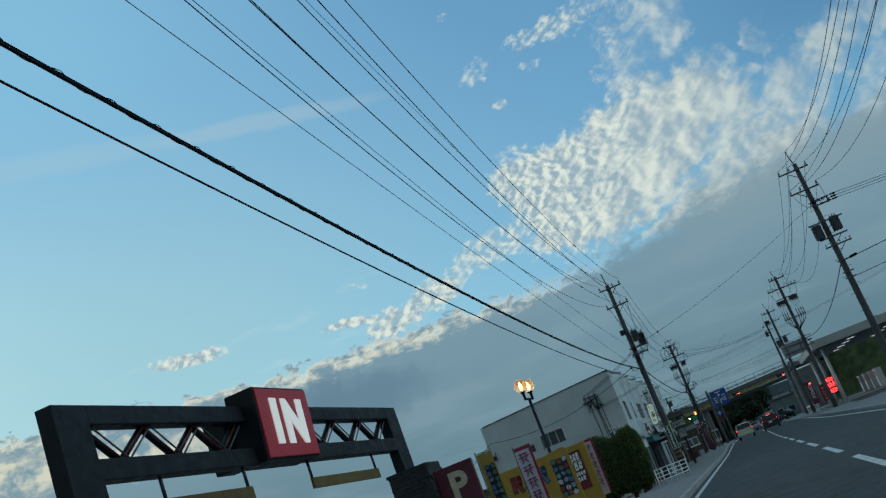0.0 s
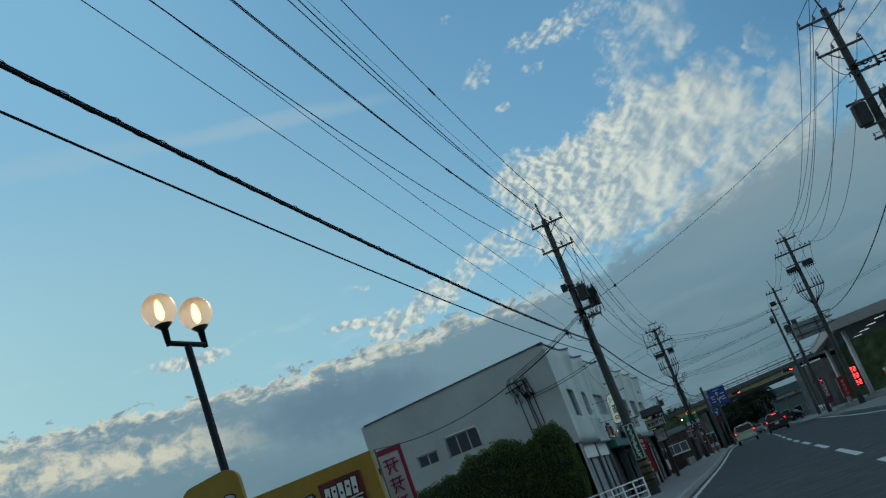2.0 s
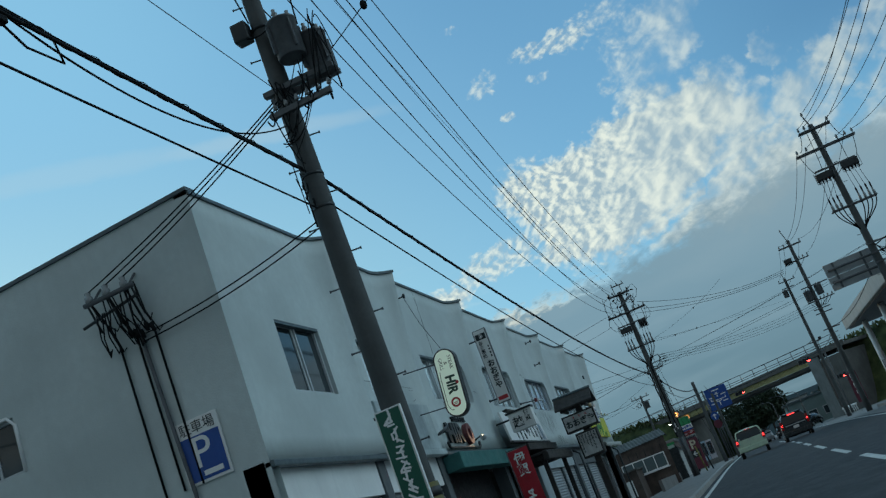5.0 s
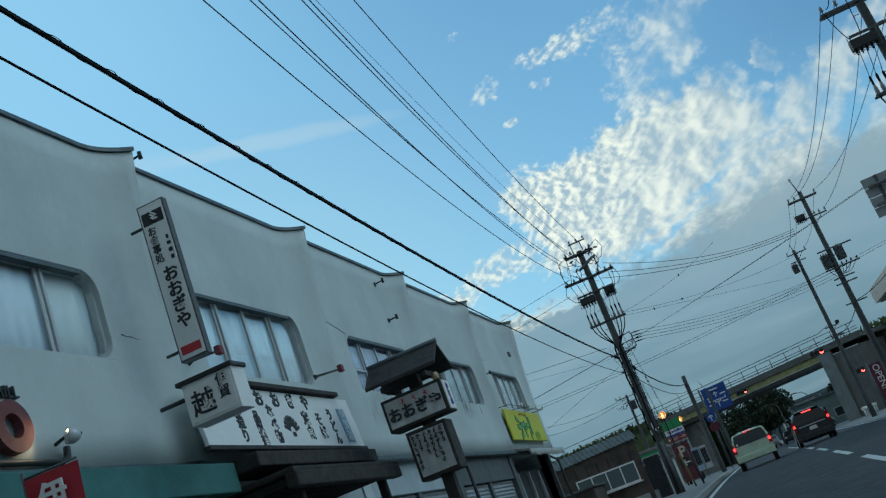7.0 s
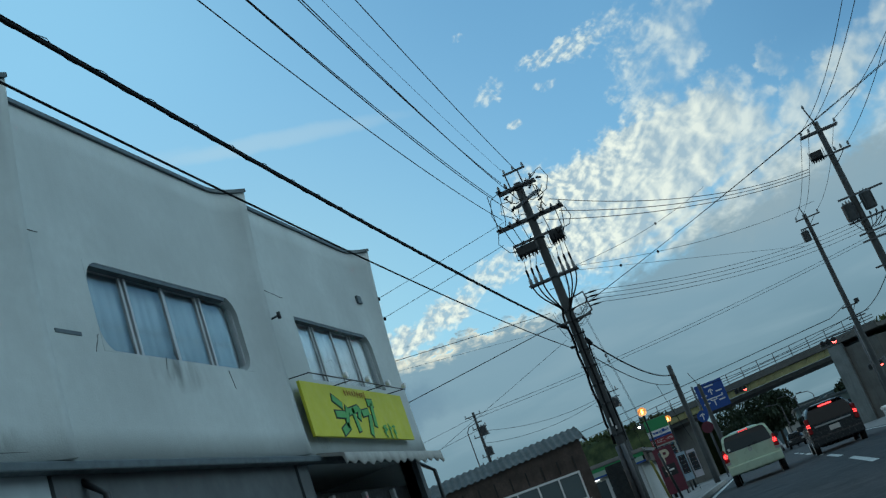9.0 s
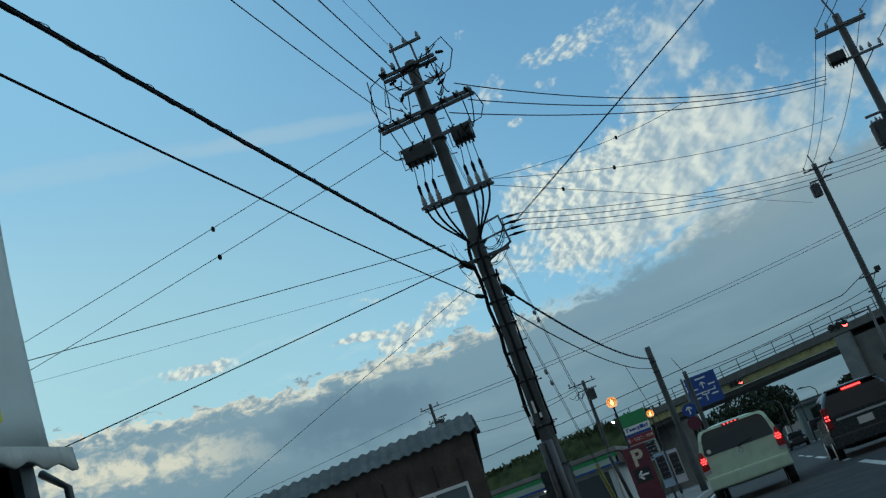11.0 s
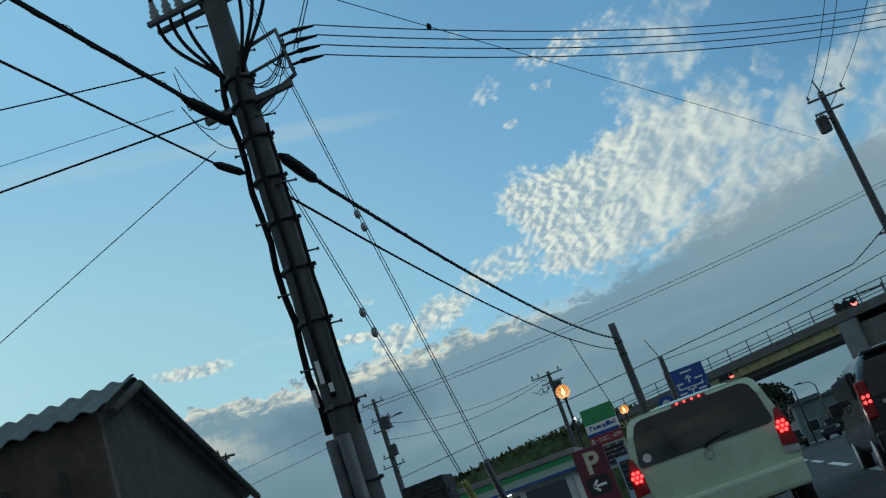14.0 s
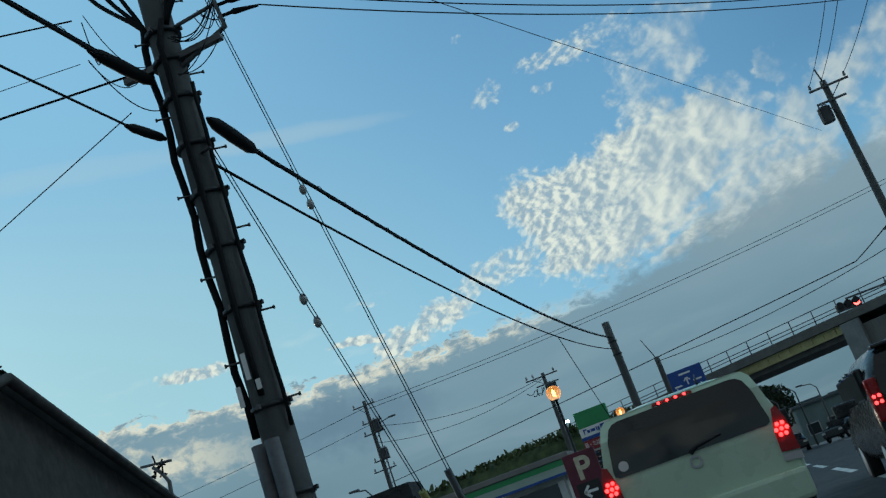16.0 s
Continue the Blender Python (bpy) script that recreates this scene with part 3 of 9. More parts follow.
for w in WINDOWS:
    y0, y1, z0, z1, n, rnd = w
    if rnd:
        for one in rnd:
            on_terrace("corner_plaster", corner_fillers(w, 0.28, WX + 0.004, [one]), STUCCO)
    xg = WX - 0.12
    frame_bm = boxes(((xg - 0.03, y0, z0), (xg + 0.05, y1, z0 + 0.05)), ((xg - 0.03, y0, z1 - 0.05), (xg + 0.05, y1, z1)),
                     ((xg - 0.03, y0, z0), (xg + 0.05, y0 + 0.05, z1)), ((xg - 0.03, y1 - 0.05, z0), (xg + 0.05, y1, z1)))
    wf = on_terrace("window", frame_bm, ALU, label="sliding window with aluminium frame")
    step = (y1 - y0) / n
    for k in range(n):
        a, b = y0 + step * k, y0 + step * (k + 1)
        dx = 0.012 if k % 2 else -0.012
        part("pane", boxes(((xg + dx - 0.003, a + 0.03, z0 + 0.05), (xg + dx + 0.003, b - 0.03, z1 - 0.05))), DIMGLASS if y0 < 60 else GLASS, wf).visible_shadow = False
        for u in (a + 0.009, b - 0.058):
            part("sash", boxes(((xg + dx - 0.012, u, z0 + 0.045), (xg + dx + 0.022, u + 0.045, z1 - 0.045))), ALU, wf)
    # 76 and 82 get the cloth coloured like sky mirrored in the panes
    inner = {76: SKYCURTAIN, 82: SKYSHEET}.get(int(y0), CURTAIN)
    if int(y0) == 76:          # the older sashes have a bar across
        for k in range(3):
            part("cross_bar", boxes(((xg - 0.02, y0 + step * k + 0.05, z0 + 0.42), (xg + 0.03, y0 + step * (k + 1) - 0.045, z0 + 0.46))), ALU, wf)
    if y0 > 60:
        part("curtain", pleats(xg - 0.055, y0 - 0.02, y1 + 0.02, z0 - 0.05, z1 + 0.05, int(y0)), inner, wf, "drawn curtain behind the glass, tinted in two windows for reflected sky")
    on_terrace("lintel_strip", boxes(((WX - 0.1, y0 + 0.01, z1 - 0.055), (WX - 0.004, y1 - (0.26 if rnd else 0.01), z1 - 0.004))), TRIM)

# end wall towards the car park, with two windows, and the plain sides that close the block
GABLE_WINDOWS = [(-11.2, -9.75, 4.18, 5.02, 3, ((1, 1), (-1, 1))), (-12.55, -11.65, 4.22, 4.72, 2, ())]


def end_wall(y, thick, holes, base):
    bm = bmesh.new()
    xs = sorted({BACKX, WX - 0.001, *[v for h in holes for v in h[:2]], *[BACKX + (WX - BACKX) * k / 8 for k in range(8)]})
    zs = sorted({base, TOP, *[v for h in holes for v in h[2:4]]})
    slope = lambda x, z: z if z < TOP else 6.68 + (TOP - 6.68) * (x - BACKX) / (WX - BACKX)
    for x0, x1 in zip(xs, xs[1:]):
        for z0, z1 in zip(zs, zs[1:]):
            if any(h[0] < (x0 + x1) / 2 < h[1] and h[2] < (z0 + z1) / 2 < h[3] for h in holes):
                continue
            f = [bm.verts.new(p) for p in ((x0, y, slope(x0, z0)), (x1, y, slope(x1, z0)), (x1, y, slope(x1, z1)), (x0, y, slope(x0, z1)))]
            g = [bm.verts.new((v.co.x, y + thick, v.co.z)) for v in f]
            bm.faces.new(f), bm.faces.new(g[::-1])
    for h in holes:
        pts = [(h[0], h[2]), (h[1], h[2]), (h[1], h[3]), (h[0], h[3])]
        for (xa, za), (xb, zb) in zip(pts, pts[1:] + pts[:1]):
            bm.faces.new([bm.verts.new(p) for p in ((xa, y, za), (xb, y, zb), (xb, y + thick, zb), (xa, y + thick, za))][::-1])
    bmesh.ops.remove_doubles(bm, verts=bm.verts, dist=0.001)
    return bm


on_terrace("end_wall", end_wall(GY, 0.22, GABLE_WINDOWS, 0.0), STUCCO, label="pale grey rendered end wall")
on_terrace("end_wall", boxes(((BACKX, PIERS[-1] - 0.2, 0), (WX - 0.2, PIERS[-1], TOP - 0.3))), STUCCO)
on_terrace("back_wall", boxes(((BACKX - 0.2, GY, 0), (BACKX, PIERS[-1], 6.7))), STUCCO)
on_terrace("roof", boxes(((BACKX, GY + 0.2, 6.2), (WX - 0.2, PIERS[-1] - 0.2, 6.4))), TRIM, label="flat grey roof behind the parapet")
on_terrace("inner_wall", boxes(((WX - 2.2, GY + 0.2, 0), (WX - 2.0, PIERS[-1] - 0.2, 6.2))), STUCCO)
on_terrace("upper_floor", boxes(((BACKX, GY + 0.2, BOT - 0.02), (WX - 0.2, PIERS[-1] - 0.2, BOT + 0.15))), STUCCO)
bm = bmesh.new()
v = [bm.verts.new(p) for p in ((BACKX - 0.05, GY - 0.04, 6.68), (WX + 0.02, GY - 0.04, TOP + 0.002), (WX + 0.02, GY + 0.24, TOP + 0.002), (BACKX - 0.05, GY + 0.24, 6.68))]
w = [bm.verts.new(p.co + Vector((0, 0, 0.06))) for p in v]
bm.faces.new(v[::-1]), bm.faces.new(w)
for i in range(4):
    bm.faces.new((v[i], v[(i + 1) % 4], w[(i + 1) % 4], w[i]))
on_terrace("flashing", bm, TRIM)
for x0, x1, z0, z1, n, rnd in GABLE_WINDOWS:
    y = GY + 0.12
    wf = on_terrace("window", boxes(((x0, y - 0.05, z0), (x1, y + 0.03, z0 + 0.05)), ((x0, y - 0.05, z1 - 0.05), (x1, y + 0.03, z1)),
                                    ((x0, y - 0.05, z0), (x0 + 0.05, y + 0.03, z1)), ((x1 - 0.05, y - 0.05, z0), (x1, y + 0.03, z1))), ALU, label="aluminium window in the end wall")
    st = (x1 - x0) / n
    for k in range(n):
        part("pane", boxes(((x0 + st * k + 0.03, y - 0.004, z0 + 0.05), (x0 + st * (k + 1) - 0.03, y + 0.004, z1 - 0.05))), DIMGLASS, wf)
        if k:
            part("sash", boxes(((x0 + st * k - 0.025, y - 0.02, z0 + 0.04), (x0 + st * k + 0.025, y + 0.02, z1 - 0.04))), ALU, wf)
    if rnd:
        on_terrace("window_surround", tube(bmesh.new(), [(x0 - 0.02, GY - 0.01, z0), (x0 - 0.02, GY - 0.01, z1 - 0.12), (x0 + 0.1, GY - 0.01, z1 + 0.01), (x1 - 0.1, GY - 0.01, z1 + 0.01), (x1 + 0.02, GY - 0.01, z1 - 0.12), (x1 + 0.02, GY - 0.01, z0)], 0.03, 6), WHITE)

# ground floor: piers, heads, shutters and dark shopfronts
GF = WX - 0.12
HEADPANEL = material("blue_grey_panel", (0.40, 0.46, 0.48), 0.7, var=0.1, scale=2, stain=0.25, streaks=0.2)
DARKPANEL = material("dark_grey_panel", (0.10, 0.115, 0.12), 0.6, var=0.15, scale=2, stain=0.3, streaks=0.2)
for k, y in enumerate(PIERS):
    on_terrace("shop_pier", boxes(((GF - 0.3, max(GY, y - 0.2), 0), (GF + 0.03, min(PIERS[-1], y + 0.16), BOT))), STUCCO if k in (0, 4) else DARKPANEL, label="ground-floor pier")


def shutter(y0, y1, z0, z1):
    bm = bmesh.new()
    n = int((z1 - z0) / 0.085)
    pts = []
    for k in range(n):
        z = z0 + (z1 - z0) * k / n
        pts += [(0.0, z), (0.022, z + 0.03), (0.0, z + 0.075)]
    rows = [[bm.verts.new((GF - 0.1 + p[0], y, p[1])) for p in pts] for y in (y0, y1)]
    for i in range(len(pts) - 1):
        bm.faces.new((rows[0][i], rows[1][i], rows[1][i + 1], rows[0][i + 1]))
    return bm


for k in (0, 1, 4, 5):
    a, b = PIERS[k] + 0.18, PIERS[k + 1] - 0.22
    mid = (a + b) / 2
    on_terrace("shutter_box", boxes(((GF - 0.35, a, 2.28), (GF, b, BOT)), bevel=0.01), WHITE if k < 4 else (HEADPANEL if k == 4 else DARKPANEL), label="head panel over the shutters")
    for c, d in ((a, mid - 0.09), (mid + 0.09, b)):
        on_terrace("shutter", shutter(c, d, ground_z(c), 2.28), SHUTTER, label="closed grey roller shutter")
    on_terrace("shutter_post", boxes(((GF - 0.14, mid - 0.09, 0), (GF - 0.02, mid + 0.09, 2.28))), DARKPANEL)
on_terrace("fascia", boxes(((WX - 0.1, PIERS[0], BOT - 0.1), (WX + 0.06, PIERS[-1] + 0.02, BOT - 0.01)), bevel=0.015), TRIM, label="dark ledge under the upper storey")
# steak house: green awning and dark entrance
on_terrace("shopfront", boxes(((GF - 0.5, PIERS[2] + 0.2, 0), (GF - 0.4, PIERS[3] - 0.2, 2.6))), BLACK)
TEAL = material("awning_teal", (0.045, 0.165, 0.155), 0.8, var=0.2, scale=3, stain=0.3)
bm = bmesh.new()
box(bm, (WX - 0.08, PIERS[2] + 0.1, 2.48), (WX + 0.32, 70.72, 2.83), 0.02)
on_terrace("awning", bm, TEAL, label="dark green awning box")
# noodle house: dark timber eave over a recessed entrance
on_terrace("shopfront", boxes(((GF - 1.3, 71.3, 0), (GF - 1.2, PIERS[4] - 0.2, 2.7))), WOOD_DARK)
bm = bmesh.new()
for k in range(15):
    y = 70.95 + 3.35 * k / 14
    box(bm, (WX - 0.1, y - 0.05, 2.36), (WX + 0.95, y + 0.05, 2.45))
box(bm, (WX - 0.1, 70.76, 2.47), (WX + 1.0, 74.45, 2.54), 0.02)
box(bm, (WX + 0.86, 70.76, 2.3), (WX + 1.02, 74.4, 2.48), 0.02)
box(bm, (WX + 0.02, 70.75, 2.68), (WX + 0.62, 74.75, 2.86), 0.02)
on_terrace("timber_eave", bm, WOOD_DARK, label="dark timber eave on rafters over the entrance")
for y in (71.2, 74.1):
    on_terrace("eave_post", boxes(((WX + 0.72, y - 0.06, 0.05), (WX + 0.84, y + 0.06, 2.36)), bevel=0.01), WOOD_DARK)
on_terrace("head_panel", boxes(((GF - 0.3, 74.5, 0), (GF, PIERS[4] - 0.21, BOT - 0.1)), bevel=0.01), HEADPANEL)
# bar at the far end: folded awning over a dark front
on_terrace("shopfront", boxes(((GF - 0.4, PIERS[6] + 0.2, 0), (GF - 0.3, PIERS[7] - 0.2, 2.5))), BLACK)
for y in (88.0, 89.4, 90.8):
    on_terrace("door_post", boxes(((GF - 0.3, y - 0.05, 0.1), (GF - 0.22, y + 0.05, 2.45))), ALU)
AWN = material("awning_canvas", (0.42, 0.43, 0.40), 0.9, var=0.2, scale=4, stain=0.4, streaks=0.4)
bm = bmesh.new()
rows = []
for k in range(61):
    y = 87.0 + 4.9 * k / 60
    d = 0.03 * math.sin(k * 1.35) + 0.015 * math.sin(k * 0.4)
    rows.append([bm.verts.new(p) for p in ((WX, y, 2.98), (WX + 0.42, y, 2.86), (WX + 0.44, y, 2.70 + d), (WX + 0.42, y, 2.69 + d), (WX + 0.38, y, 2.82), (WX, y, 2.93))])
for r0, r1 in zip(rows, rows[1:]):
    for i in range(6):
        bm.faces.new((r0[i], r0[(i + 1) % 6], r1[(i + 1) % 6], r1[i])).smooth = True
bm.faces.new(rows[0][::-1]), bm.faces.new(rows[-1])
on_terrace("awning", bm, AWN, label="rolled-up grey canvas awning with a wavy valance")
# downpipes, cracks of pipework and wall hooks on the front
for y in (81.4, 92.06):
    on_terrace("downpipe", tube(bmesh.new(), [(WX + 0.1, y + 0.1, 0.1), (WX + 0.1, y + 0.1, 2.6), (WX - 0.15, y + 0.1, 2.8)], 0.04, 8), DARKSTEEL)
for y, z in ((79.92, 5.78), (79.84, 6.58), (86.75, 4.98), (70.9, 7.0), (65.66, 6.46)):
    b1 = tube(bmesh.new(), [(WX + 0.02, y, z), (WX + 0.2, y, z + 0.01)], 0.016, 6)
    tube(b1, [(WX + 0.2, y, z - 0.04), (WX + 0.2, y, z + 0.06)], 0.03, 6)
    tube(b1, [(WX - 0.01, y, z), (WX + 0.025, y, z)], 0.05, 8)
    on_terrace("wall_bracket", b1, DARKSTEEL)
REDSHADE = material("lamp_red", (0.20, 0.04, 0.05), 0.6, var=0.2, bump=0.05)
for y, z in ((70.95, 4.22), (74.85, 4.25)):
    wl = on_terrace("arm_lamp", tube(bmesh.new(), [(WX + 0.0, y, z), (WX + 0.06, y, z), (WX + 0.52, y - 0.2, z - 0.08)], [0.05, 0.02, 0.014], 8), GALV, label="small sign lamp on a thin arm")
    part("shade", box(bmesh.new(), (WX + 0.5, y - 0.25, z - 0.13), (WX + 0.58, y - 0.14, z - 0.02), 0.012), REDSHADE, wl)
on_terrace("vent_cap", boxes(((WX, 91.2, 5.83), (WX + 0.05, 91.42, 5.98)), bevel=0.01), TRIM)

# hairline cracks, a joint and a loose cable on the render
CRACK = material("crack_dirt", (0.09, 0.10, 0.10), 0.95, var=0.3, scale=8, bump=0.0)
rc = random.Random(12)
for y0, z0, y1, z1 in ((64.24, 4.02, 64.78, 4.12), (64.25, 4.25, 64.67, 4.29), (81.05, 4.05, 81.0, 3.5), (81.0, 3.5, 81.12, 3.51), (81.12, 3.51, 81.1, 3.8), (81.05, 4.05, 81.2, 4.07), (82.2, 4.31, 82.08, 4.1), (83.7, 4.27, 83.69, 4.19), (83.49, 4.15, 83.43, 4.01), (61.6, 4.35, 64.9, 4.3), (67.23, 6.87, 67.19, 6.2), (67.19, 6.2, 67.12, 5.6), (67.12, 5.6, 67.09, 5.3), (69.6, 4.45, 70.3, 4.4), (76.2, 5.35, 77.0, 5.2), (81.28, 5.36, 81.58, 5.36), (86.2, 5.0, 86.5, 5.75), (86.8, 5.5, 87.6, 5.45), (85.0, 4.1, 85.05, 3.85), (66.4, 3.9, 66.5, 4.1), (70.0, 3.05, 70.4, 3.25), (78.5, 3.0, 80.9, 3.04)):
    pts = [(WX + 0.004, y0 + (y1 - y0) * k / 7 + rc.uniform(-0.012, 0.012), z0 + (z1 - z0) * k / 7 + rc.uniform(-0.008, 0.008)) for k in range(8)]
    on_terrace("crack", tube(bmesh.new(), pts, [0.002 + 0.004 * rc.random() for _ in pts], 4), CRACK)
on_terrace("loose_cable", tube(bmesh.new(), [(WX + 0.18, 65.64, 6.44), (WX + 0.55, 64.8, 5.6), (-5.06, 64.02, 4.78)], 0.005, 5), CABLE)
on_terrace("wall_slot", boxes(((WX - 0.01, 81.46, 4.255), (WX + 0.008, 81.9, 4.3)), bevel=0.004), TRIM)
# a thick old apron under the second bay's window, its coat blotched and worn
APRON = material("apron_render", (0.50, 0.57, 0.575), 0.92, var=0.28, scale=1.1, stain=0.55, streaks=0.25, bump=0.6, bump_scale=18)
ap = on_terrace("apron", boxes(((WX - 0.05, 61.55, 2.96), (WX + 0.10, 64.78, 3.93)), bevel=0.035), APRON, label="blotched grey rendered apron under a window")
part("ledge", box(bmesh.new(), (WX - 0.05, 61.5, 2.84), (WX + 0.16, 64.84, 2.955), 0.02), APRON, ap)
# mould and washed-out dirt on the render
GRIME = material("mould", (0.07, 0.085, 0.08), 0.95, var=0.4, scale=5, bump=0.0)
gn = GRIME.node_tree.nodes
gc, gs, gl, gz = gn.new("ShaderNodeTexCoord"), gn.new("ShaderNodeVectorMath"), gn.new("ShaderNodeVectorMath"), gn.new("ShaderNodeTexNoise")
gs.operation, gl.operation = "SUBTRACT", "LENGTH"
gs.inputs[1].default_value = (0.5, 0.5, 0.5)
gw, gr = gn.new("ShaderNodeVectorMath"), gn.new("ShaderNodeVectorMath")
gr.operation, gr.inputs[1].default_value = "MULTIPLY", (1.0, 1.8, 0.6)
gw.operation, gw.inputs[1].default_value = "MULTIPLY", (0.0, 1.0, 1.0)
gz.inputs["Scale"].default_value, gz.inputs["Detail"].default_value = 3.2, 7.0
ge, gm, gk = gn.new("ShaderNodeMapRange"), gn.new("ShaderNodeMapRange"), gn.new("ShaderNodeMath")
ge.inputs[1].default_value, ge.inputs[2].default_value, ge.inputs[3].default_value, ge.inputs[4].default_value = 0.1, 0.5, 0.26, 0.0
gm.inputs[1].default_value, gm.inputs[2].default_value = 0.38, 0.72
gk.operation = "MULTIPLY"
for a_, b_ in ((gc.outputs["Generated"], gs.inputs[0]), (gs.outputs[0], gw.inputs[0]), (gw.outputs[0], gl.inputs[0]), (gl.outputs["Value"], ge.inputs[0]), (gc.outputs["Object"], gr.inputs[0]), (gr.outputs[0], gz.inputs["Vector"]), (gz.outputs[0], gm.inputs[0]),
               (ge.outputs[0], gk.inputs[0]), (gm.outputs[0], gk.inputs[1]), (gk.outputs[0], gn["Principled BSDF"].inputs["Alpha"])):
    GRIME.node_tree.links.new(a_, b_)
for y0, y1, z0, z1 in ((76.6, 79.9, 3.3, 4.25), (78.4, 80.8, 2.97, 3.35), (83.0, 84.4, 3.7, 4.3), (86.7, 88.0, 3.0, 4.0)):
    on_terrace("mould_patch", boxes(((WX + 0.002, y0, z0), (WX + 0.005, y1, z1))), GRIME, label="dark mould stain")

# meter pipes and service entrance on the end wall
ent = on_terrace("service_entrance", tube(bmesh.new(), [(-7.95, GY - 0.28, 6.0), (-7.1, GY - 0.28, 6.0)], 0.04, 8), GALV, label="steel bracket with insulators and cable drops")
for x in (-7.8, -7.2):
    part("strut", bar((x, GY, 6.25), (x, GY - 0.28, 6.0), 0.02), GALV, ent)
for k, x in enumerate((-7.85, -7.55, -7.25)):
    part("insulator", turned([(0.02, 6.0), (0.06, 6.03), (0.06, 6.1), (0.035, 6.12), (0.05, 6.17), (0.01, 6.19)], 10, Matrix.Translation((x, GY - 0.28, 0))), PORCELAIN, ent)
    part("drop_cable", tube(bmesh.new(), [(x, GY - 0.26, 6.0), (x + 0.05, GY - 0.1, 5.7 - 0.1 * k), (x + 0.14, GY - 0.04, 5.3), (x + 0.2, GY - 0.03, 3.0)], 0.018, 6), CABLE, ent)
part("conduit", tube(bmesh.new(), [(-7.35, GY - 0.05, 5.5), (-7.2, GY - 0.05, 2.9), (-7.2, GY - 0.05, 0.1)], 0.03, 8), GALV, ent)
part("rail", bar((-8.1, GY - 0.2, 5.72), (-7.15, GY - 0.2, 5.86), 0.025), DARKSTEEL, ent)
for x in (-7.95, -7.6, -7.2):
    part("strut", bar((x, GY, 5.62), (x + 0.05, GY - 0.28, 6.0), 0.018), DARKSTEEL, ent)
rq = random.Random(41)
for k in range(16):
    x = -7.85 + 0.05 * k + rq.uniform(-0.05, 0.05)
    top = Vector((x, GY - 0.26, rq.choice((6.0, 6.05, 5.8))))
    end = Vector((x + rq.uniform(-0.15, 0.3), GY - 0.06, rq.uniform(5.15, 5.7)))
    part("drip_loop", tube(bmesh.new(), [top, top.lerp(end, 0.4) + Vector((0, -0.1, -0.18)), top.lerp(end, 0.8) + Vector((0, -0.04, -0.22)), end], 0.011, 5), CABLE, ent)
for k in range(5):
    part("splice", bar((-7.45 + 0.09 * k, GY - 0.12, 5.45 - 0.04 * (k % 3)), (-7.42 + 0.09 * k, GY - 0.14, 5.32 - 0.04 * (k % 3)), 0.03), CABLE, ent)
br = on_terrace("floodlight", boxes(((-14.35, GY - 0.25, 4.62), (-14.05, GY - 0.02, 4.86)), bevel=0.02), BLACK, label="black floodlight on a wall bracket")
part("bracket", bar((-14.0, GY, 5.1), (-14.2, GY - 0.15, 4.8), 0.02), GALV, br)

# the street falls a little along the terrace, so the level storey stands higher over it at the far end
for ob in terrace.children_recursive:
    for v in ob.data.vertices:
        v.co.z += 0.0145 * (v.co.y - 57.0) * v.co.z / TOP


# ---------- signs on and before the terrace ----------
def sign_box(name, m, w, h, d, face_mat, rim_mat, label, round_r=0.0, group=""):
    """A box sign: body and two faces; local x across, y up, z out of the face. Its base point is the middle of the face."""
    e = thing(name, m, label, "sign", group)
    def outline(ww, hh, r):
        if not r:
            return [(-ww / 2, -hh / 2), (ww / 2, -hh / 2), (ww / 2, hh / 2), (-ww / 2, hh / 2)]
        out = []
        for cx, cy, a0 in ((ww / 2 - r, hh / 2 - r, 0), (-ww / 2 + r, hh / 2 - r, 90), (-ww / 2 + r, -hh / 2 + r, 180), (ww / 2 - r, -hh / 2 + r, 270)):
            out += [(cx + r * math.cos(radians(a0 + 11.25 * k)), cy + r * math.sin(radians(a0 + 11.25 * k))) for k in range(9)]
        return out
    def slab(pts, z0, z1):
        b = bmesh.new()
        lo = [b.verts.new((p[0], p[1], z0)) for p in pts]
        hi = [b.verts.new((p[0], p[1], z1)) for p in pts]
        b.faces.new(lo[::-1]), b.faces.new(hi)
        for i in range(len(pts)):
            b.faces.new((lo[i], lo[(i + 1) % len(pts)], hi[(i + 1) % len(pts)], hi[i]))
        return b
    part("body", slab(outline(w, h, round_r), -d, 0), rim_mat, e)
    inset = min(w, h) * 0.06
    part("face", slab(outline(w - 2 * inset, h - 2 * inset, max(0, round_r - inset) if round_r else 0), 0, 0.012), face_mat, e)
    part("face", slab(outline(w - 2 * inset, h - 2 * inset, max(0, round_r - inset) if round_r else 0), -d - 0.012, -d), face_mat, e)
    return e


def flat(x, y, z):
    return Matrix.Translation((x, y, z))


def strokes(parent, mat, specs, z=0.013):
    """Plain bars: x, y, width, height, turn in degrees."""
    for x, y, w, h, a in specs:
        ob = part("bar", boxes(((-w / 2, -h / 2, 0), (w / 2, h / 2, 0.006))), mat, parent)
        ob.matrix_basis = Matrix.Translation((x, y, z)) @ Matrix.Rotation(radians(a), 4, "Z")


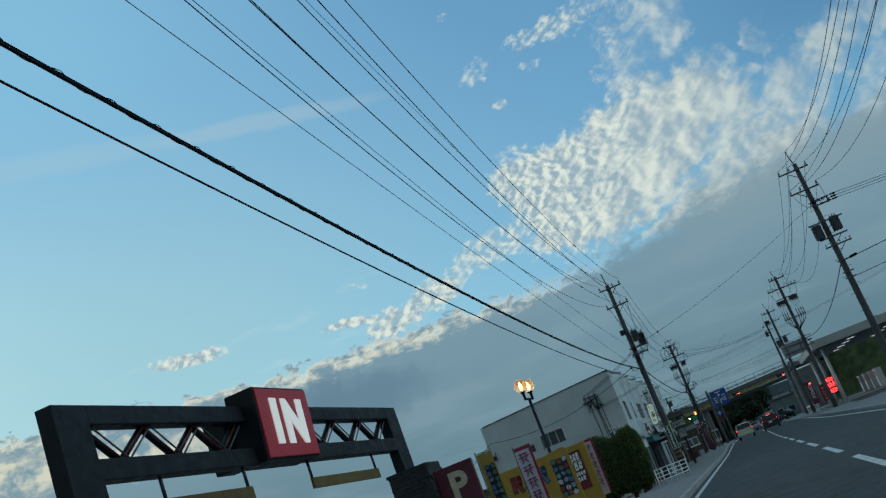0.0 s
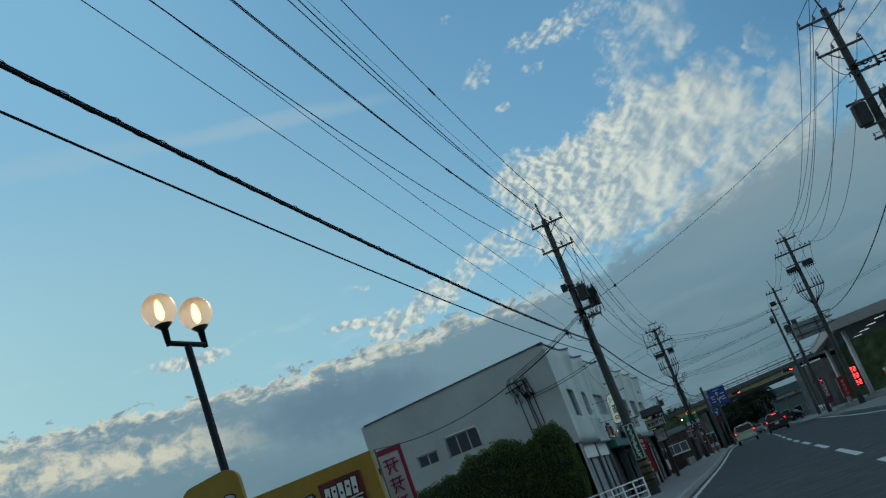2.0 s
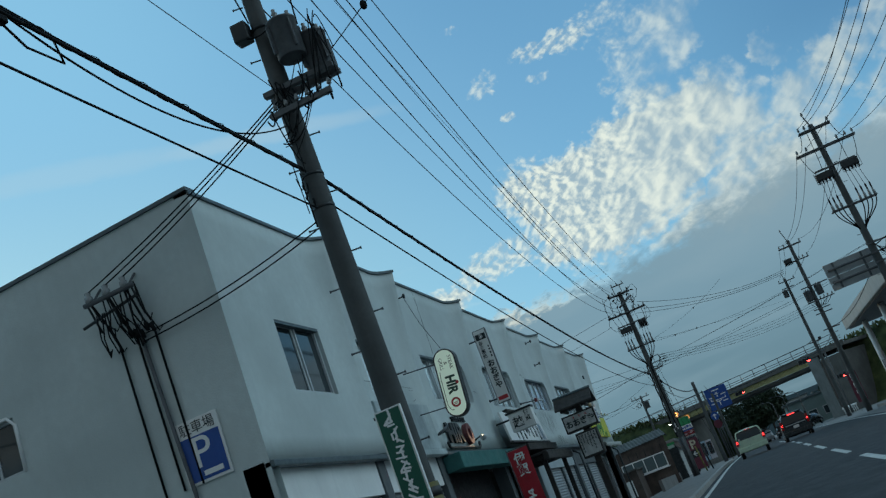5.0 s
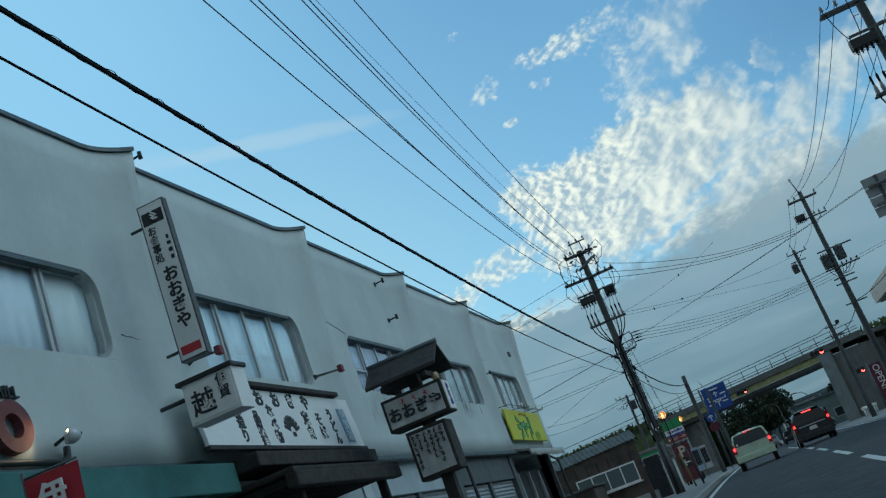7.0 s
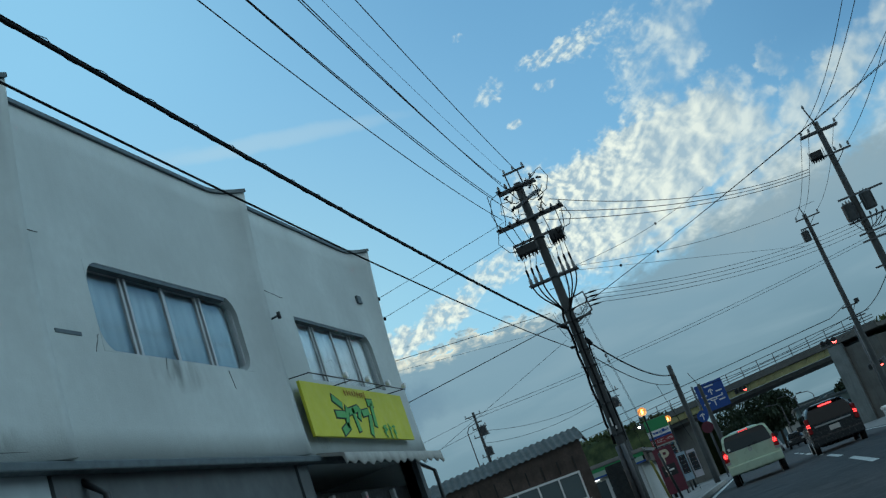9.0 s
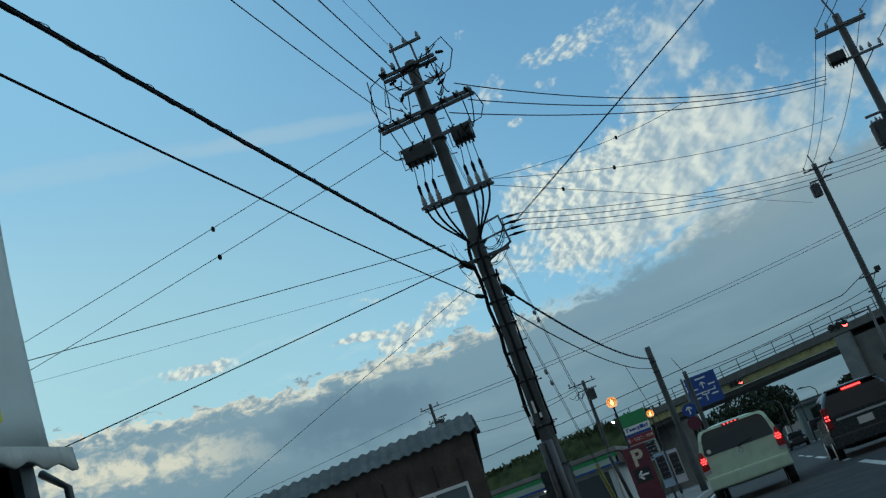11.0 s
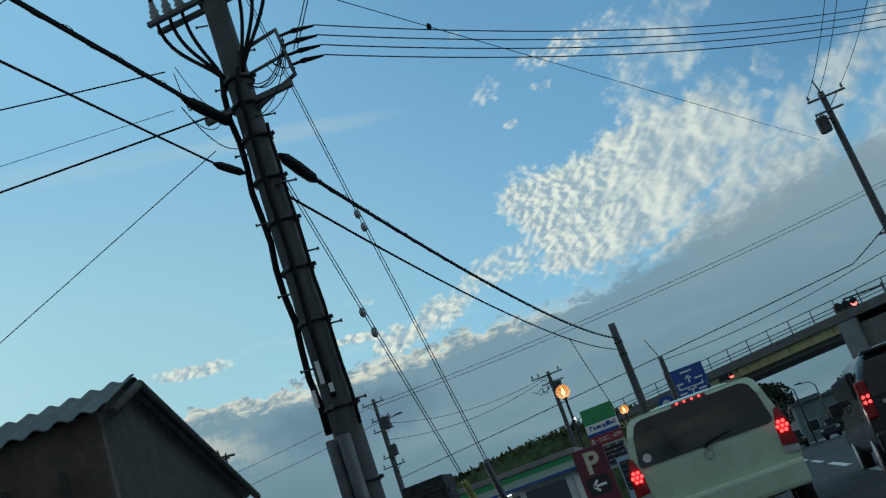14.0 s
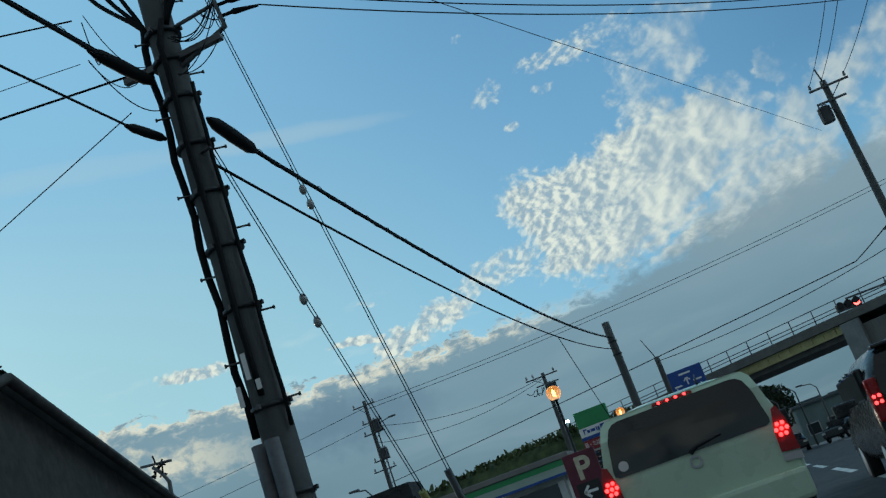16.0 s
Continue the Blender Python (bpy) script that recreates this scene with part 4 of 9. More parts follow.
def glyph(parent, mat, x, y, s, seed):
    """A mark that cannot be spelled out: a knot of plain bars the size of one character."""
    r = random.Random(seed)
    for k in range(5):
        a = r.choice((0, 8, -8, 90, 82, 40, -40))
        w, h = s * r.uniform(0.5, 0.9), s * r.uniform(0.13, 0.17)
        strokes(parent, mat, [(x + r.uniform(-0.22, 0.22) * s, y + (k - 2) * s * 0.19, w, h, a)], 0.013 + 0.0005 * k)


def ring(r0, r1, z0, z1, n=28):
    b = bmesh.new()
    rows = [[b.verts.new((r * math.cos(2 * math.pi * k / n), r * math.sin(2 * math.pi * k / n), z)) for r, z in ((r0, z0), (r1, z0), (r1, z1), (r0, z1))] for k in range(n)]
    for k in range(n):
        a, c = rows[k], rows[(k + 1) % n]
        for i in range(4):
            b.faces.new((a[i], c[i], c[(i + 1) % 4], a[(i + 1) % 4]))
    bmesh.ops.recalc_face_normals(b, faces=b.faces)
    return b


LITFACE = glowing("lit_cream_face", (0.52, 0.66, 0.55), 0.35)
INK = material("sign_ink", (0.025, 0.03, 0.032), 0.6, var=0.2, bump=0.0)
DKGREEN = material("letter_green", (0.02, 0.07, 0.05), 0.5, var=0.2, bump=0.0)

# capsule sign of the steak house, standing out from the wall
s = sign_box("projecting_sign", flat(-5.09, 63.95, 4.1) @ FACE_BACK @ Matrix.Rotation(radians(-5), 4, "Z"), 0.46, 1.40, 0.22, LITFACE, BLACK, "capsule-shaped lit sign of a steak house on wall brackets", 0.225)
text("STEAK\n&\nGRILL", 0.1, DKGREEN, s, Matrix.Translation((0.01, 0.40, 0.013)) @ Matrix.Rotation(radians(-90), 4, "Z"))
text("HIR", 0.27, DKGREEN, s, Matrix.Translation((0.015, -0.04, 0.013)) @ Matrix.Rotation(radians(-90), 4, "Z"), squash=0.86).data.offset = 0.012
part("dot", turned([(0.035, 0), (0.035, 0.006)], 12, flat(0.145, -0.03, 0.013)), RED, s, "red dot")
rg = part("ring", ring(0.06, 0.1, 0.013, 0.02), RED, s, "red ring")
rg.matrix_basis = Matrix.Translation((0.015, -0.41, 0))
strokes(s, RED, [(0.015, -0.41, 0.09, 0.014, 12), (0.015, -0.44, 0.07, 0.012, 12)])
part("underline", tube(bmesh.new(), [(-0.15, 0.25, 0.016), (-0.165, 0.1, 0.016), (-0.165, -0.42, 0.016), (-0.12, -0.53, 0.016), (-0.06, -0.55, 0.016)], 0.006, 6), DKGREEN, s)
for z in (0.46, -0.44):
    part("bracket", bar((-0.22, z, -0.11), (-0.95, z, -0.11), 0.013), GALV, s)

# raised letters on the wall below the window: plain uprights and a ring
s = thing("wall_letters", flat(WX + 0.03, 67.0, 3.37) @ FACE_STREET, "dark raised letter shapes with a red ring on the wall", "sign")
text("HIR", 0.62, DARKSTEEL, s, Matrix.Translation((-0.72, 0.0, 0.02)), depth=0.024, squash=1.2).data.offset = 0.022
part("letter_peg", box(bmesh.new(), (-1.62, 0.02, 0.0), (-1.42, 0.08, 0.08), 0.01), DARKSTEEL, s)
part("side_arm", tube(bmesh.new(), [(-2.15, -0.06, 0.0), (-1.95, 0.02, 0.12), (-1.55, 0.12, 0.14)], 0.03, 6), DARKSTEEL, s)
part("letter_ring", ring(0.12, 0.25, 0, 0.1), material("faded_maroon", (0.16, 0.05, 0.05), 0.7, var=0.25, scale=5, stain=0.3), s, "faded red ring").matrix_basis = Matrix.Translation((0.3, 0.0, 0))
part("underline", tube(bmesh.new(), [(-1.6, -0.2, 0.05), (-1.55, -0.32, 0.05), (-1.4, -0.33, 0.05), (0.9, -0.33, 0.05), (1.0, -0.28, 0.05), (1.02, -0.18, 0.05)], 0.035, 6), DARKSTEEL, s)
text("STEAK & GRILL", 0.165, DARKSTEEL, s, Matrix.Translation((0.02, 0.36, 0.0)), depth=0.025)

# small lamp that lights the wall
lampthing = thing("wall_spotlight", (WX, 67.97, 3.24), "small chrome spotlight on the wall, switched on", "lamp")
part("arm", tube(bmesh.new(), [(0, 0, 0), (0.22, 0, 0.06), (0.3, 0, 0.0)], 0.018, 6), DARKSTEEL, lampthing)
part("head", turned([(0.03, 0), (0.075, 0.05), (0.085, 0.12), (0.08, 0.125)], 12, Matrix.Translation((0.3, -0.02, -0.02)) @ Matrix.Rotation(radians(75), 4, "X") @ Matrix.Rotation(radians(-35), 4, "Y")), ALU, lampthing, smooth=True)
part("bulb", turned([(0.012, 0), (0.03, 0.02), (0.012, 0.04)], 10, Matrix.Translation((0.27, -0.12, 0.02))), glowing("warm_bulb", (1.0, 0.75, 0.4), 6), lampthing)
spot = bpy.data.lights.new("spot_light", "SPOT")
spot.energy, spot.color, spot.spot_size, spot.spot_blend, spot.shadow_soft_size = 5, (1.0, 0.72, 0.4), radians(75), 0.8, 0.04
new("spot_light", spot).matrix_world = look((WX + 0.3, 67.78, 3.28), (WX, 67.38, 3.24))

# tall white sign with a column of writing
s = sign_box("projecting_sign", flat(-5.42, 69.95, 5.06) @ FACE_BACK, 0.36, 2.0, 0.1, WHITE, GALV, "tall white sign with a column of black brush writing")
text("お食事処", 0.14, INK, s, Matrix.Translation((-0.06, 0.45, 0.013)), vertical=True).data.offset = 0.002
text("おおぎや", 0.235, INK, s, Matrix.Translation((0.02, -0.25, 0.013)), vertical=True).data.offset = 0.006
strokes(s, INK, [(0, 0.8, 0.28, 0.16, 0)])
glyph(s, WHITE, 0, 0.8, 0.12, 77)
strokes(s, RED, [(0, -0.88, 0.26, 0.1, 0)])
strokes(s, INK, [(0.11, 0.5, 0.03, 0.05, 0), (0.11, 0.42, 0.05, 0.04, 0), (0.11, 0.33, 0.05, 0.05, 0), (0.11, 0.24, 0.04, 0.05, 0)])
for z in (0.75, -0.85):
    part("bracket", bar((-0.17, z, -0.05), (-0.36, z, -0.05), 0.02), DARKSTEEL, s)

# short white box sign under it
s = sign_box("projecting_sign", flat(-5.08, 69.4, 3.42) @ FACE_BACK, 0.62, 0.46, 0.3, WHITE, WHITE, "white box sign with bold black brush writing over the entrance")
text("伊賀", 0.17, INK, s, Matrix.Translation((0.17, 0.06, 0.013)), vertical=True).data.offset = 0.002
text("越", 0.29, INK, s, Matrix.Translation((-0.1, -0.04, 0.013))).data.offset = 0.004
part("bracket", bar((-0.3, 0.12, -0.15), (-0.7, 0.12, -0.15), 0.025), DARKSTEEL, s)
part("roof_strip", box(bmesh.new(), (-0.36, 0.23, -0.32), (0.34, 0.28, 0.04), 0.01), BLACK, s)

# long white menu board on the wall
s = thing("menu_board", flat(-5.68, 72.57, 3.49) @ FACE_STREET @ Matrix.Rotation(radians(-5), 4, "X") @ Matrix.Scale(0.965, 4), "long white board with black brush writing and a fan mark", "sign")
part("board", box(bmesh.new(), (-2.53, -0.42, -0.06), (2.5, 0.42, 0), 0.01), WHITE, s)
part("top_trim", box(bmesh.new(), (-1.85, 0.43, -0.05), (2.05, 0.5, 0.08), 0.01), WOOD_DARK, s)
part("frame_edge", box(bmesh.new(), (-2.58, -0.48, -0.06), (2.52, -0.422, 0.03), 0.01), WOOD_DARK, s)
for k, x in enumerate((-0.75, -0.25, 0.24, 0.75)):
    text("おおぎや"[k], 0.25, INK, s, Matrix.Translation((x, 0.27, 0.002))).data.offset = 0.011
for body, x, size in (("活造り", -1.53, 0.23), ("一品料理", -1.03, 0.215), ("なべ物", -0.56, 0.23), ("定食", 0.56, 0.27), ("そば", 1.03, 0.26), ("うどん", 1.51, 0.24)):
    text(body, size, INK, s, Matrix.Translation((x, -0.1, 0.002)), vertical=True).data.offset = 0.008
for k in range(9):
    fan_rib = part("fan_rib", boxes(((0.08, -0.024, 0.0), (0.25, 0.024, 0.006))), INK, s)
    fan_rib.matrix_basis = Matrix.Translation((-0.04, -0.2, 0.002)) @ Matrix.Rotation(radians(18 + 18 * k), 4, "Z")
strokes(s, INK, [(-0.04, -0.24, 0.1, 0.07, 0)], 0.002)
strokes(s, material("faded_blue", (0.22, 0.38, 0.52), 0.6, var=0.2, bump=0.0), [(2.02, -0.06, 0.3, 0.58, 0)], 0.002)
text("伊賀越", 0.22, WHITE, s, Matrix.Translation((2.02, -0.06, 0.009)), vertical=True)

# sign tower by the street with its own little roof
s = thing("sign_tower", (-4.37, 74.45, ground_z(74) + 0.12), "roadside sign tower with a small dark roof over two framed boards", "sign")
part("post", boxes(((-0.09, -0.09, 0), (0.09, 0.09, 3.55)), bevel=0.01), WOOD_DARK, s)
b = bmesh.new()
for sgn in (1, -1):
    q = [b.verts.new(p) for p in ((-0.63, sgn * 0.48, 3.56), (0.52, sgn * 0.48, 3.56), (0.52, 0, 3.92), (-0.63, 0, 3.92), (-0.63, sgn * 0.48, 3.51), (0.52, sgn * 0.48, 3.51), (0.52, 0, 3.86), (-0.63, 0, 3.86))]
    for f in ((0, 1, 2, 3), (4, 5, 6, 7), (0, 1, 5, 4), (1, 2, 6, 5), (0, 3, 7, 4)):
        b.faces.new([q[i] for i in f])
bmesh.ops.recalc_face_normals(b, faces=b.faces)
part("roof", b, WOOD_DARK, s, "dark gabled roof")
part("ridge_cap", tube(bmesh.new(), [(-0.65, 0, 3.93), (0.54, 0, 3.93)], 0.04, 8), TRIM, s)
for x in (-0.4, 0.28):
    part("roof_bracket", boxes(((x - 0.035, -0.4, 3.42), (x + 0.035, 0.4, 3.5))), WOOD_DARK, s)
part("name_frame", box(bmesh.new(), (-0.57, -0.2, 2.83), (0.43, 0.2, 3.34), 0.02), WOOD_DARK, s)
bd = part("name_board", box(bmesh.new(), (-0.52, -0.212, 2.88), (0.38, -0.198, 3.29), 0.004), material("weathered_board", (0.60, 0.63, 0.62), 0.8, var=0.25, scale=4, stain=0.4, streaks=0.4), s, "weathered pale board with black brush marks")
part("side_board", box(bmesh.new(), (0.418, -0.16, 2.86), (0.444, 0.16, 3.31), 0.004), WHITE, s)
mark = thing("x", flat(-0.0, -0.218, 3.08) @ FACE_BACK, "", "")
mark.name, mark.parent = "brush_marks", s
text("おおぎや", 0.222, INK, mark, flat(-0.06, -0.03, 0.006)).data.offset = 0.008
for k in range(3):
    glyph(mark, RED, -0.22 + 0.19 * k, 0.14, 0.07, 94 + k)
text("伊賀越", 0.14, material("ink_blue", (0.09, 0.13, 0.34), 0.6, bump=0.0), s, flat(0.446, 0.0, 3.085) @ FACE_STREET, vertical=True)
part("roof_lamp", turned([(0.05, 0), (0.055, 0.06), (0.04, 0.12)], 10, flat(0.36, -0.1, 3.34)), material("lamp_cream", (0.55, 0.42, 0.25), 0.5, var=0.1, bump=0.0), s)
part("menu_frame", box(bmesh.new(), (-0.36, -0.2, 2.0), (0.29, 0.2, 2.76), 0.02), WOOD_DARK, s)
part("menu_panel", box(bmesh.new(), (-0.31, -0.212, 2.06), (0.24, -0.198, 2.7), 0.004), bd.data.materials[0], s)
mark = thing("x", flat(-0.035, -0.218, 2.38) @ FACE_BACK, "", "")
mark.name, mark.parent = "menu_writing", s
for c in range(6):
    for r in range(3 + (c * 7) % 4):
        glyph(mark, INK, 0.225 - 0.09 * c, 0.27 - 0.09 * r, 0.07, 100 + c * 10 + r)

# yellow sign of the bar
s = thing("yellow_sign", flat(WX + 0.16, 89.1, 3.83) @ FACE_STREET, "bright yellow wall sign with green outlined lettering shapes", "sign")
part("board", box(bmesh.new(), (-2.28, -0.45, -0.05), (2.3, 0.43, 0), 0.008), YELLOW, s)
LIME = material("lettering_green", (0.10, 0.42, 0.12), 0.5, var=0.1, bump=0.0)
bars = [(-0.75, 0.12, 0.3, 0.09, -20), (-0.75, -0.06, 0.34, 0.09, 0), (-0.55, -0.1, 0.09, 0.34, -30), (-0.7, -0.26, 0.3, 0.1, 20), (-0.25, 0.02, 0.4, 0.09, 10), (-0.25, -0.12, 0.1, 0.34, 10),
        (-0.05, -0.02, 0.09, 0.2, -35), (0.2, 0.0, 0.28, 0.09, 8), (0.28, -0.18, 0.1, 0.34, -25), (0.5, 0.16, 0.22, 0.1, 0), (0.5, -0.02, 0.1, 0.36, -10)]
for dz, mt, g in ((0.002, INK, 0.045), (0.009, LIME, 0.0)):
    strokes(s, mt, [(1.2 * x - 0.15, 1.2 * y, 1.2 * w + g, 1.2 * h + g, a) for x, y, w, h, a in bars], dz)
for k in range(3):
    glyph(s, LIME, 0.82 + 0.24 * k, -0.3, 0.2, 140 + k)
for k in range(9):
    glyph(s, material("mark_orange", (0.5, 0.25, 0.03), 0.6, bump=0.0) if k == 0 else bpy.data.materials["mark_orange"], -0.6 + 0.11 * k, 0.32, 0.08, 150 + k)
part("rail", tube(bmesh.new(), [(-2.35, 0.47, 0.2), (2.1, 0.47, 0.2)], 0.01, 6), DARKSTEEL, s)
for x in (-2.3, -0.6, 0.9, 2.0):
    part("rail_arm", bar((x, 0.5, -0.16), (x, 0.47, 0.2), 0.009, 6), DARKSTEEL, s)
for x in (-1.0, 0.0, 1.0, 1.85):
    part("small_lamp", turned([(0.02, 0), (0.05, 0.03), (0.055, 0.08)], 10, Matrix.Translation((x, 0.5, 0.22))), WHITE, s)

# blue parking sign on the end wall
s = thing("parking_sign", flat(-6.92, GY - 0.03, 3.46) @ FACE_BACK, "blue and white parking sign fixed to the end wall", "sign")
part("board", box(bmesh.new(), (-0.35, -0.46, -0.02), (0.35, 0.44, 0), 0.004), WHITE, s)
part("field", box(bmesh.new(), (-0.31, -0.42, 0.0), (0.31, 0.2, 0.006), 0.002), BLUE, s)
text("P", 0.62, WHITE, s, Matrix.Translation((-0.02, -0.06, 0.007)), depth=0.003)
text("駐車場", 0.19, INK, s, Matrix.Translation((0, 0.31, 0.001)), depth=0.003)
strokes(s, WHITE, [(0.08, -0.34, 0.3, 0.07, 0)], 0.006)

# red banner by the steak house door
CLOTH_RED = material("banner_red", (0.46, 0.03, 0.045), 0.85, var=0.2, scale=3, bump=0.1)


def cloth_banner(name, m, w, h, mat, label, wave=0.03, border=None):
    """A hanging cloth with folds on its own pole; local x across, z up from the foot."""
    e = thing(name, m, label, "banner", "banners along the street")
    part("pole", bar((-w / 2 - 0.02, 0, 0), (-w / 2 - 0.02, 0, h + 0.75), 0.014, 8), GALV, e)
    part("cross_bar", bar((-w / 2 - 0.02, 0, h + 0.7), (w / 2, 0, h + 0.7), 0.01, 6), GALV, e)
    def cloth(x0, x1, z0, z1, off, n=12):
        b = bmesh.new()
        rows = []
        for j in range(25):
            z = z0 + (z1 - z0) * j / 24
            rows.append([[b.verts.new((x0 + (x1 - x0) * i / n, off + dy + wave * math.sin(5 * (x0 + (x1 - x0) * i / n) + 2.3 * z) , z)) for i in range(n + 1)] for dy in (-0.003, 0.003)])
        for r0, r1 in zip(rows, rows[1:]):
            for i in range(n):
                b.faces.new((r0[0][i], r0[0][i + 1], r1[0][i + 1], r1[0][i])).smooth = True
                b.faces.new((r0[1][i + 1], r0[1][i], r1[1][i], r1[1][i + 1])).smooth = True
        return b
    part("cloth", cloth(-w / 2, w / 2, 0.7, h + 0.68, 0), mat, e)
    if border:
        part("hem", cloth(w / 2 - 0.06, w / 2, 0.7, h + 0.68, -0.008, 3), border, e)
        part("hem", cloth(-w / 2, w / 2, h + 0.62, h + 0.69, -0.008), border, e)
    return e


s = cloth_banner("cloth_banner", Matrix.Translation((-4.755, 66.05, 0.14)), 0.45, 1.72, CLOTH_RED, "red cloth banner with white brush writing beside a doorway")
text("伊賀", 0.3, WHITE, s, flat(0, -0.05, 2.06) @ FACE_BACK, vertical=True).data.offset = 0.006
for k in range(3):
    glyph(thing("x", flat(0, -0.055, 1.4 - 0.27 * k) @ FACE_BACK, "", ""), WHITE, 0, 0, 0.22, 170 + k)
for o in [o for o in scene.objects if o.name.split(".")[0] == "x"]:
    o.name, o.parent = "brush_writing", s
# green vertical sign on the pole by the end wall
s = sign_box("pole_sign", flat(-4.03, 56.25, 2.19) @ FACE_BACK, 0.36, 1.36, 0.06, material("board_green", (0.012, 0.10, 0.065), 0.5, var=0.15, bump=0.02), WHITE, "green advertising board with white characters strapped to the pole")
for k in range(6):
    glyph(s, WHITE, 0, 0.53 - 0.21 * k, 0.18, 190 + k)


# ---------- utility poles ----------
def pole(name, x, y, top, r0, r1, label, lean=(0, 0), mat=None):
    """A tapered concrete pole with step bolts; parts are placed in world metres from its foot."""
    g = ground_z(y) - 0.05
    e = thing(name, (x, y, g), label, "utility pole", "utility poles")
    n = 10
    part("shaft", tube(bmesh.new(), [(lean[0] * k / n, lean[1] * k / n, (top - g) * k / n) for k in range(n + 1)], [r0 + (r1 - r0) * k / n for k in range(n + 1)], 18), mat or CONCRETE, e, smooth=False)
    return e, Vector((x, y, g))


STEP = {}


def add(e, o, name, bm, mat, label=""):
    """Adds a part whose bmesh is in world metres."""
    bmesh.ops.translate(bm, vec=-o, verts=bm.verts)
    return part(name, bm, mat, e, label)


def steps(e, o, z0, z1, r, az=0.0):
    k = 0
    z = z0
    while z < z1:
        a = az + (math.pi if k % 2 else 0)
        d = Vector((math.cos(a), math.sin(a), 0))
        b = tube(bmesh.new(), [d * r * 0.9, d * (r + 0.13)], 0.011, 6)
        tube(b, [d * (r + 0.12), d * (r + 0.14)], 0.02, 6)
        ob = part("step_bolt", b, GALV, e)
        ob.matrix_basis = Matrix.Translation((0, 0, z - o.z))
        z += 0.45
        k += 1


def arm(e, o, x0, x1, y, z, double=False, h=0.075):
    for dy in ((-0.12, 0.12) if double else (-0.13,)):
        add(e, o, "crossarm", boxes(((x0, y + dy - 0.035, z - h / 2), (x1, y + dy + 0.035, z + h / 2)), bevel=0.006), GALV)
    if not double:
        xm = o.x
        far = x1 if abs(x1 - xm) > abs(x0 - xm) else x0
        add(e, o, "arm_brace", bar((xm + (far - xm) * 0.65, y - 0.13, z), (xm, y - 0.12, z - 0.5), 0.018, 6), GALV)


def pin(e, o, x, y, z, s=1.0):
    """Pin insulator: porcelain sheds on a steel pin."""
    if "pin" not in STEP:
        STEP["pin"] = turned([(0.015, 0), (0.015, 0.06), (0.055, 0.065), (0.06, 0.10), (0.035, 0.115), (0.05, 0.13), (0.05, 0.165), (0.025, 0.18), (0.035, 0.2), (0.02, 0.22)], 10)
        STEP["pin"] = mesh_of("insulator", STEP["pin"], PORCELAIN, True)
    ob = new("insulator", STEP["pin"])
    ob.parent = e
    ob.matrix_basis = Matrix.Translation(Vector((x, y, z)) - o) @ Matrix.Scale(s, 4)


def transformer(e, o, x, y, z, r=0.22, h=0.62):
    t = add(e, o, "transformer", turned([(r * 0.92, 0), (r, 0.02), (r, h * 0.86), (r * 1.05, h * 0.87), (r * 1.05, h * 0.91), (r * 0.8, h * 0.96), (r * 0.2, h)], 18, Matrix.Translation((x, y, z))), GALV, "grey pole transformer")
    for k in range(3):
        a = 2.1 * k + 0.4
        part("bushing", turned([(0.03, 0), (0.05, 0.02), (0.03, 0.05), (0.05, 0.07), (0.025, 0.1), (0.03, 0.14)], 8, Matrix.Translation((x - o.x + r * 0.6 * math.cos(a), y - o.y + r * 0.6 * math.sin(a), z - o.z + h * 0.93))), PORCELAIN, t)
    for k in range(4):
        a = 0.8 + 1.57 * k
        part("cooling_fin", boxes(((-0.012, -0.02, 0.08), (0.012, 0.05, h * 0.8))), GALV, t).matrix_basis = Matrix.Translation((x - o.x + r * math.cos(a), y - o.y + r * math.sin(a), z - o.z)) @ Matrix.Rotation(a - 1.57, 4, "Z")


def switch_box(e, o, x, y, z, w=0.62, label="dark load switch with bushings"):
    """A pole switch: a ribbed case in a frame with short leads."""
    c = add(e, o, "switch", boxes(((x - w / 2, y - 0.16, z), (x + w / 2, y + 0.16, z + 0.3)), bevel=0.04), DARKSTEEL, label)
    for k in range(5):
        xx = x - w / 2 + w * (k + 0.5) / 5
        part("bushing", turned([(0.02, 0), (0.045, 0.03), (0.03, 0.06), (0.045, 0.09), (0.03, 0.12), (0.015, 0.2)], 8, Matrix.Translation(Vector((xx, y - 0.12, z + 0.02)) - o) @ Matrix.Rotation(radians(200), 4, "X")), CABLE, c)
    f = [(x - w / 2 - 0.04, z + 0.34), (x - w / 2 - 0.04, z - 0.14), (x + w / 2 + 0.04, z - 0.14), (x + w / 2 + 0.04, z + 0.34)]
    part("cage", tube(bmesh.new(), [Vector((a, y - 0.2, b)) - o for a, b in f], 0.014, 6), GALV, c)


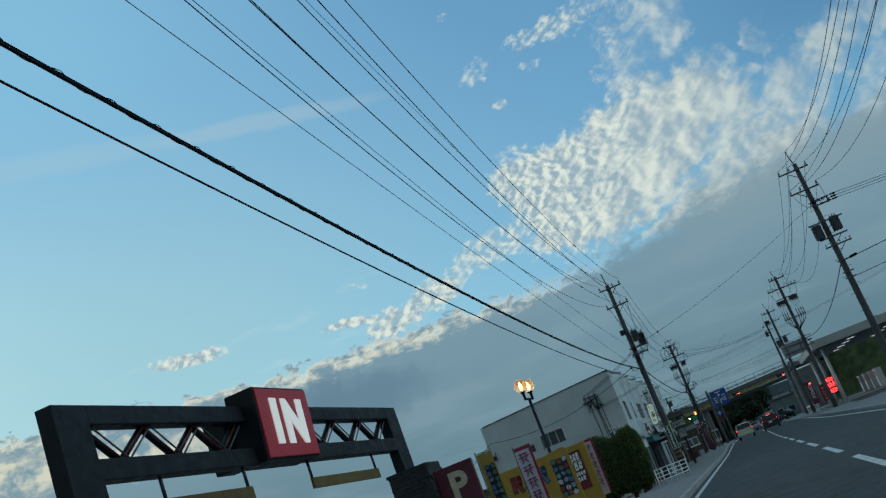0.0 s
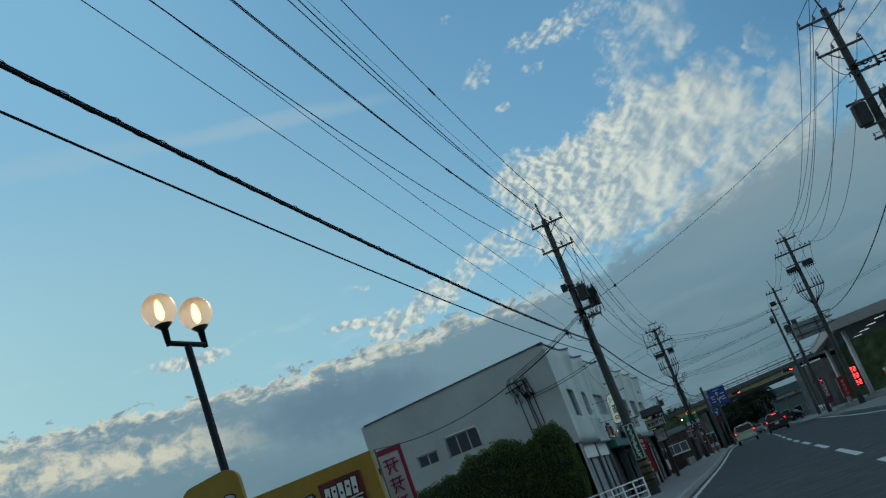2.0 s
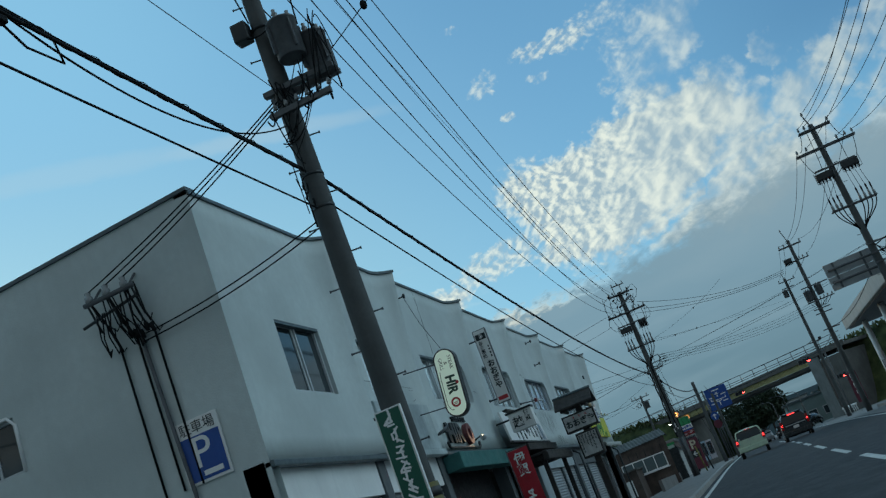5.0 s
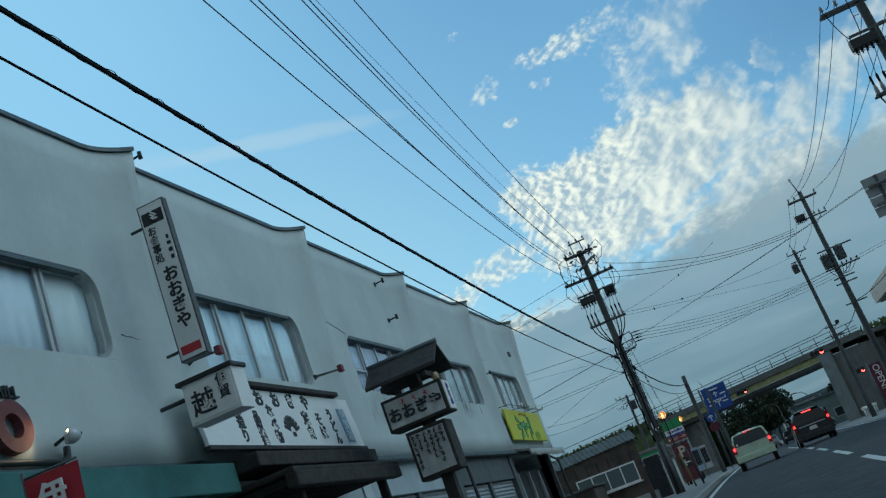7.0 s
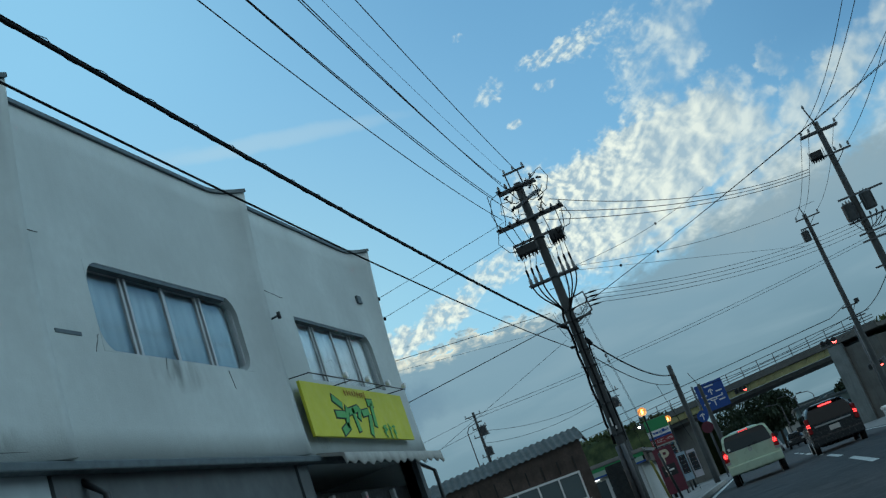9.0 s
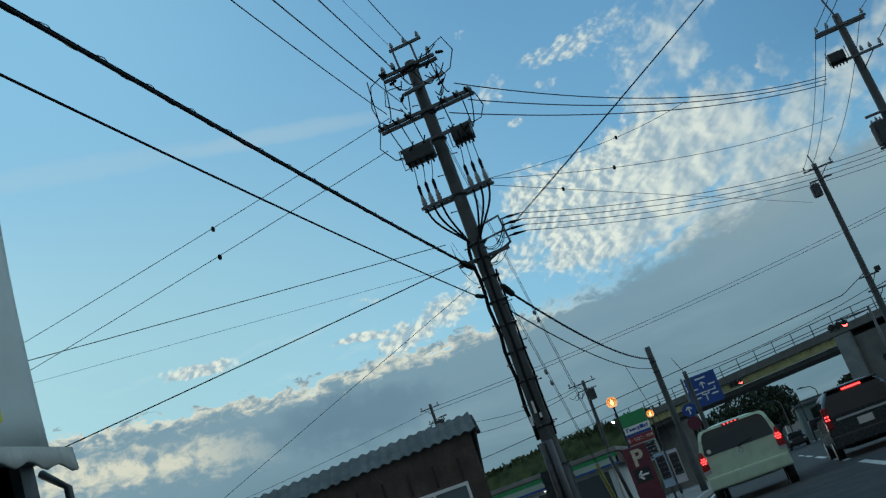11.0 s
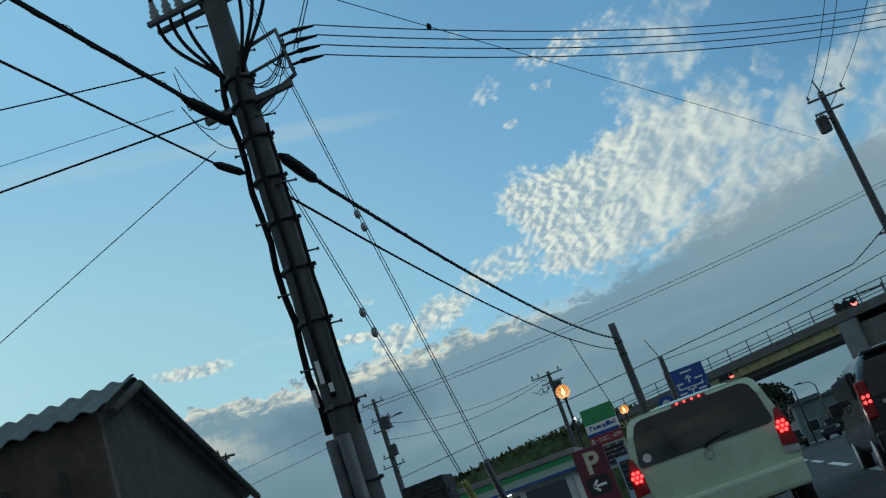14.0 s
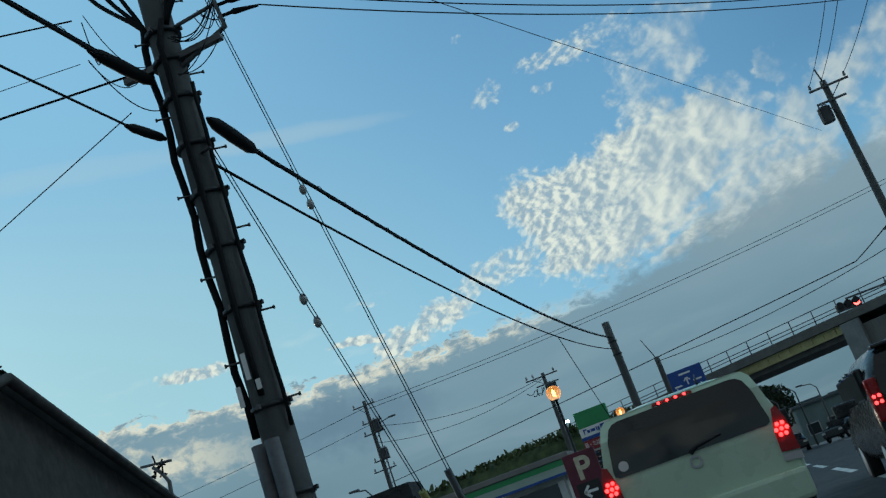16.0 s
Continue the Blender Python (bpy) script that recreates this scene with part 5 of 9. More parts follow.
def pothead(e, o, x, y, z, to, lead):
    """Cable end: porcelain sleeve, lead upwards, black cable bending down to the pole."""
    p = add(e, o, "cable_end", turned([(0.05, 0), (0.06, 0.02), (0.05, 0.06), (0.07, 0.08), (0.045, 0.12), (0.065, 0.15), (0.04, 0.2), (0.045, 0.24), (0.03, 0.28), (0.04, 0.5), (0.015, 0.56)], 10, Matrix.Translation((x, y, z))), PORCELAIN)
    p.data.materials.append(CABLE)
    for fc in p.data.polygons:
        if fc.center.z > z - o.z + 0.27:
            fc.material_index = 1
    a, c = Vector((x, y, z)), Vector(to)
    pts = []
    for k in range(11):
        u = k / 10
        q = a * (1 - u) ** 3 + Vector((a.x, a.y, a.z - 0.55)) * 3 * u * (1 - u) ** 2 + Vector((c.x + (a.x - c.x) * 0.25, c.y, c.z + 0.35)) * 3 * u * u * (1 - u) + c * u ** 3
        pts.append(q - o)
    part("tail_cable", tube(bmesh.new(), pts, 0.024, 8), CABLE, e)
    part("lead", tube(bmesh.new(), [q - o for q in hang((x, y, z + 0.55), lead, 0.06, 8)], 0.01, 5), CABLE, e)


def jumper(e, o, a, b, drop, r=0.012):
    part("jumper", tube(bmesh.new(), [q - o for q in hang(a, b, drop, 12)], r, 5), CABLE, e)


def loops(e, o, sources, ends, n, r, seed, spread=0.05, low=0.04, high=0.2):
    """Slack wires that sag between the fixing points of a pole."""
    q = random.Random(seed)
    for _ in range(n):
        a, b = Vector(q.choice(sources)), Vector(q.choice(ends))
        j = lambda: Vector((q.uniform(-spread, spread), q.uniform(-spread, spread), q.uniform(-spread, spread) * 1.4))
        jumper(e, o, a + j(), b + j(), q.uniform(low, high), r * q.uniform(0.7, 1.3))


def clamp_bands(e, o, zs, r):
    for z in zs:
        part("band", tube(bmesh.new(), [(0, 0, z - o.z - 0.022), (0, 0, z - o.z + 0.022)], r + 0.01, 18), DARKSTEEL, e)


# pole by the end wall
PA, OA = pole("utility_pole", -4.05, 56.65, 11.65, 0.20, 0.11, "tapered concrete utility pole with crossarms, transformers and cables")
steps(PA, OA, 2.4, 9.5, 0.16, 0.3)
add(PA, OA, "peak_bracket", tube(bmesh.new(), [(-4.05, 56.55, 11.3), (-4.1, 56.5, 12.2)], 0.03, 8), GALV)
add(PA, OA, "peak_bracket", tube(bmesh.new(), [(-3.95, 56.55, 11.3), (-4.08, 56.5, 11.9)], 0.02, 8), GALV)
pin(PA, OA, -4.1, 56.5, 12.18)
arm(PA, OA, -4.62, -3.28, 56.65, 11.42)
arm(PA, OA, -4.6, -3.26, 56.65, 10.3)
for x in (-4.55, -3.75, -3.33):
    pin(PA, OA, x, 56.52, 11.45)
for x in (-4.53, -3.72, -3.31):
    pin(PA, OA, x, 56.52, 10.33)
transformer(PA, OA, -3.68, 56.45, 7.95, 0.21, 0.66)
transformer(PA, OA, -3.42, 56.75, 7.72, 0.21, 0.66)
add(PA, OA, "transformer_arm", boxes(((-4.3, 56.5, 7.62), (-3.2, 56.6, 7.7)), ((-4.3, 56.75, 7.62), (-3.2, 56.85, 7.7))), GALV)
add(PA, OA, "cutout_box", boxes(((-4.42, 56.4, 8.55), (-4.18, 56.62, 8.85)), bevel=0.03), DARKSTEEL)
add(PA, OA, "low_voltage_arm", boxes(((-4.25, 56.35, 7.2), (-3.3, 56.42, 7.28))), GALV)
rnd = random.Random(3)
for k in range(9):
    a = Vector((-4.2 + 0.11 * k, 56.4, 7.25))
    b = a + Vector((rnd.uniform(-0.25, 0.3), rnd.uniform(-0.15, 0.1), rnd.uniform(-0.35, 0.5)))
    jumper(PA, OA, a, b, rnd.uniform(0.04, 0.16), 0.012)
for k in range(6):
    pin(PA, OA, -4.15 + 0.17 * k, 56.38, 7.28, 0.6)
for a, b, d in (((-4.53, 56.5, 10.5), (-4.15, 56.5, 8.8), -0.15), ((-3.31, 56.5, 10.5), (-3.5, 56.6, 8.5), -0.2), ((-4.3, 56.45, 8.6), (-3.7, 56.4, 8.65), 0.12), ((-3.2, 56.6, 8.3), (-3.15, 56.4, 7.2), 0.0)):
    jumper(PA, OA, a, b, d)
clamp_bands(PA, OA, (5.8, 6.3, 7.65, 8.7, 10.3, 11.4), 0.15)
part("hazard_sleeve", tube(bmesh.new(), [(0, 0, 0.6), (0, 0, 1.9)], 0.215, 18), material("hazard_yellow", (0.15, 0.13, 0.03), 0.6, var=0.3, stain=0.4), PA, "black and yellow striped sleeve")
for k in range(5):
    part("stripe", tube(bmesh.new(), [(0, 0, 0.68 + 0.26 * k), (0, 0, 0.8 + 0.26 * k)], 0.219, 18), BLACK, PA)

# cable pole past the terrace
PB, OB = pole("utility_pole", -3.955, 105.0, 11.75, 0.182, 0.132, "thick concrete cable pole crowded with switches, cable ends and sleeves")
BY = 105.0
steps(PB, OB, 3.0, 11.0, 0.17, 0.5)
add(PB, OB, "peak_frame", boxes(((-4.3, BY - 0.16, 12.12), (-3.5, BY - 0.1, 12.18))), GALV)
for x in (-4.2, -3.75):
    add(PB, OB, "peak_bracket", bar((x, BY - 0.13, 11.5), (x - 0.03, BY - 0.13, 12.15), 0.025, 8), GALV)
for x in (-4.22, -3.9, -3.56):
    pin(PB, OB, x, BY - 0.13, 12.17, 0.8)
arm(PB, OB, -4.7, -3.35, BY, 11.62, True)
arm(PB, OB, -5.17, -2.83, BY, 10.45, True)
arm(PB, OB, -4.85, -3.1, BY, 9.74)
arm(PB, OB, -4.83, -3.14, BY, 8.3, True, 0.06)
for x in (-4.6, -4.35, -3.45):
    pin(PB, OB, x, BY - 0.12, 11.66)
for x in (-5.05, -4.7, -4.4, -3.5, -3.2, -2.92):
    pin(PB, OB, x, BY + 0.12, 10.48, 0.9)
    add(PB, OB, "strain_insulator", turned([(0.015, 0), (0.045, 0.04), (0.02, 0.08), (0.045, 0.12), (0.02, 0.16), (0.03, 0.3)], 8, Matrix.Translation((x, BY - 0.15, 10.42)) @ Matrix.Rotation(radians(95), 4, "X")), CABLE)
add(PB, OB, "slant_arm", bar((-4.25, BY - 0.55, 10.8), (-3.55, BY + 0.5, 11.4), 0.045, 6), GALV)
add(PB, OB, "slant_arm", bar((-4.15, BY - 0.55, 10.8), (-3.42, BY + 0.5, 11.4), 0.045, 6), GALV)
switch_box(PB, OB, -4.42, BY - 0.28, 9.3, 0.68)
switch_box(PB, OB, -3.36, BY - 0.2, 9.38, 0.46)
for k, x in enumerate((-4.74, -4.56, -4.38)):
    pothead(PB, OB, x, BY - 0.05, 8.34, (-4.08, BY - 0.1, 7.15), (-4.64 + 0.22 * k, BY - 0.28, 9.3))
for k, x in enumerate((-3.6, -3.42, -3.24)):
    pothead(PB, OB, x, BY - 0.05, 8.34, (-3.83, BY - 0.1, 7.15), (-3.5 + 0.14 * k, BY - 0.2, 9.38))
for a, b, d in (((-5.05, BY - 0.1, 11.7), (-5.1, BY - 0.1, 10.5), 0.0), ((-4.9, BY - 0.3, 10.35), (-4.7, BY - 0.28, 9.6), 0.06), ((-4.6, BY - 0.3, 10.3), (-4.45, BY - 0.3, 9.6), 0.05), ((-4.3, BY - 0.3, 10.3), (-4.2, BY - 0.3, 9.6), 0.05),
                ((-4.62, BY - 0.2, 11.7), (-4.85, BY - 0.2, 10.5), 0.35), ((-3.1, BY - 0.2, 10.4), (-3.1, BY - 0.1, 9.6), -0.25), ((-2.9, BY + 0.1, 10.6), (-3.15, BY - 0.2, 9.6), 0.3), ((-3.5, BY - 0.2, 11.7), (-3.3, BY - 0.2, 10.6), 0.35),
                ((-4.4, BY - 0.15, 11.8), (-3.6, BY - 0.15, 11.75), 0.3), ((-3.7, BY - 0.2, 11.2), (-3.2, BY - 0.2, 11.3), 0.2), ((-4.2, BY - 0.3, 10.9), (-4.35, BY - 0.3, 10.3), 0.1), ((-3.6, BY - 0.2, 10.6), (-3.5, BY - 0.2, 9.7), -0.12)):
    jumper(PB, OB, a, b, d, 0.014)
# side frame with four low-voltage strain insulators
add(PB, OB, "side_frame", tube(bmesh.new(), [(-3.95, BY - 0.05, 7.42), (-3.3, BY - 0.05, 7.5), (-3.24, BY - 0.05, 6.85), (-3.95, BY - 0.05, 6.6)], 0.03, 6), GALV)
add(PB, OB, "side_frame", tube(bmesh.new(), [(-3.95, BY - 0.05, 7.1), (-3.26, BY - 0.05, 7.15)], 0.022, 6), GALV)
for z in (7.4, 7.26, 7.12, 6.98):
    b = tube(bmesh.new(), [(-3.28, BY - 0.05, z), (-3.14, BY - 0.03, z), (-3.1, BY - 0.02, z), (-2.86, BY + 0.06, z - 0.01)], [0.018, 0.02, 0.034, 0.014], 8)
    add(PB, OB, "strain_insulator", b, CABLE)
add(PB, OB, "stay_arm", boxes(((-4.48, BY - 0.1, 6.72), (-3.3, BY - 0.03, 6.79))), GALV)
loops(PB, OB, [(-3.25, BY - 0.05, z) for z in (7.4, 7.26, 7.12, 6.98)], [(-3.8, BY - 0.2, 6.9), (-3.8, BY - 0.2, 6.45), (-3.5, BY - 0.06, 7.12)], 9, 0.006, 21, 0.04, 0.06, 0.3)
loops(PB, OB, [(-4.3, BY - 0.95, 7.06), (-4.3, BY - 1.0, 6.56), (-4.45, BY - 0.08, 6.75)], [(-4.2, BY - 0.95, 6.6), (-4.14, BY - 0.2, 6.7), (-4.14, BY - 0.15, 6.2)], 4, 0.007, 22, 0.03, 0.1, 0.28)
# cables strapped down the shaft
add(PB, OB, "riser_cable", tube(bmesh.new(), [(-4.1, BY - 0.1, 7.2)] + [(-4.165 - 0.022 * math.sin(k * 1.9), BY - 0.06, 7.0 - 0.33 * k) for k in range(14)], 0.04, 8), CABLE)
add(PB, OB, "riser_cable", tube(bmesh.new(), [(-3.85, BY - 0.15, 7.2)] + [(-3.93 + 0.01 * math.sin(k * 1.3), BY - 0.2, 6.9 - 0.35 * k) for k in range(12)], 0.032, 8), CABLE)
add(PB, OB, "riser_cable", tube(bmesh.new(), [(-3.74, BY - 0.1, 6.4)] + [(-3.755 + 0.008 * math.sin(k * 2.3), BY - 0.09, 6.2 - 0.35 * k) for k in range(11)], 0.022, 8), CABLE)
for x, dy in ((-4.1, -0.17), (-3.93, -0.24)):
    add(PB, OB, "conduit", tube(bmesh.new(), [(x, BY + dy, 0.3), (x, BY + dy, 2.62)], 0.075, 12), GALV, "grey steel conduit")
clamp_bands(PB, OB, (2.1, 2.95, 3.95, 4.6, 5.2, 5.75, 6.3, 6.75, 7.1, 8.3, 9.7, 10.4, 11.6), 0.185)
for z in (2.1, 2.95, 3.95, 4.6, 5.2, 5.75, 6.3, 6.75, 7.1):
    add(PB, OB, "band_lug", boxes(((-4.0, BY - 0.24, z - 0.025), (-3.96, BY - 0.19, z + 0.025))), GALV)
    add(PB, OB, "band_lug", boxes(((-3.76, BY - 0.03, z - 0.02), (-3.72, BY + 0.01, z + 0.02))), DARKSTEEL)
for x, y, z, h in ((-3.98, -0.235, 3.35, 0.26), (-3.9, -0.235, 3.15, 0.1), (-4.13, -0.2, 3.1, 0.2)):
    add(PB, OB, "number_plate", boxes(((x - 0.025, BY + y - 0.004, z - h / 2), (x + 0.025, BY + y, z + h / 2))), WHITE, "small white plate")
# short stiff leads that bristle from the switches and the strain points
for cx, cz, w, n in ((-4.42, 9.3, 0.62, 22), (-3.36, 9.38, 0.42, 16)):
    for k in range(n):
        a = Vector((cx + rnd.uniform(-w / 2, w / 2), BY - 0.28 + rnd.uniform(-0.14, 0.14), cz + rnd.uniform(0.0, 0.3)))
        jumper(PB, OB, a, a + Vector((rnd.uniform(-0.16, 0.16), rnd.uniform(-0.2, 0.05), rnd.uniform(-0.26, 0.22))), rnd.uniform(-0.03, 0.05), 0.016)
for k in range(12):
    a = Vector((-4.5 + rnd.uniform(0, 1.2), BY - 0.2, 11.0 + rnd.uniform(-0.5, 0.9)))
    jumper(PB, OB, a, a + Vector((rnd.uniform(-0.5, 0.5), rnd.uniform(-0.1, 0.1), rnd.uniform(-0.5, 0.3))), rnd.uniform(0.05, 0.25), 0.014)


# wide loops of lead that stand off the crossarm ends
for pts in (((-3.0, 10.5), (-2.78, 10.3), (-2.7, 9.95), (-2.84, 9.7), (-3.12, 9.66)), ((-4.62, 11.65), (-4.98, 11.5), (-5.12, 11.0), (-5.05, 10.6), (-4.9, 10.45)), ((-3.45, 11.75), (-3.05, 11.9), (-2.9, 11.5), (-3.1, 11.1), (-3.5, 10.95)),
            ((-5.1, 10.4), (-5.25, 10.0), (-5.0, 9.6), (-4.75, 9.5)), ((-4.3, 11.2), (-4.7, 11.25), (-4.8, 10.9), (-4.45, 10.6)), ((-3.8, 11.5), (-3.4, 11.4), (-3.25, 11.0), (-3.55, 10.6))):
    add(PB, OB, "jumper", tube(bmesh.new(), [(x, BY - 0.2, z) for x, z in pts], 0.013, 6), CABLE)
for x, z in ((-4.55, 11.35), (-4.2, 11.5), (-3.62, 11.35), (-3.5, 10.85), (-4.42, 10.85), (-3.3, 11.62), (-4.72, 11.7)):
    add(PB, OB, "strain_insulator", turned([(0.015, 0), (0.045, 0.03), (0.025, 0.06), (0.05, 0.09), (0.025, 0.12), (0.045, 0.15), (0.015, 0.2)], 8, Matrix.Translation((x, BY - 0.18, z)) @ Matrix.Rotation(radians(70 + 40 * math.sin(x * 9)), 4, "Y")), CABLE)
PB.location.x += 0.11


def sleeve(a, b, r, label):
    a, b = Vector(a), Vector(b)
    bm = tube(bmesh.new(), [a, a.lerp(b, 0.05), a.lerp(b, 0.17), a.lerp(b, 0.5), a.lerp(b, 0.86), a.lerp(b, 0.96), b], [0.022, r * 0.5, r * 0.9, r, r * 0.9, r * 0.5, 0.022], 12)
    tagged(new("cable_sleeve", mesh_of("cable_sleeve", bm, CABLE)), label, "cable sleeve", "cable sleeves")


# poles on the far side of the road
PC, OC = pole("utility_pole", 7.45, 49.2, 12.3, 0.19, 0.11, "concrete utility pole with two crossarms and transformers")
add(PC, OC, "peak_bracket", bar((7.42, 49.1, 12.2), (7.3, 49.05, 12.85), 0.03), GALV)
pin(PC, OC, 7.3, 49.05, 12.84)
arm(PC, OC, 6.5, 8.0, 49.2, 11.98)
arm(PC, OC, 6.6, 8.05, 49.2, 10.85)
for x in (6.55, 7.05, 7.92):
    pin(PC, OC, x, 49.07, 12.0)
for x in (6.65, 7.15, 7.98):
    pin(PC, OC, x, 49.07, 10.88)
transformer(PC, OC, 7.0, 49.0, 8.25, 0.24, 0.75)
transformer(PC, OC, 7.95, 49.1, 8.4, 0.24, 0.75)
arm(PC, OC, 6.7, 8.4, 49.2, 9.05)
arm(PC, OC, 6.9, 8.3, 49.2, 8.2)
arm(PC, OC, 7.0, 8.3, 49.2, 7.75)
# a knot of strain insulators and leads where three lines leave to the side
add(PC, OC, "strain_frame", boxes(((7.3, 49.0, 9.86), (8.15, 49.07, 9.93)), ((7.3, 49.0, 10.12), (8.15, 49.07, 10.19)), ((8.08, 49.0, 9.9), (8.15, 49.07, 10.15))), GALV)
for z in (9.9, 10.03, 10.16):
    add(PC, OC, "strain_insulator", tube(bmesh.new(), [(8.12, 49.05, z), (8.3, 49.05, z), (8.34, 49.05, z), (8.4, 49.05, z), (8.46, 49.05, z), (8.6, 49.05, z)], [0.02, 0.02, 0.06, 0.03, 0.055, 0.015], 8), CABLE)
    wire("power_line", (8.6, 49.05, z), (28.0, 50.0, z + 0.9), 0.5, 0.012, "thin black overhead power line", "wires on the far side", 5)
for k in range(16):
    a = Vector((7.45 + rnd.uniform(-0.25, 0.75), 49.0, 10.0 + rnd.uniform(-0.16, 0.2)))
    jumper(PC, OC, a, a + Vector((rnd.uniform(-0.25, 0.3), rnd.uniform(-0.1, 0.1), rnd.uniform(-0.15, 0.12))), rnd.uniform(0.02, 0.1), 0.02)
jumper(PC, OC, (6.65, 49.0, 10.9), (7.3, 49.0, 10.0), 0.35, 0.012)
jumper(PC, OC, (7.98, 49.0, 11.0), (8.1, 49.0, 10.15), -0.3, 0.012)
for x in (7.05, 7.35, 7.75, 8.05, 8.25):
    pin(PC, OC, x, 49.07, 7.8, 0.7)
for z in (6.9, 6.3, 6.0):
    add(PC, OC, "side_bracket", boxes(((7.2, 49.0, z), (7.75, 49.06, z + 0.06))), GALV)
wire("telephone_line", (7.5, 49.0, 6.9), (26.0, 47.5, 9.4), 0.4, 0.02, "plain black telephone cable", "telephone cables", 8)
wire("telephone_line", (7.5, 49.0, 6.0), (26.0, 48.5, 8.2), 0.4, 0.014, "plain black telephone cable", "telephone cables", 8)
sleeve((7.75, 49.0, 6.92), (8.2, 48.96, 6.98), 0.07, "black cable joint sleeve beside a pole")
steps(PC, OC, 3, 11, 0.17)

PD, OD = pole("utility_pole", 7.3, 88.1, 12.1, 0.20, 0.11, "concrete utility pole with switches and a row of cable ends")
add(PD, OD, "peak_bracket", bar((7.28, 88.0, 12.0), (7.15, 87.95, 12.5), 0.03), GALV)
pin(PD, OD, 7.15, 87.95, 12.48)
arm(PD, OD, 6.7, 8.05, 88.1, 11.88, True)
arm(PD, OD, 6.2, 8.72, 88.1, 11.0, True)
for x in (6.75, 7.0, 7.98):
    pin(PD, OD, x, 87.98, 11.92)
for x in (6.3, 6.7, 8.0, 8.35, 8.65):
    pin(PD, OD, x, 87.98, 11.05)
arm(PD, OD, 6.6, 8.3, 88.1, 10.1)
switch_box(PD, OD, 6.85, 87.9, 9.66, 0.7)
switch_box(PD, OD, 7.98, 87.95, 9.75, 0.7)
arm(PD, OD, 6.5, 8.4, 88.1, 8.3, True, 0.06)
for k, x in enumerate((6.6, 6.78, 6.96)):
    pothead(PD, OD, x, 88.05, 8.34, (7.2, 88.0, 7.2), (6.65 + 0.2 * k, 87.9, 9.66))
for k, x in enumerate((7.75, 7.95, 8.15, 8.33)):
    pothead(PD, OD, x, 88.05, 8.34, (7.42, 88.0, 7.2), (7.7 + 0.17 * k, 87.95, 9.75))
for a, b, d in (((6.3, 87.9, 11.0), (6.6, 87.9, 10.0), 0.15), ((8.6, 87.9, 11.0), (8.3, 87.9, 10.0), 0.2), ((6.75, 87.9, 11.9), (6.4, 87.9, 11.1), 0.2), ((7.98, 87.9, 11.9), (8.3, 87.9, 11.1), 0.25), ((7.0, 87.9, 11.9), (6.9, 87.9, 10.1), 0.3), ((8.0, 87.9, 11.1), (8.0, 87.9, 10.1), 0.2)):
    jumper(PD, OD, a, b, d, 0.014)
for z in (6.5, 6.1, 5.7):
    add(PD, OD, "side_bracket", boxes(((7.1, 87.9, z), (7.95, 87.97, z + 0.06))), GALV)
loops(PD, OD, [(7.35, 87.85, 6.5), (7.45, 87.85, 6.1)], [(7.85, 87.9, 6.5), (7.85, 87.9, 6.1), (7.85, 87.9, 5.75)], 7, 0.012, 51, 0.04, 0.05, 0.2)
steps(PD, OD, 3, 11, 0.17)

PE, OE = pole("utility_pole", 7.2, 115.4, 12.35, 0.19, 0.11, "concrete utility pole with a switch and side arms")
add(PE, OE, "peak_bracket", bar((7.18, 115.3, 12.2), (7.0, 115.25, 13.0), 0.03), GALV)
pin(PE, OE, 7.0, 115.25, 12.98)
arm(PE, OE, 6.4, 7.95, 115.4, 11.95, True)
arm(PE, OE, 6.5, 8.0, 115.4, 10.85)
for x in (6.48, 6.8, 7.88):
    pin(PE, OE, x, 115.28, 11.98)
for x in (7.4, 7.65, 7.95):
    pin(PE, OE, x, 115.28, 10.88)
switch_box(PE, OE, 6.62, 115.15, 10.85, 0.5)
transformer(PE, OE, 7.65, 115.3, 8.2, 0.24, 0.75)
transformer(PE, OE, 6.85, 115.3, 8.0, 0.24, 0.75)
arm(PE, OE, 6.6, 8.4, 115.4, 8.95)
arm(PE, OE, 6.6, 8.4, 115.4, 7.9)
for x in (6.7, 6.95, 7.5, 7.75, 8.0, 8.3):
    pin(PE, OE, x, 115.28, 7.93, 0.9)
    jumper(PE, OE, (x, 115.2, 8.1), (7.2 + 0.3 * (x - 7.2), 115.2, 7.45), 0.15, 0.016)
for z in (7.3, 7.0, 5.9):
    add(PE, OE, "side_bracket", boxes(((6.75, 115.2, z), (7.85, 115.26, z + 0.07))), GALV)

PF, OF = pole("utility_pole", 7.4, 132.8, 12.3, 0.18, 0.11, "slender concrete utility pole with one crossarm and a transformer")
add(PF, OF, "peak_bracket", bar((7.38, 132.7, 12.2), (7.3, 132.7, 12.8), 0.03), GALV)
arm(PF, OF, 6.8, 8.2, 132.8, 12.05)
arm(PF, OF, 6.85, 7.9, 132.8, 11.5)
arm(PF, OF, 7.0, 7.9, 132.8, 6.6)
arm(PF, OF, 7.1, 8.0, 132.8, 5.9)
add(PF, OF, "cutout_box", box(bmesh.new(), (7.75, 132.5, 6.62), (8.0, 132.7, 6.85), 0.03), DARKSTEEL)
for x in (6.88, 7.3, 8.12):
    pin(PF, OF, x, 132.67, 12.08)
transformer(PF, OF, 6.98, 132.6, 10.75, 0.22, 0.62)

# pole behind the start, out of sight ahead of it, that holds the wires
PZ, OZ = pole("utility_pole", -4.1, -9.2, 13.4, 0.20, 0.11, "concrete utility pole with crossarms")
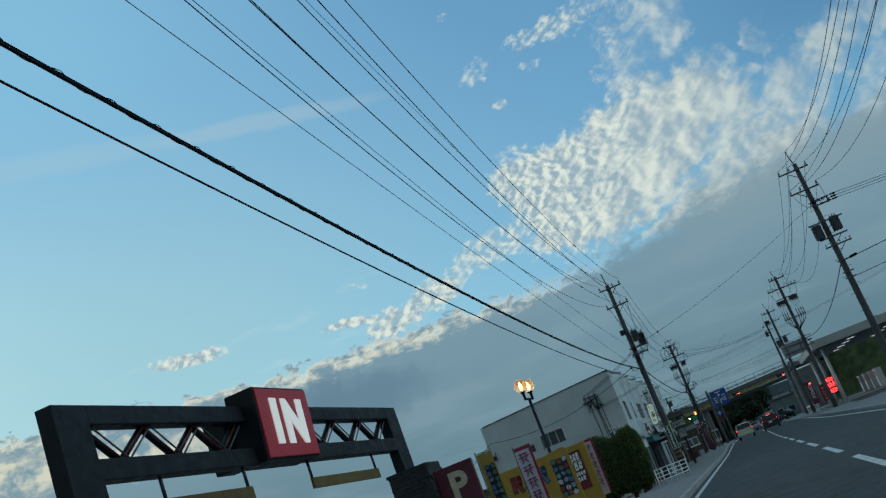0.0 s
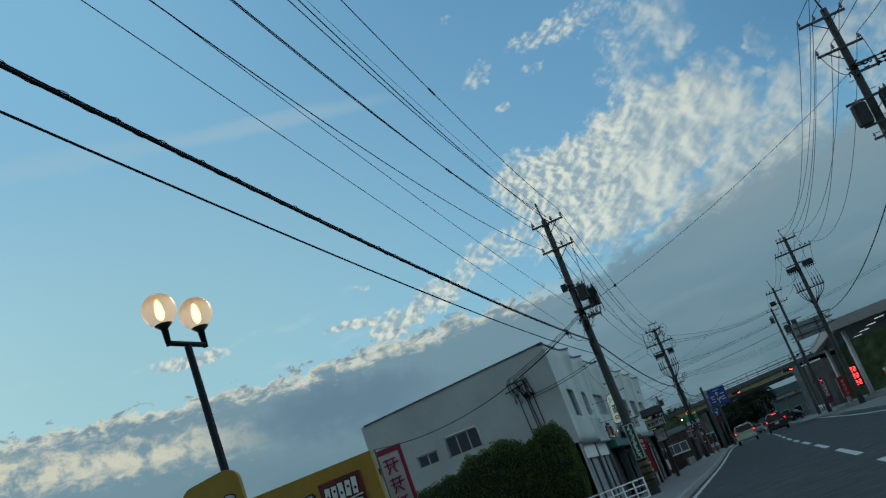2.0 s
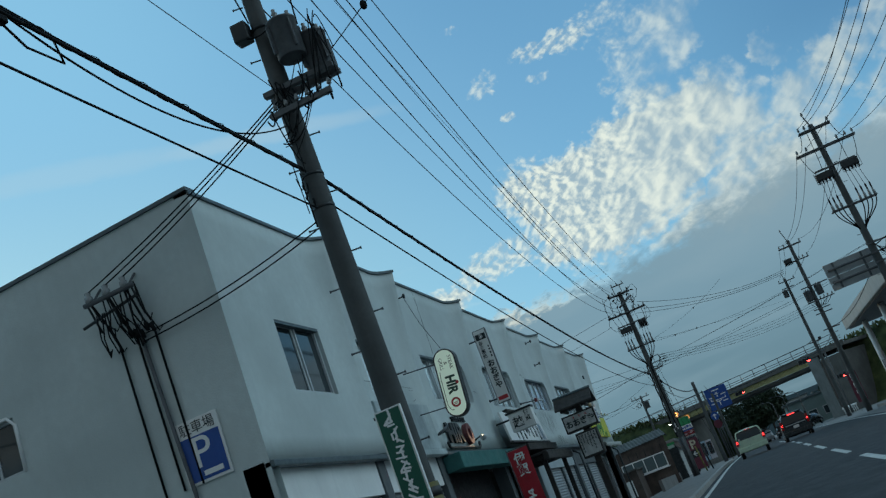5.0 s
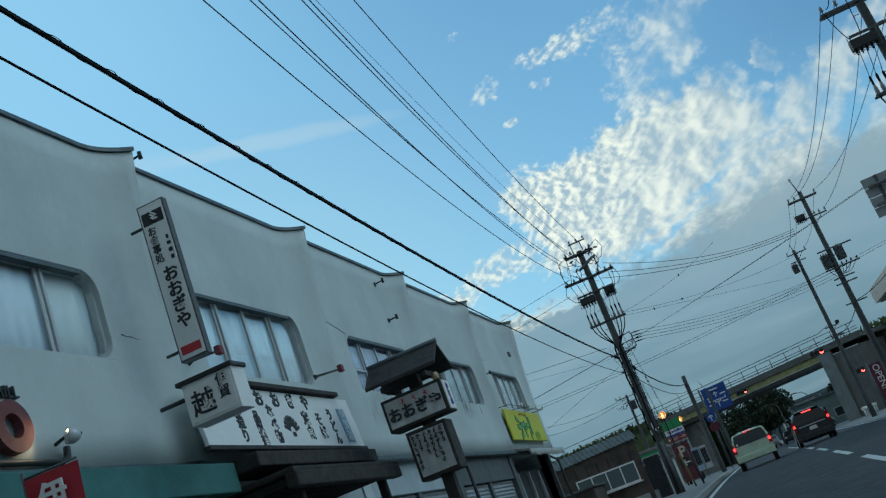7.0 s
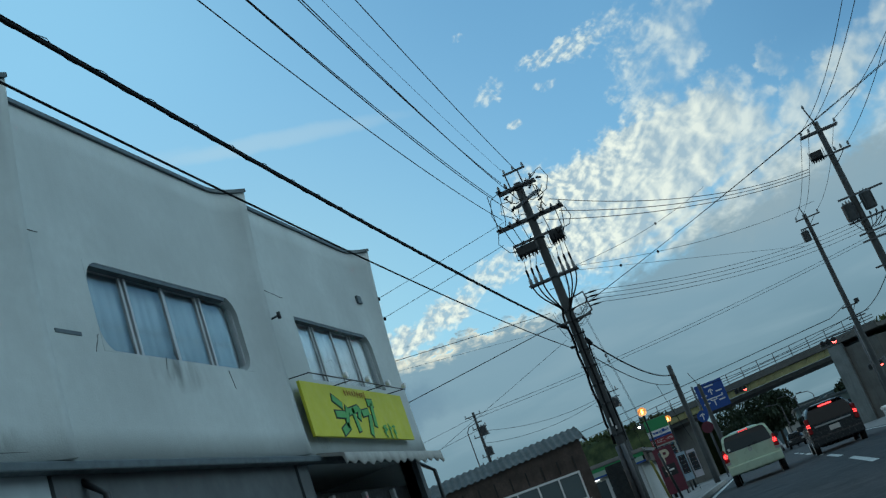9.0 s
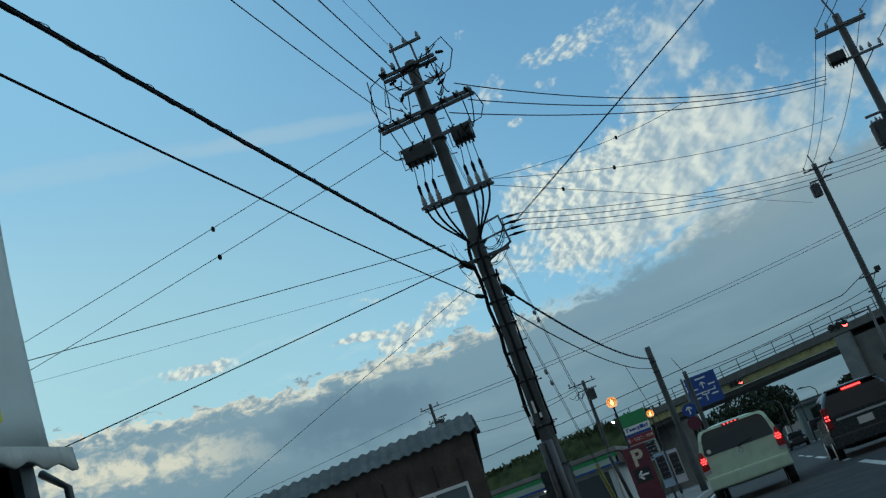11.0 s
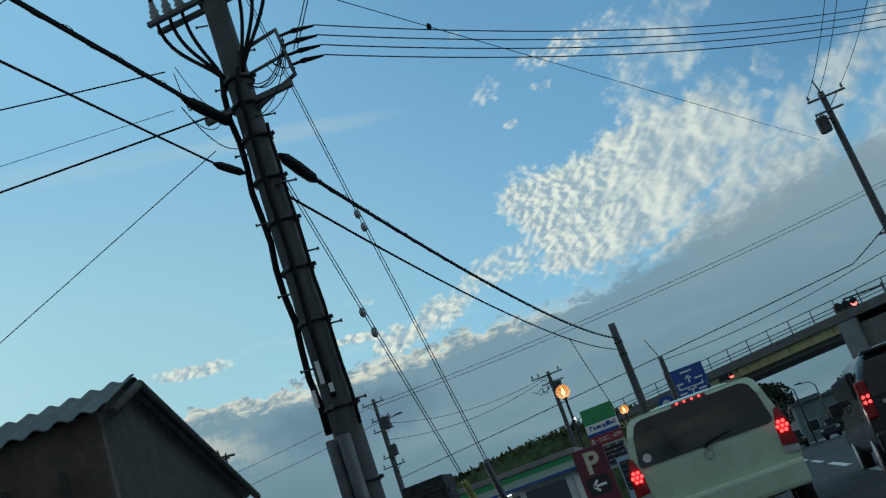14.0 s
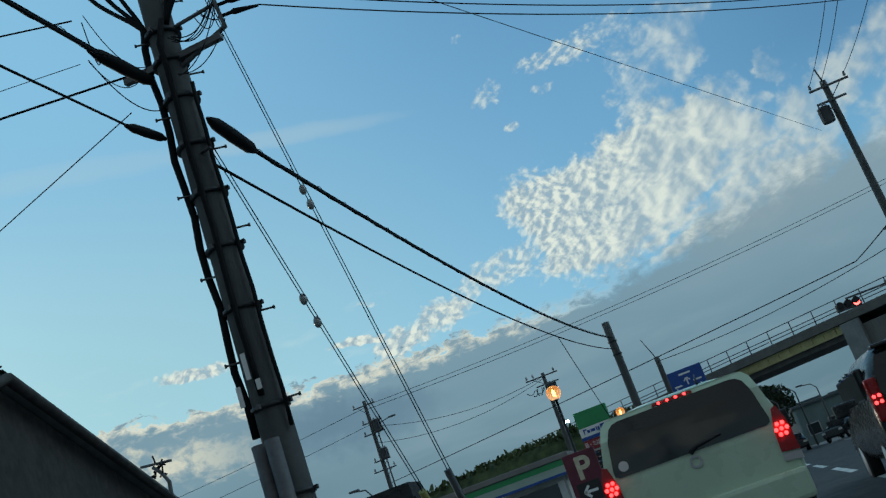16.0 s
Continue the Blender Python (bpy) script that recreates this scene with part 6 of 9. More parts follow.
arm(PZ, OZ, -4.7, -3.3, -9.2, 12.5)
arm(PZ, OZ, -4.7, -3.3, -9.2, 11.3)
arm(PZ, OZ, -4.7, -3.3, -9.2, 9.8)
PY, OY = pole("utility_pole", 7.45, 8.0, 12.3, 0.19, 0.11, "concrete utility pole with crossarms")
arm(PY, OY, 6.5, 8.0, 8.0, 11.98)
arm(PY, OY, 6.6, 8.05, 8.0, 10.85)

# short poles beside the junction
PG, OG = pole("cable_pole", -2.98, 134.0, 7.35, 0.17, 0.14, "short concrete pole that ends the telephone cables")
clamp_bands(PG, OG, (6.1, 6.6), 0.16)
PH, OH = pole("cable_pole", -2.0, 140.0, 6.2, 0.13, 0.11, "short dark pole beside the road sign")
add(PH, OH, "aerial", tube(bmesh.new(), [(-2.0, 140, 6.1), (-2.35, 140, 7.1)], 0.02, 6), GALV)

# ---------- wires ----------
GL, GR = "wires along the terrace", "wires across the road"
Z0 = -9.2
for xf, zf, xa, za, sag, r in ((-4.59, 11.3, -4.53, 10.48, 2.37, 0.010), (-4.65, 13.37, -4.55, 11.77, 2.53, 0.010), (-4.03, 11.29, -3.72, 10.36, 2.2, 0.010), (-3.87, 12.52, -3.75, 11.5, 2.28, 0.010),
                               (-3.25, 11.76, -3.31, 10.62, 2.35, 0.010), (-3.34, 12.6, -3.33, 11.8, 2.0, 0.010), (-4.15, 12.79, -4.1, 12.29, 1.58, 0.005)):
    wire("power_line", (xf, Z0, zf), (xa, 56.52, za), sag, r, "thin black overhead power line", GL, 5, 60)
wire("power_line", (-4.2, Z0, 9.85), (-4.08, 56.5, 7.64), 0.84, 0.006, "thin black overhead line", GL, 5, 40)
wire("power_line", (-4.16, Z0, 8.27), (-4.1, 50.5, 6.35), 0.13, 0.006, "thin black overhead line", GL, 5, 40)
for xa, za, xb, zb, sag, r in ((-4.53, 10.5, -4.74, 10.74, 1.37, 0.011), (-4.55, 11.75, -4.75, 11.58, 1.32, 0.011), (-3.72, 10.4, -4.33, 10.86, 1.57, 0.011), (-3.75, 11.55, -4.33, 11.93, 1.33, 0.011),
                               (-3.31, 10.6, -3.99, 11.17, 1.28, 0.011), (-3.33, 11.8, -3.7, 12.13, 0.91, 0.011), (-4.1, 12.3, -4.16, 12.33, 1.03, 0.005)):
    wire("power_line", (xa, 56.52, za), (xb, BY - 0.15, zb), sag, r, "thin black overhead power line", GL, 5, 50)
# dark joints pressed on two of the lines
for a, b, sag, u in (((-3.34, Z0, 12.6), (-3.33, 56.52, 11.8), 2.0, 0.7115), ((-4.03, Z0, 11.29), (-3.72, 56.52, 10.36), 2.2, 0.727)):
    q = hang(a, b, sag, 2000)
    i = int(u * 2000)
    tagged(new("line_joint", mesh_of("line_joint", tube(bmesh.new(), [q[i - 9], q[i - 7], q[i + 7], q[i + 9]], [0.012, 0.022, 0.022, 0.012], 8), CABLE)), "black joint sleeve on an overhead power line", "cable sleeve", "line joints")


def lashed(a, b, sag, r, label):
    """A telephone cable hung under a messenger by a loose spiral wire."""
    e = thing("telephone_cable", (0, 0, 0), label, "cable", "telephone cables")
    pts = hang(a, b, sag, 40)
    part("cable", tube(bmesh.new(), pts, r, 8), CABLE, e)
    part("messenger", tube(bmesh.new(), [p + Vector((0, 0, r + 0.02)) for p in pts], 0.008, 5), CABLE, e)
    n = int((Vector(b) - Vector(a)).length / 0.06)
    sp, loose = [], random.Random(int(a[1] * 10) + 3)
    for k in range(n + 1):
        u = k / n
        c = Vector(a).lerp(Vector(b), u) - Vector((0, 0, 4 * sag * u * (1 - u)))
        w = k * 0.06 / 0.8 * 2 * math.pi
        slack = 0.014 + 0.022 * max(0.0, math.sin(w)) ** 3 * loose.uniform(0.2, 1.0)
        sp.append(c + Vector((math.cos(w) * (r + 0.01), 0, math.sin(w) * (r + slack) + 0.014)))
    part("lashing_wire", tube(bmesh.new(), sp, 0.0045, 4), CABLE, e)
    return e


lashed((-4.24, Z0, 6.75), (-4.08, 56.45, 6.35), 0.84, 0.019, "thick telephone cable lashed to a messenger wire")
wire("telephone_line", (-4.26, Z0, 6.39), (-4.08, 56.45, 5.78), 0.85, 0.012, "plain black telephone cable", "telephone cables", 8)
lashed((-4.05, 56.8, 6.37), (-4.05, BY - 0.95, 6.53), 0.47, 0.019, "thick telephone cable lashed to a messenger wire")
wire("telephone_line", (-4.05, 56.8, 5.97), (-4.1, BY - 0.75, 5.86), 0.58, 0.012, "plain black telephone cable", "telephone cables", 8)
lashed((-3.68, BY + 1.18, 6.02), (-3.0, 133.9, 6.75), 0.42, 0.02, "thick telephone cable lashed to a messenger wire")
wire("telephone_line", (-3.78, BY + 0.2, 5.6), (-3.0, 133.9, 6.3), 0.5, 0.016, "plain black telephone cable", "telephone cables", 8)
wire("service_line", (-3.31, 122.4, 5.54), (-2.86, 124.4, 2.6), 0.05, 0.011, "service line hanging from a telephone cable", "service lines", 5, 14)
sleeve((-4.1, BY - 1.15, 6.56), (-4.04, BY - 0.1, 6.58), 0.07, "black cable joint sleeve beside a pole")
sleeve((-4.11, BY - 0.8, 5.86), (-4.08, BY - 0.12, 5.93), 0.05, "black cable joint sleeve beside a pole")
sleeve((-3.7, BY + 0.18, 6.1), (-3.68, BY + 1.2, 6.02), 0.08, "black cable joint sleeve beside a pole")
# cross-road lines
for xa, za, xb, zb, sag in ((-3.06, 10.81, 6.13, 10.61, 0.57), (-2.89, 10.3, 6.1, 10.5, 0.45), (-3.4, 10.2, 6.05, 10.37, 0.42)):
    wire("power_line", (xa, BY, za), (xb, 115.2, zb), sag, 0.013, "black power line across the road", GR, 5)
for k, z in enumerate((7.4, 7.26, 7.12, 6.98)):
    wire("power_line", (-2.75, BY + 0.06, z), (7.2 + 0.05 * k, 115.2, 7.95 - 0.15 * k), 0.42, 0.008, "thin black line across the road", GR, 5)
for dx in (0.0, 0.05):
    wire("power_line", (-3.05 + dx, BY - 0.05, 7.15), (7.3 + dx, 88.0, 6.6 + dx), 0.1, 0.007, "twisted black line across the road", GR, 5)
for xa, za, zb in ((-4.74, 10.69, 7.7), (-5.03, 9.97, 6.9)):
    wire("power_line", (xa, BY, za), (-33, BY, zb), 0.25, 0.009, "thin black line to the side street", GR, 5)
wire("power_line", (-4.3, BY, 6.85), (-30, 89.0, 1.7), 0.1, 0.013, "black line to the side street", GR, 5)
wire("power_line", (-4.2, BY - 0.44, 6.18), (-22, BY - 0.9, 0.08), 0.0, 0.006, "thin black line to the side street", GR, 5)
wire("power_line", (-4.3, BY - 0.95, 7.08), (-30, 93.0, 7.75), 0.05, 0.009, "thin black line to the side street", GR, 5)
wire("power_line", (-4.3, BY - 1.0, 6.56), (-30, BY - 2.1, 9.7), 0.0, 0.004, "thin black line to the side street", GR, 5)


def ball(x, y, z, r=0.045, mat=PORCELAIN):
    b = bmesh.new()
    bmesh.ops.create_icosphere(b, subdivisions=2, radius=r)
    for q in b.verts:
        q.co.z *= 1.5
    o = new("guy_insulator", mesh_of("guy_insulator", b, mat, True))
    o.matrix_basis = Matrix.Translation((x, y, z))
    tagged(o, "small ball insulator on a wire", "insulator", "ball insulators")


ball(-9.69, BY, 10.0, 0.05, CABLE), ball(-9.72, BY, 9.28, 0.05, CABLE)
for end, at, sag in (((6.63, 132.7, 10.61), 0.125, 0.0), ((5.8, 115.3, 9.35), 0.29, 0.35), ((2.1, 115.3, 11.7), 0.55, 0.25)):
    q = Vector((-3.15, BY, 8.25 if end[1] > 120 else 8.4))
    wire("power_line", q, end, sag, 0.007, "thin black line across the road", GR, 5)
    q = q.lerp(Vector(end), at) - Vector((0, 0, 4 * sag * at * (1 - at)))
    ball(q.x, q.y, q.z, 0.04, CABLE)
# guy wires
add(PB, OB, "guy_eye", tube(bmesh.new(), [(-3.9, BY - 0.1, 5.62), (-3.72, BY - 0.17, 5.6)], 0.016, 6), DARKSTEEL)
GUARD = material("dirty_yellow", (0.26, 0.24, 0.06), 0.6, var=0.25, scale=4, stain=0.4)
for top, foot, balls in (((-3.62, BY - 0.17, 5.6), (-3.45, 108.08, 1.2), (0.341, 0.396)), ((-3.9, BY + 0.12, 11.0), (-3.08, 107.93, 1.2), (0.555, 0.574))):
    a, b = Vector(top), Vector(foot)
    for dx in (0, 0.035):
        wire("guy_wire", a + Vector((dx, 0, 0)), b + Vector((dx, 0, 0)), 0.0, 0.006, "steel guy wire of a pole", "guy wires", 5, 2)
    for u in balls:
        q = a.lerp(b, u)
        ball(q.x, q.y, q.z)
    d = (b - a).normalized()
    g = thing("guy_guard", (b.x, b.y, b.z), "dirty plastic guard on the foot of a guy wire", "guy guard", "guy guards")
    ft = d * ((b.z - 0.3) / -d.z)
    part("guard", tube(bmesh.new(), [-d * 0.9, ft], 0.045, 10), GUARD if top[2] < 6 else DARKSTEEL, g)
# line over the road from the transformers
wire("power_line", (-3.12, 56.5, 7.85), (7.4, 49.2, 10.1), 0.3, 0.008, "black power line across the road", GR, 6)
q = Vector((-3.12, 56.5, 7.85)).lerp(Vector((7.4, 49.2, 10.1)), 0.07)
ball(q.x, q.y, q.z - 0.08, 0.05, CABLE)
loops(PA, OA, [(-3.2, 56.4, 8.3), (-3.25, 56.45, 8.45)], [(-3.1, 56.4, 7.75), (-3.3, 56.38, 7.3), (-3.5, 56.38, 7.3)], 7, 0.01, 33, 0.08, -0.25, 0.05)
# far-side wires
for xa, za, sag in ((6.55, 12.22, 1.75), (7.05, 12.22, 1.75), (7.92, 12.22, 1.75), (7.3, 13.05, 1.8), (6.65, 11.1, 1.7), (7.15, 11.1, 1.7), (7.98, 11.1, 1.9)):
    wire("power_line", (xa, 8.0, za), (xa, 49.05, za), sag, 0.011, "thin black overhead power line", "wires on the far side", 5)
for xa, za, xb, zb, sag in ((6.55, 12.22, 6.75, 12.1, 1.75), (7.05, 12.22, 7.0, 12.1, 1.85), (7.3, 13.05, 7.15, 12.65, 1.8), (7.92, 12.22, 8.0, 12.1, 1.9), (6.65, 11.1, 6.7, 11.2, 1.6), (7.15, 11.1, 8.0, 11.2, 1.8), (7.98, 11.1, 8.65, 11.2, 2.0)):
    wire("power_line", (xa, 49.07, za), (xb, 87.98, zb), sag, 0.011, "thin black overhead power line", "wires on the far side", 5)
for xa, za, xb, zb in ((6.3, 11.2, 6.48, 12.15), (6.7, 11.2, 6.8, 12.15), (8.35, 11.2, 7.88, 12.15), (7.98, 12.1, 7.95, 11.05)):
    wire("power_line", (xa, 88.1, za), (xb, 115.3, zb), 0.9, 0.011, "thin black overhead power line", "wires on the far side", 5)
for xa, za, xb, zb in ((6.48, 12.15, 6.88, 12.25), (6.8, 12.15, 7.3, 12.25), (7.88, 12.15, 8.12, 12.25)):
    wire("power_line", (xa, 115.3, za), (xb, 132.7, zb), 0.45, 0.011, "thin black overhead power line", "wires on the far side", 5)
wire("telephone_line", (7.45, 49.3, 7.0), (7.4, 88.0, 6.4), 0.9, 0.022, "plain black telephone cable", "telephone cables", 8)
wire("telephone_line", (7.4, 88.1, 6.2), (7.3, 115.3, 6.0), 0.6, 0.018, "plain black telephone cable", "telephone cables", 8)
wire("telephone_line", (7.3, 115.4, 5.9), (7.4, 132.7, 6.0), 0.4, 0.018, "plain black telephone cable", "telephone cables", 8)
wire("telephone_line", (7.4, 132.8, 6.1), (-2.0, 139.9, 6.0), 0.3, 0.014, "plain black telephone cable", "telephone cables", 8)
for dz in (0, 0.25):
    wire("power_line", (29, 165, 15.9 + dz), (-20.4, 156, 11.45 + dz), 1.0, 0.016, "thin black line across the road", GR, 5)
loops(PA, OA, [(-4.2 + 0.13 * k, 56.38, 7.28) for k in range(7)], [(-4.1, 56.45, 6.5), (-4.05, 56.4, 6.35), (-4.0, 56.45, 7.7), (-3.6, 56.4, 7.9), (-4.2, 56.5, 6.9)], 20, 0.009, 31, 0.06, 0.03, 0.22)
loops(PA, OA, [(-4.1, 56.45, 6.3), (-4.1, 56.45, 5.85)], [(-4.1, 56.45, 6.3), (-4.1, 56.45, 5.85), (-4.2, 56.4, 5.6)], 6, 0.01, 32, 0.1, 0.1, 0.25)
# service drops to the end wall
for k, (x, z) in enumerate(((-7.85, 6.15), (-7.55, 6.15), (-7.25, 6.15))):
    wire("service_line", (-4.2 + 0.1 * k, 56.5, 7.5), (x, GY - 0.3, z), 0.08, 0.011, "service line to the wall bracket", "service lines", 5, 14)
wire("service_line", (-4.13, 50.4, 6.1), (-14.1, GY - 0.15, 5.65), 0.68, 0.014, "service line along the end wall", "service lines", 5)
wire("service_line", (-4.13, 50.5, 6.15), (-4.1, 56.42, 7.05), 0.5, 0.011, "slack service line between a cable joint and a pole", "service lines", 6)
wire("service_line", (-14.1, GY - 0.15, 5.65), (-22, 60, 2.2), 0.1, 0.014, "service line along the end wall", "service lines", 5)
wire("service_line", (-4.1, 56.75, 5.75), (-7.3, GY - 0.1, 5.3), 0.1, 0.011, "service line to the end wall", "service lines", 5, 14)
wire("service_line", (-4.1, 56.75, 5.65), (-7.3, GY - 0.1, 5.2), 0.1, 0.011, "service line to the end wall", "service lines", 5, 14)
jb = thing("cable_joint", (-4.12, 50.4, 6.06), "small dark joint clamp hanging on the telephone cable", "cable joint")
part("clamp", box(bmesh.new(), (-0.05, -0.12, -0.03), (0.03, 0.12, 0.05), 0.015), CABLE, jb)
part("loop", tube(bmesh.new(), [Vector((-0.02, -0.1, 0.05)), Vector((-0.06, 0.15, 0.22)), Vector((0.02, 0.7, 0.12)), Vector((-0.04, 0.9, -0.06)), Vector((-0.05, 0.4, -0.1)), Vector((0.0, 0.0, -0.02))], 0.012, 6), CABLE, jb)


# ---------- the parlour's car park: gate, signs, banners, lamp ----------
GATE = material("gate_paint", (0.006, 0.009, 0.011), 0.55, var=0.3, scale=3, stain=0.2, spec=0.25)
# weathered amber, taken darker still for the shade the boards hang in
SHADED_AMBER = material("weathered_shaded_amber", (0.15, 0.095, 0.02), 0.7, var=0.2, scale=2, stain=0.4, streaks=0.3)
gx, gy = -6.24, 5.0
gate = thing("entrance_gate", (gx, gy, 0.05), "dark steel truss gate over a car park entrance with hanging boards", "gate")


def gpart(name, bm, mat, parent=None, label=""):
    bmesh.ops.translate(bm, vec=-Vector((gx, gy, 0.05)), verts=bm.verts)
    return part(name, bm, mat, parent or gate, label)


for y0, y1 in ((5.22, 5.8), (15.4, 16.05)):
    gpart("gate_post", boxes(((gx - 0.14, y0, 0.05), (gx + 0.06, y1, 3.815)), bevel=0.015), GATE)
gpart("top_chord", boxes(((gx - 0.14, 5.8, 3.59), (gx + 0.06, 15.4, 3.815)), bevel=0.015), GATE)
gpart("bottom_chord", boxes(((gx - 0.14, 5.8, 2.975), (gx + 0.06, 15.4, 3.215)), bevel=0.015), GATE)
REDLINE = material("tube_red", (0.14, 0.02, 0.02), 0.4, var=0.2)
for seg, n in (((5.85, 9.3), 6), ((11.5, 15.35), 6)):
    for k in range(n):
        a, b = seg[0] + (seg[1] - seg[0]) * k / n, seg[0] + (seg[1] - seg[0]) * (k + 1) / n
        z0, z1 = (3.59, 3.215) if k % 2 == 0 else (3.215, 3.59)
        d = gpart("diagonal", bar((gx - 0.1, a, z0), (gx - 0.1, b, z1), 0.045, 8), GATE)
        for off in (-0.075, 0.075):
            gpart("tube_light", bar((gx - 0.02, a + off, z0), (gx - 0.02, b + off, z1), 0.012, 6), REDLINE if off < 0 else GALV)


def leaning(bm):
    """The letter box leans out over the street at its top."""
    for v in bm.verts:
        v.co.x += 0.07 * (v.co.z - 3.5)
    return bm


ib = gpart("letter_box", leaning(boxes(((-6.45, 9.42, 2.98), (-6.0, 11.24, 4.02)), bevel=0.02)), GATE)
LITRED, LITWHITE = glowing("lit_red_face", (0.40, 0.018, 0.03), 0.09), glowing("lit_white_letter", (0.75, 0.75, 0.72), 0.45)
gpart("letter_face", leaning(boxes(((-5.998, 9.46, 3.01), (-5.975, 11.2, 3.985)), bevel=0.008)), LITRED, label="red lit face with white letters")
letters = text("IN", 0.84, LITWHITE, gate, flat(-5.968 - gx, 10.36 - gy, 3.47 - 0.05) @ FACE_STREET @ Matrix.Rotation(radians(4), 4, "X"), depth=0.012, squash=1.12)
letters.data.offset, letters.data.space_character = 0.05, 1.3
gpart("rear_box", boxes(((-6.8, 9.3, 3.02), (-6.47, 9.8, 3.93)), bevel=0.02), GATE)
for y0, y1 in ((6.9, 9.1), (11.1, 14.1)):
    gpart("hanging_board", boxes(((gx - 0.02, y0, 2.545), (gx + 0.02, y1, 2.71)), bevel=0.006), SHADED_AMBER, label="weathered amber board, darkened for shade")
    for y in (y0 + 0.04, y1 - 0.1):
        gpart("hanger", bar((gx, y, 2.98), (gx, y, 2.69), 0.024, 6), DARKSTEEL)

# the gate stands level over the falling street
for ob in gate.children_recursive:
    if ob.type == "MESH":
        for v in ob.data.vertices:
            v.co.z += 0.0175 * v.co.y * (v.co.z / 3.8)
    else:
        ob.location.z += 0.0175 * ob.location.y

SLATE = material("slate", (0.035, 0.04, 0.042), 0.85, var=0.35, scale=6, stain=0.3, bump=0.5)


def stone_pillar(x, y, w, d, h, seed, label):
    """A pillar clad in thin split stone: every course of its own thickness and overhang."""
    e = thing("stone_pillar", (x, y, ground_z(y) - 0.04), label, "pillar", "stone-clad pillars")
    r = random.Random(seed)
    part("core", boxes(((-w / 2 + 0.05, -d / 2 + 0.05, 0), (w / 2 - 0.05, d / 2 - 0.05, h - 0.02))), SLATE, e)
    z = 0.0
    while z < h - 0.03:
        t = r.uniform(0.045, 0.085)
        x0 = -w / 2
        while x0 < w / 2 - 0.02:
            x1 = min(w / 2, x0 + r.uniform(0.18, 0.42))
            o = r.uniform(-0.012, 0.018)
            for ya, yb in ((-d / 2 - o, -d / 2 + 0.1), (d / 2 - 0.1, d / 2 + o)):
                part("stone", boxes(((x0 + 0.003 - (o if x0 == -w / 2 else 0), ya, z + 0.003), (x1 - 0.003 + (o if x1 == w / 2 else 0), yb, z + t - 0.003))), SLATE, e)
            x0 = x1
        for xa, xb in ((-w / 2 - r.uniform(-0.01, 0.02), -w / 2 + 0.1), (w / 2 - 0.1, w / 2 + r.uniform(-0.01, 0.02))):
            part("stone", boxes(((xa, -d / 2 + 0.1, z + 0.003), (xb, d / 2 - 0.1, z + t - 0.003))), SLATE, e)
        z += t
    return e


stone_pillar(-6.14, 15.78, 0.82, 0.96, 2.71, 5, "pillar clad in thin dark split stone round the gate post")

MAROON = material("maroon_board", (0.13, 0.022, 0.04), 0.55, var=0.2, scale=3, stain=0.2)


def p_sign(x, y, z, w, label, arrow, size):
    e = thing("parking_board", (x, y, ground_z(y)), label, "sign", "maroon parking boards")
    part("board", box(bmesh.new(), (-w / 2, -0.06, 0.3), (w / 2, 0.06, z), 0.02), MAROON, e)
    for sx in (-w / 2 + 0.08, w / 2 - 0.08):
        part("leg", boxes(((sx - 0.04, -0.03, 0), (sx + 0.04, 0.03, 0.32))), DARKSTEEL, e)
    text("P", size, material("p_cream", (0.62, 0.55, 0.4), 0.5, bump=0.0) if "p_cream" not in bpy.data.materials else bpy.data.materials["p_cream"], e, flat(0.02, -0.064, z - 0.17 - size * 0.37) @ FACE_BACK, depth=0.004).data.offset = 0.025
    if arrow:
        part("arrow_field", boxes(((-w / 2 + 0.14, -0.066, z - 1.5), (w / 2 - 0.16, -0.06, z - 0.92))), BLACK, e)
        a = thing("arrow", flat(0, -0.068, z - 1.21) @ FACE_BACK, "", "")
        a.parent = e
        strokes(a, WHITE, [(0.02, 0.0, 0.42, 0.08, 0), (-0.11, 0.085, 0.25, 0.08, 45), (-0.11, -0.085, 0.25, 0.08, -45)], 0.0)
    return e


p_sign(-5.33, 15.6, 2.49, 0.8, "maroon board with a cream parking letter", False, 0.72)

HEM = material("banner_hem", (0.30, 0.03, 0.07), 0.85, var=0.15, bump=0.05)
CLOTHW = material("banner_white", (0.56, 0.53, 0.57), 0.85, var=0.1, scale=4, bump=0.05)
INKRED = material("ink_purple", (0.26, 0.04, 0.13), 0.8, var=0.15, bump=0.0)
PICTURE = [material("print_%s" % n, c, 0.6, var=0.15, bump=0.0) for n, c in (("red", (0.27, 0.035, 0.04)), ("blue", (0.07, 0.16, 0.32)), ("white", (0.52, 0.52, 0.5)), ("green", (0.07, 0.2, 0.13)), ("pale", (0.2, 0.32, 0.36)))]
OUTLINE = material("print_outline", (0.018, 0.018, 0.022), 0.6, var=0.15, bump=0.0)


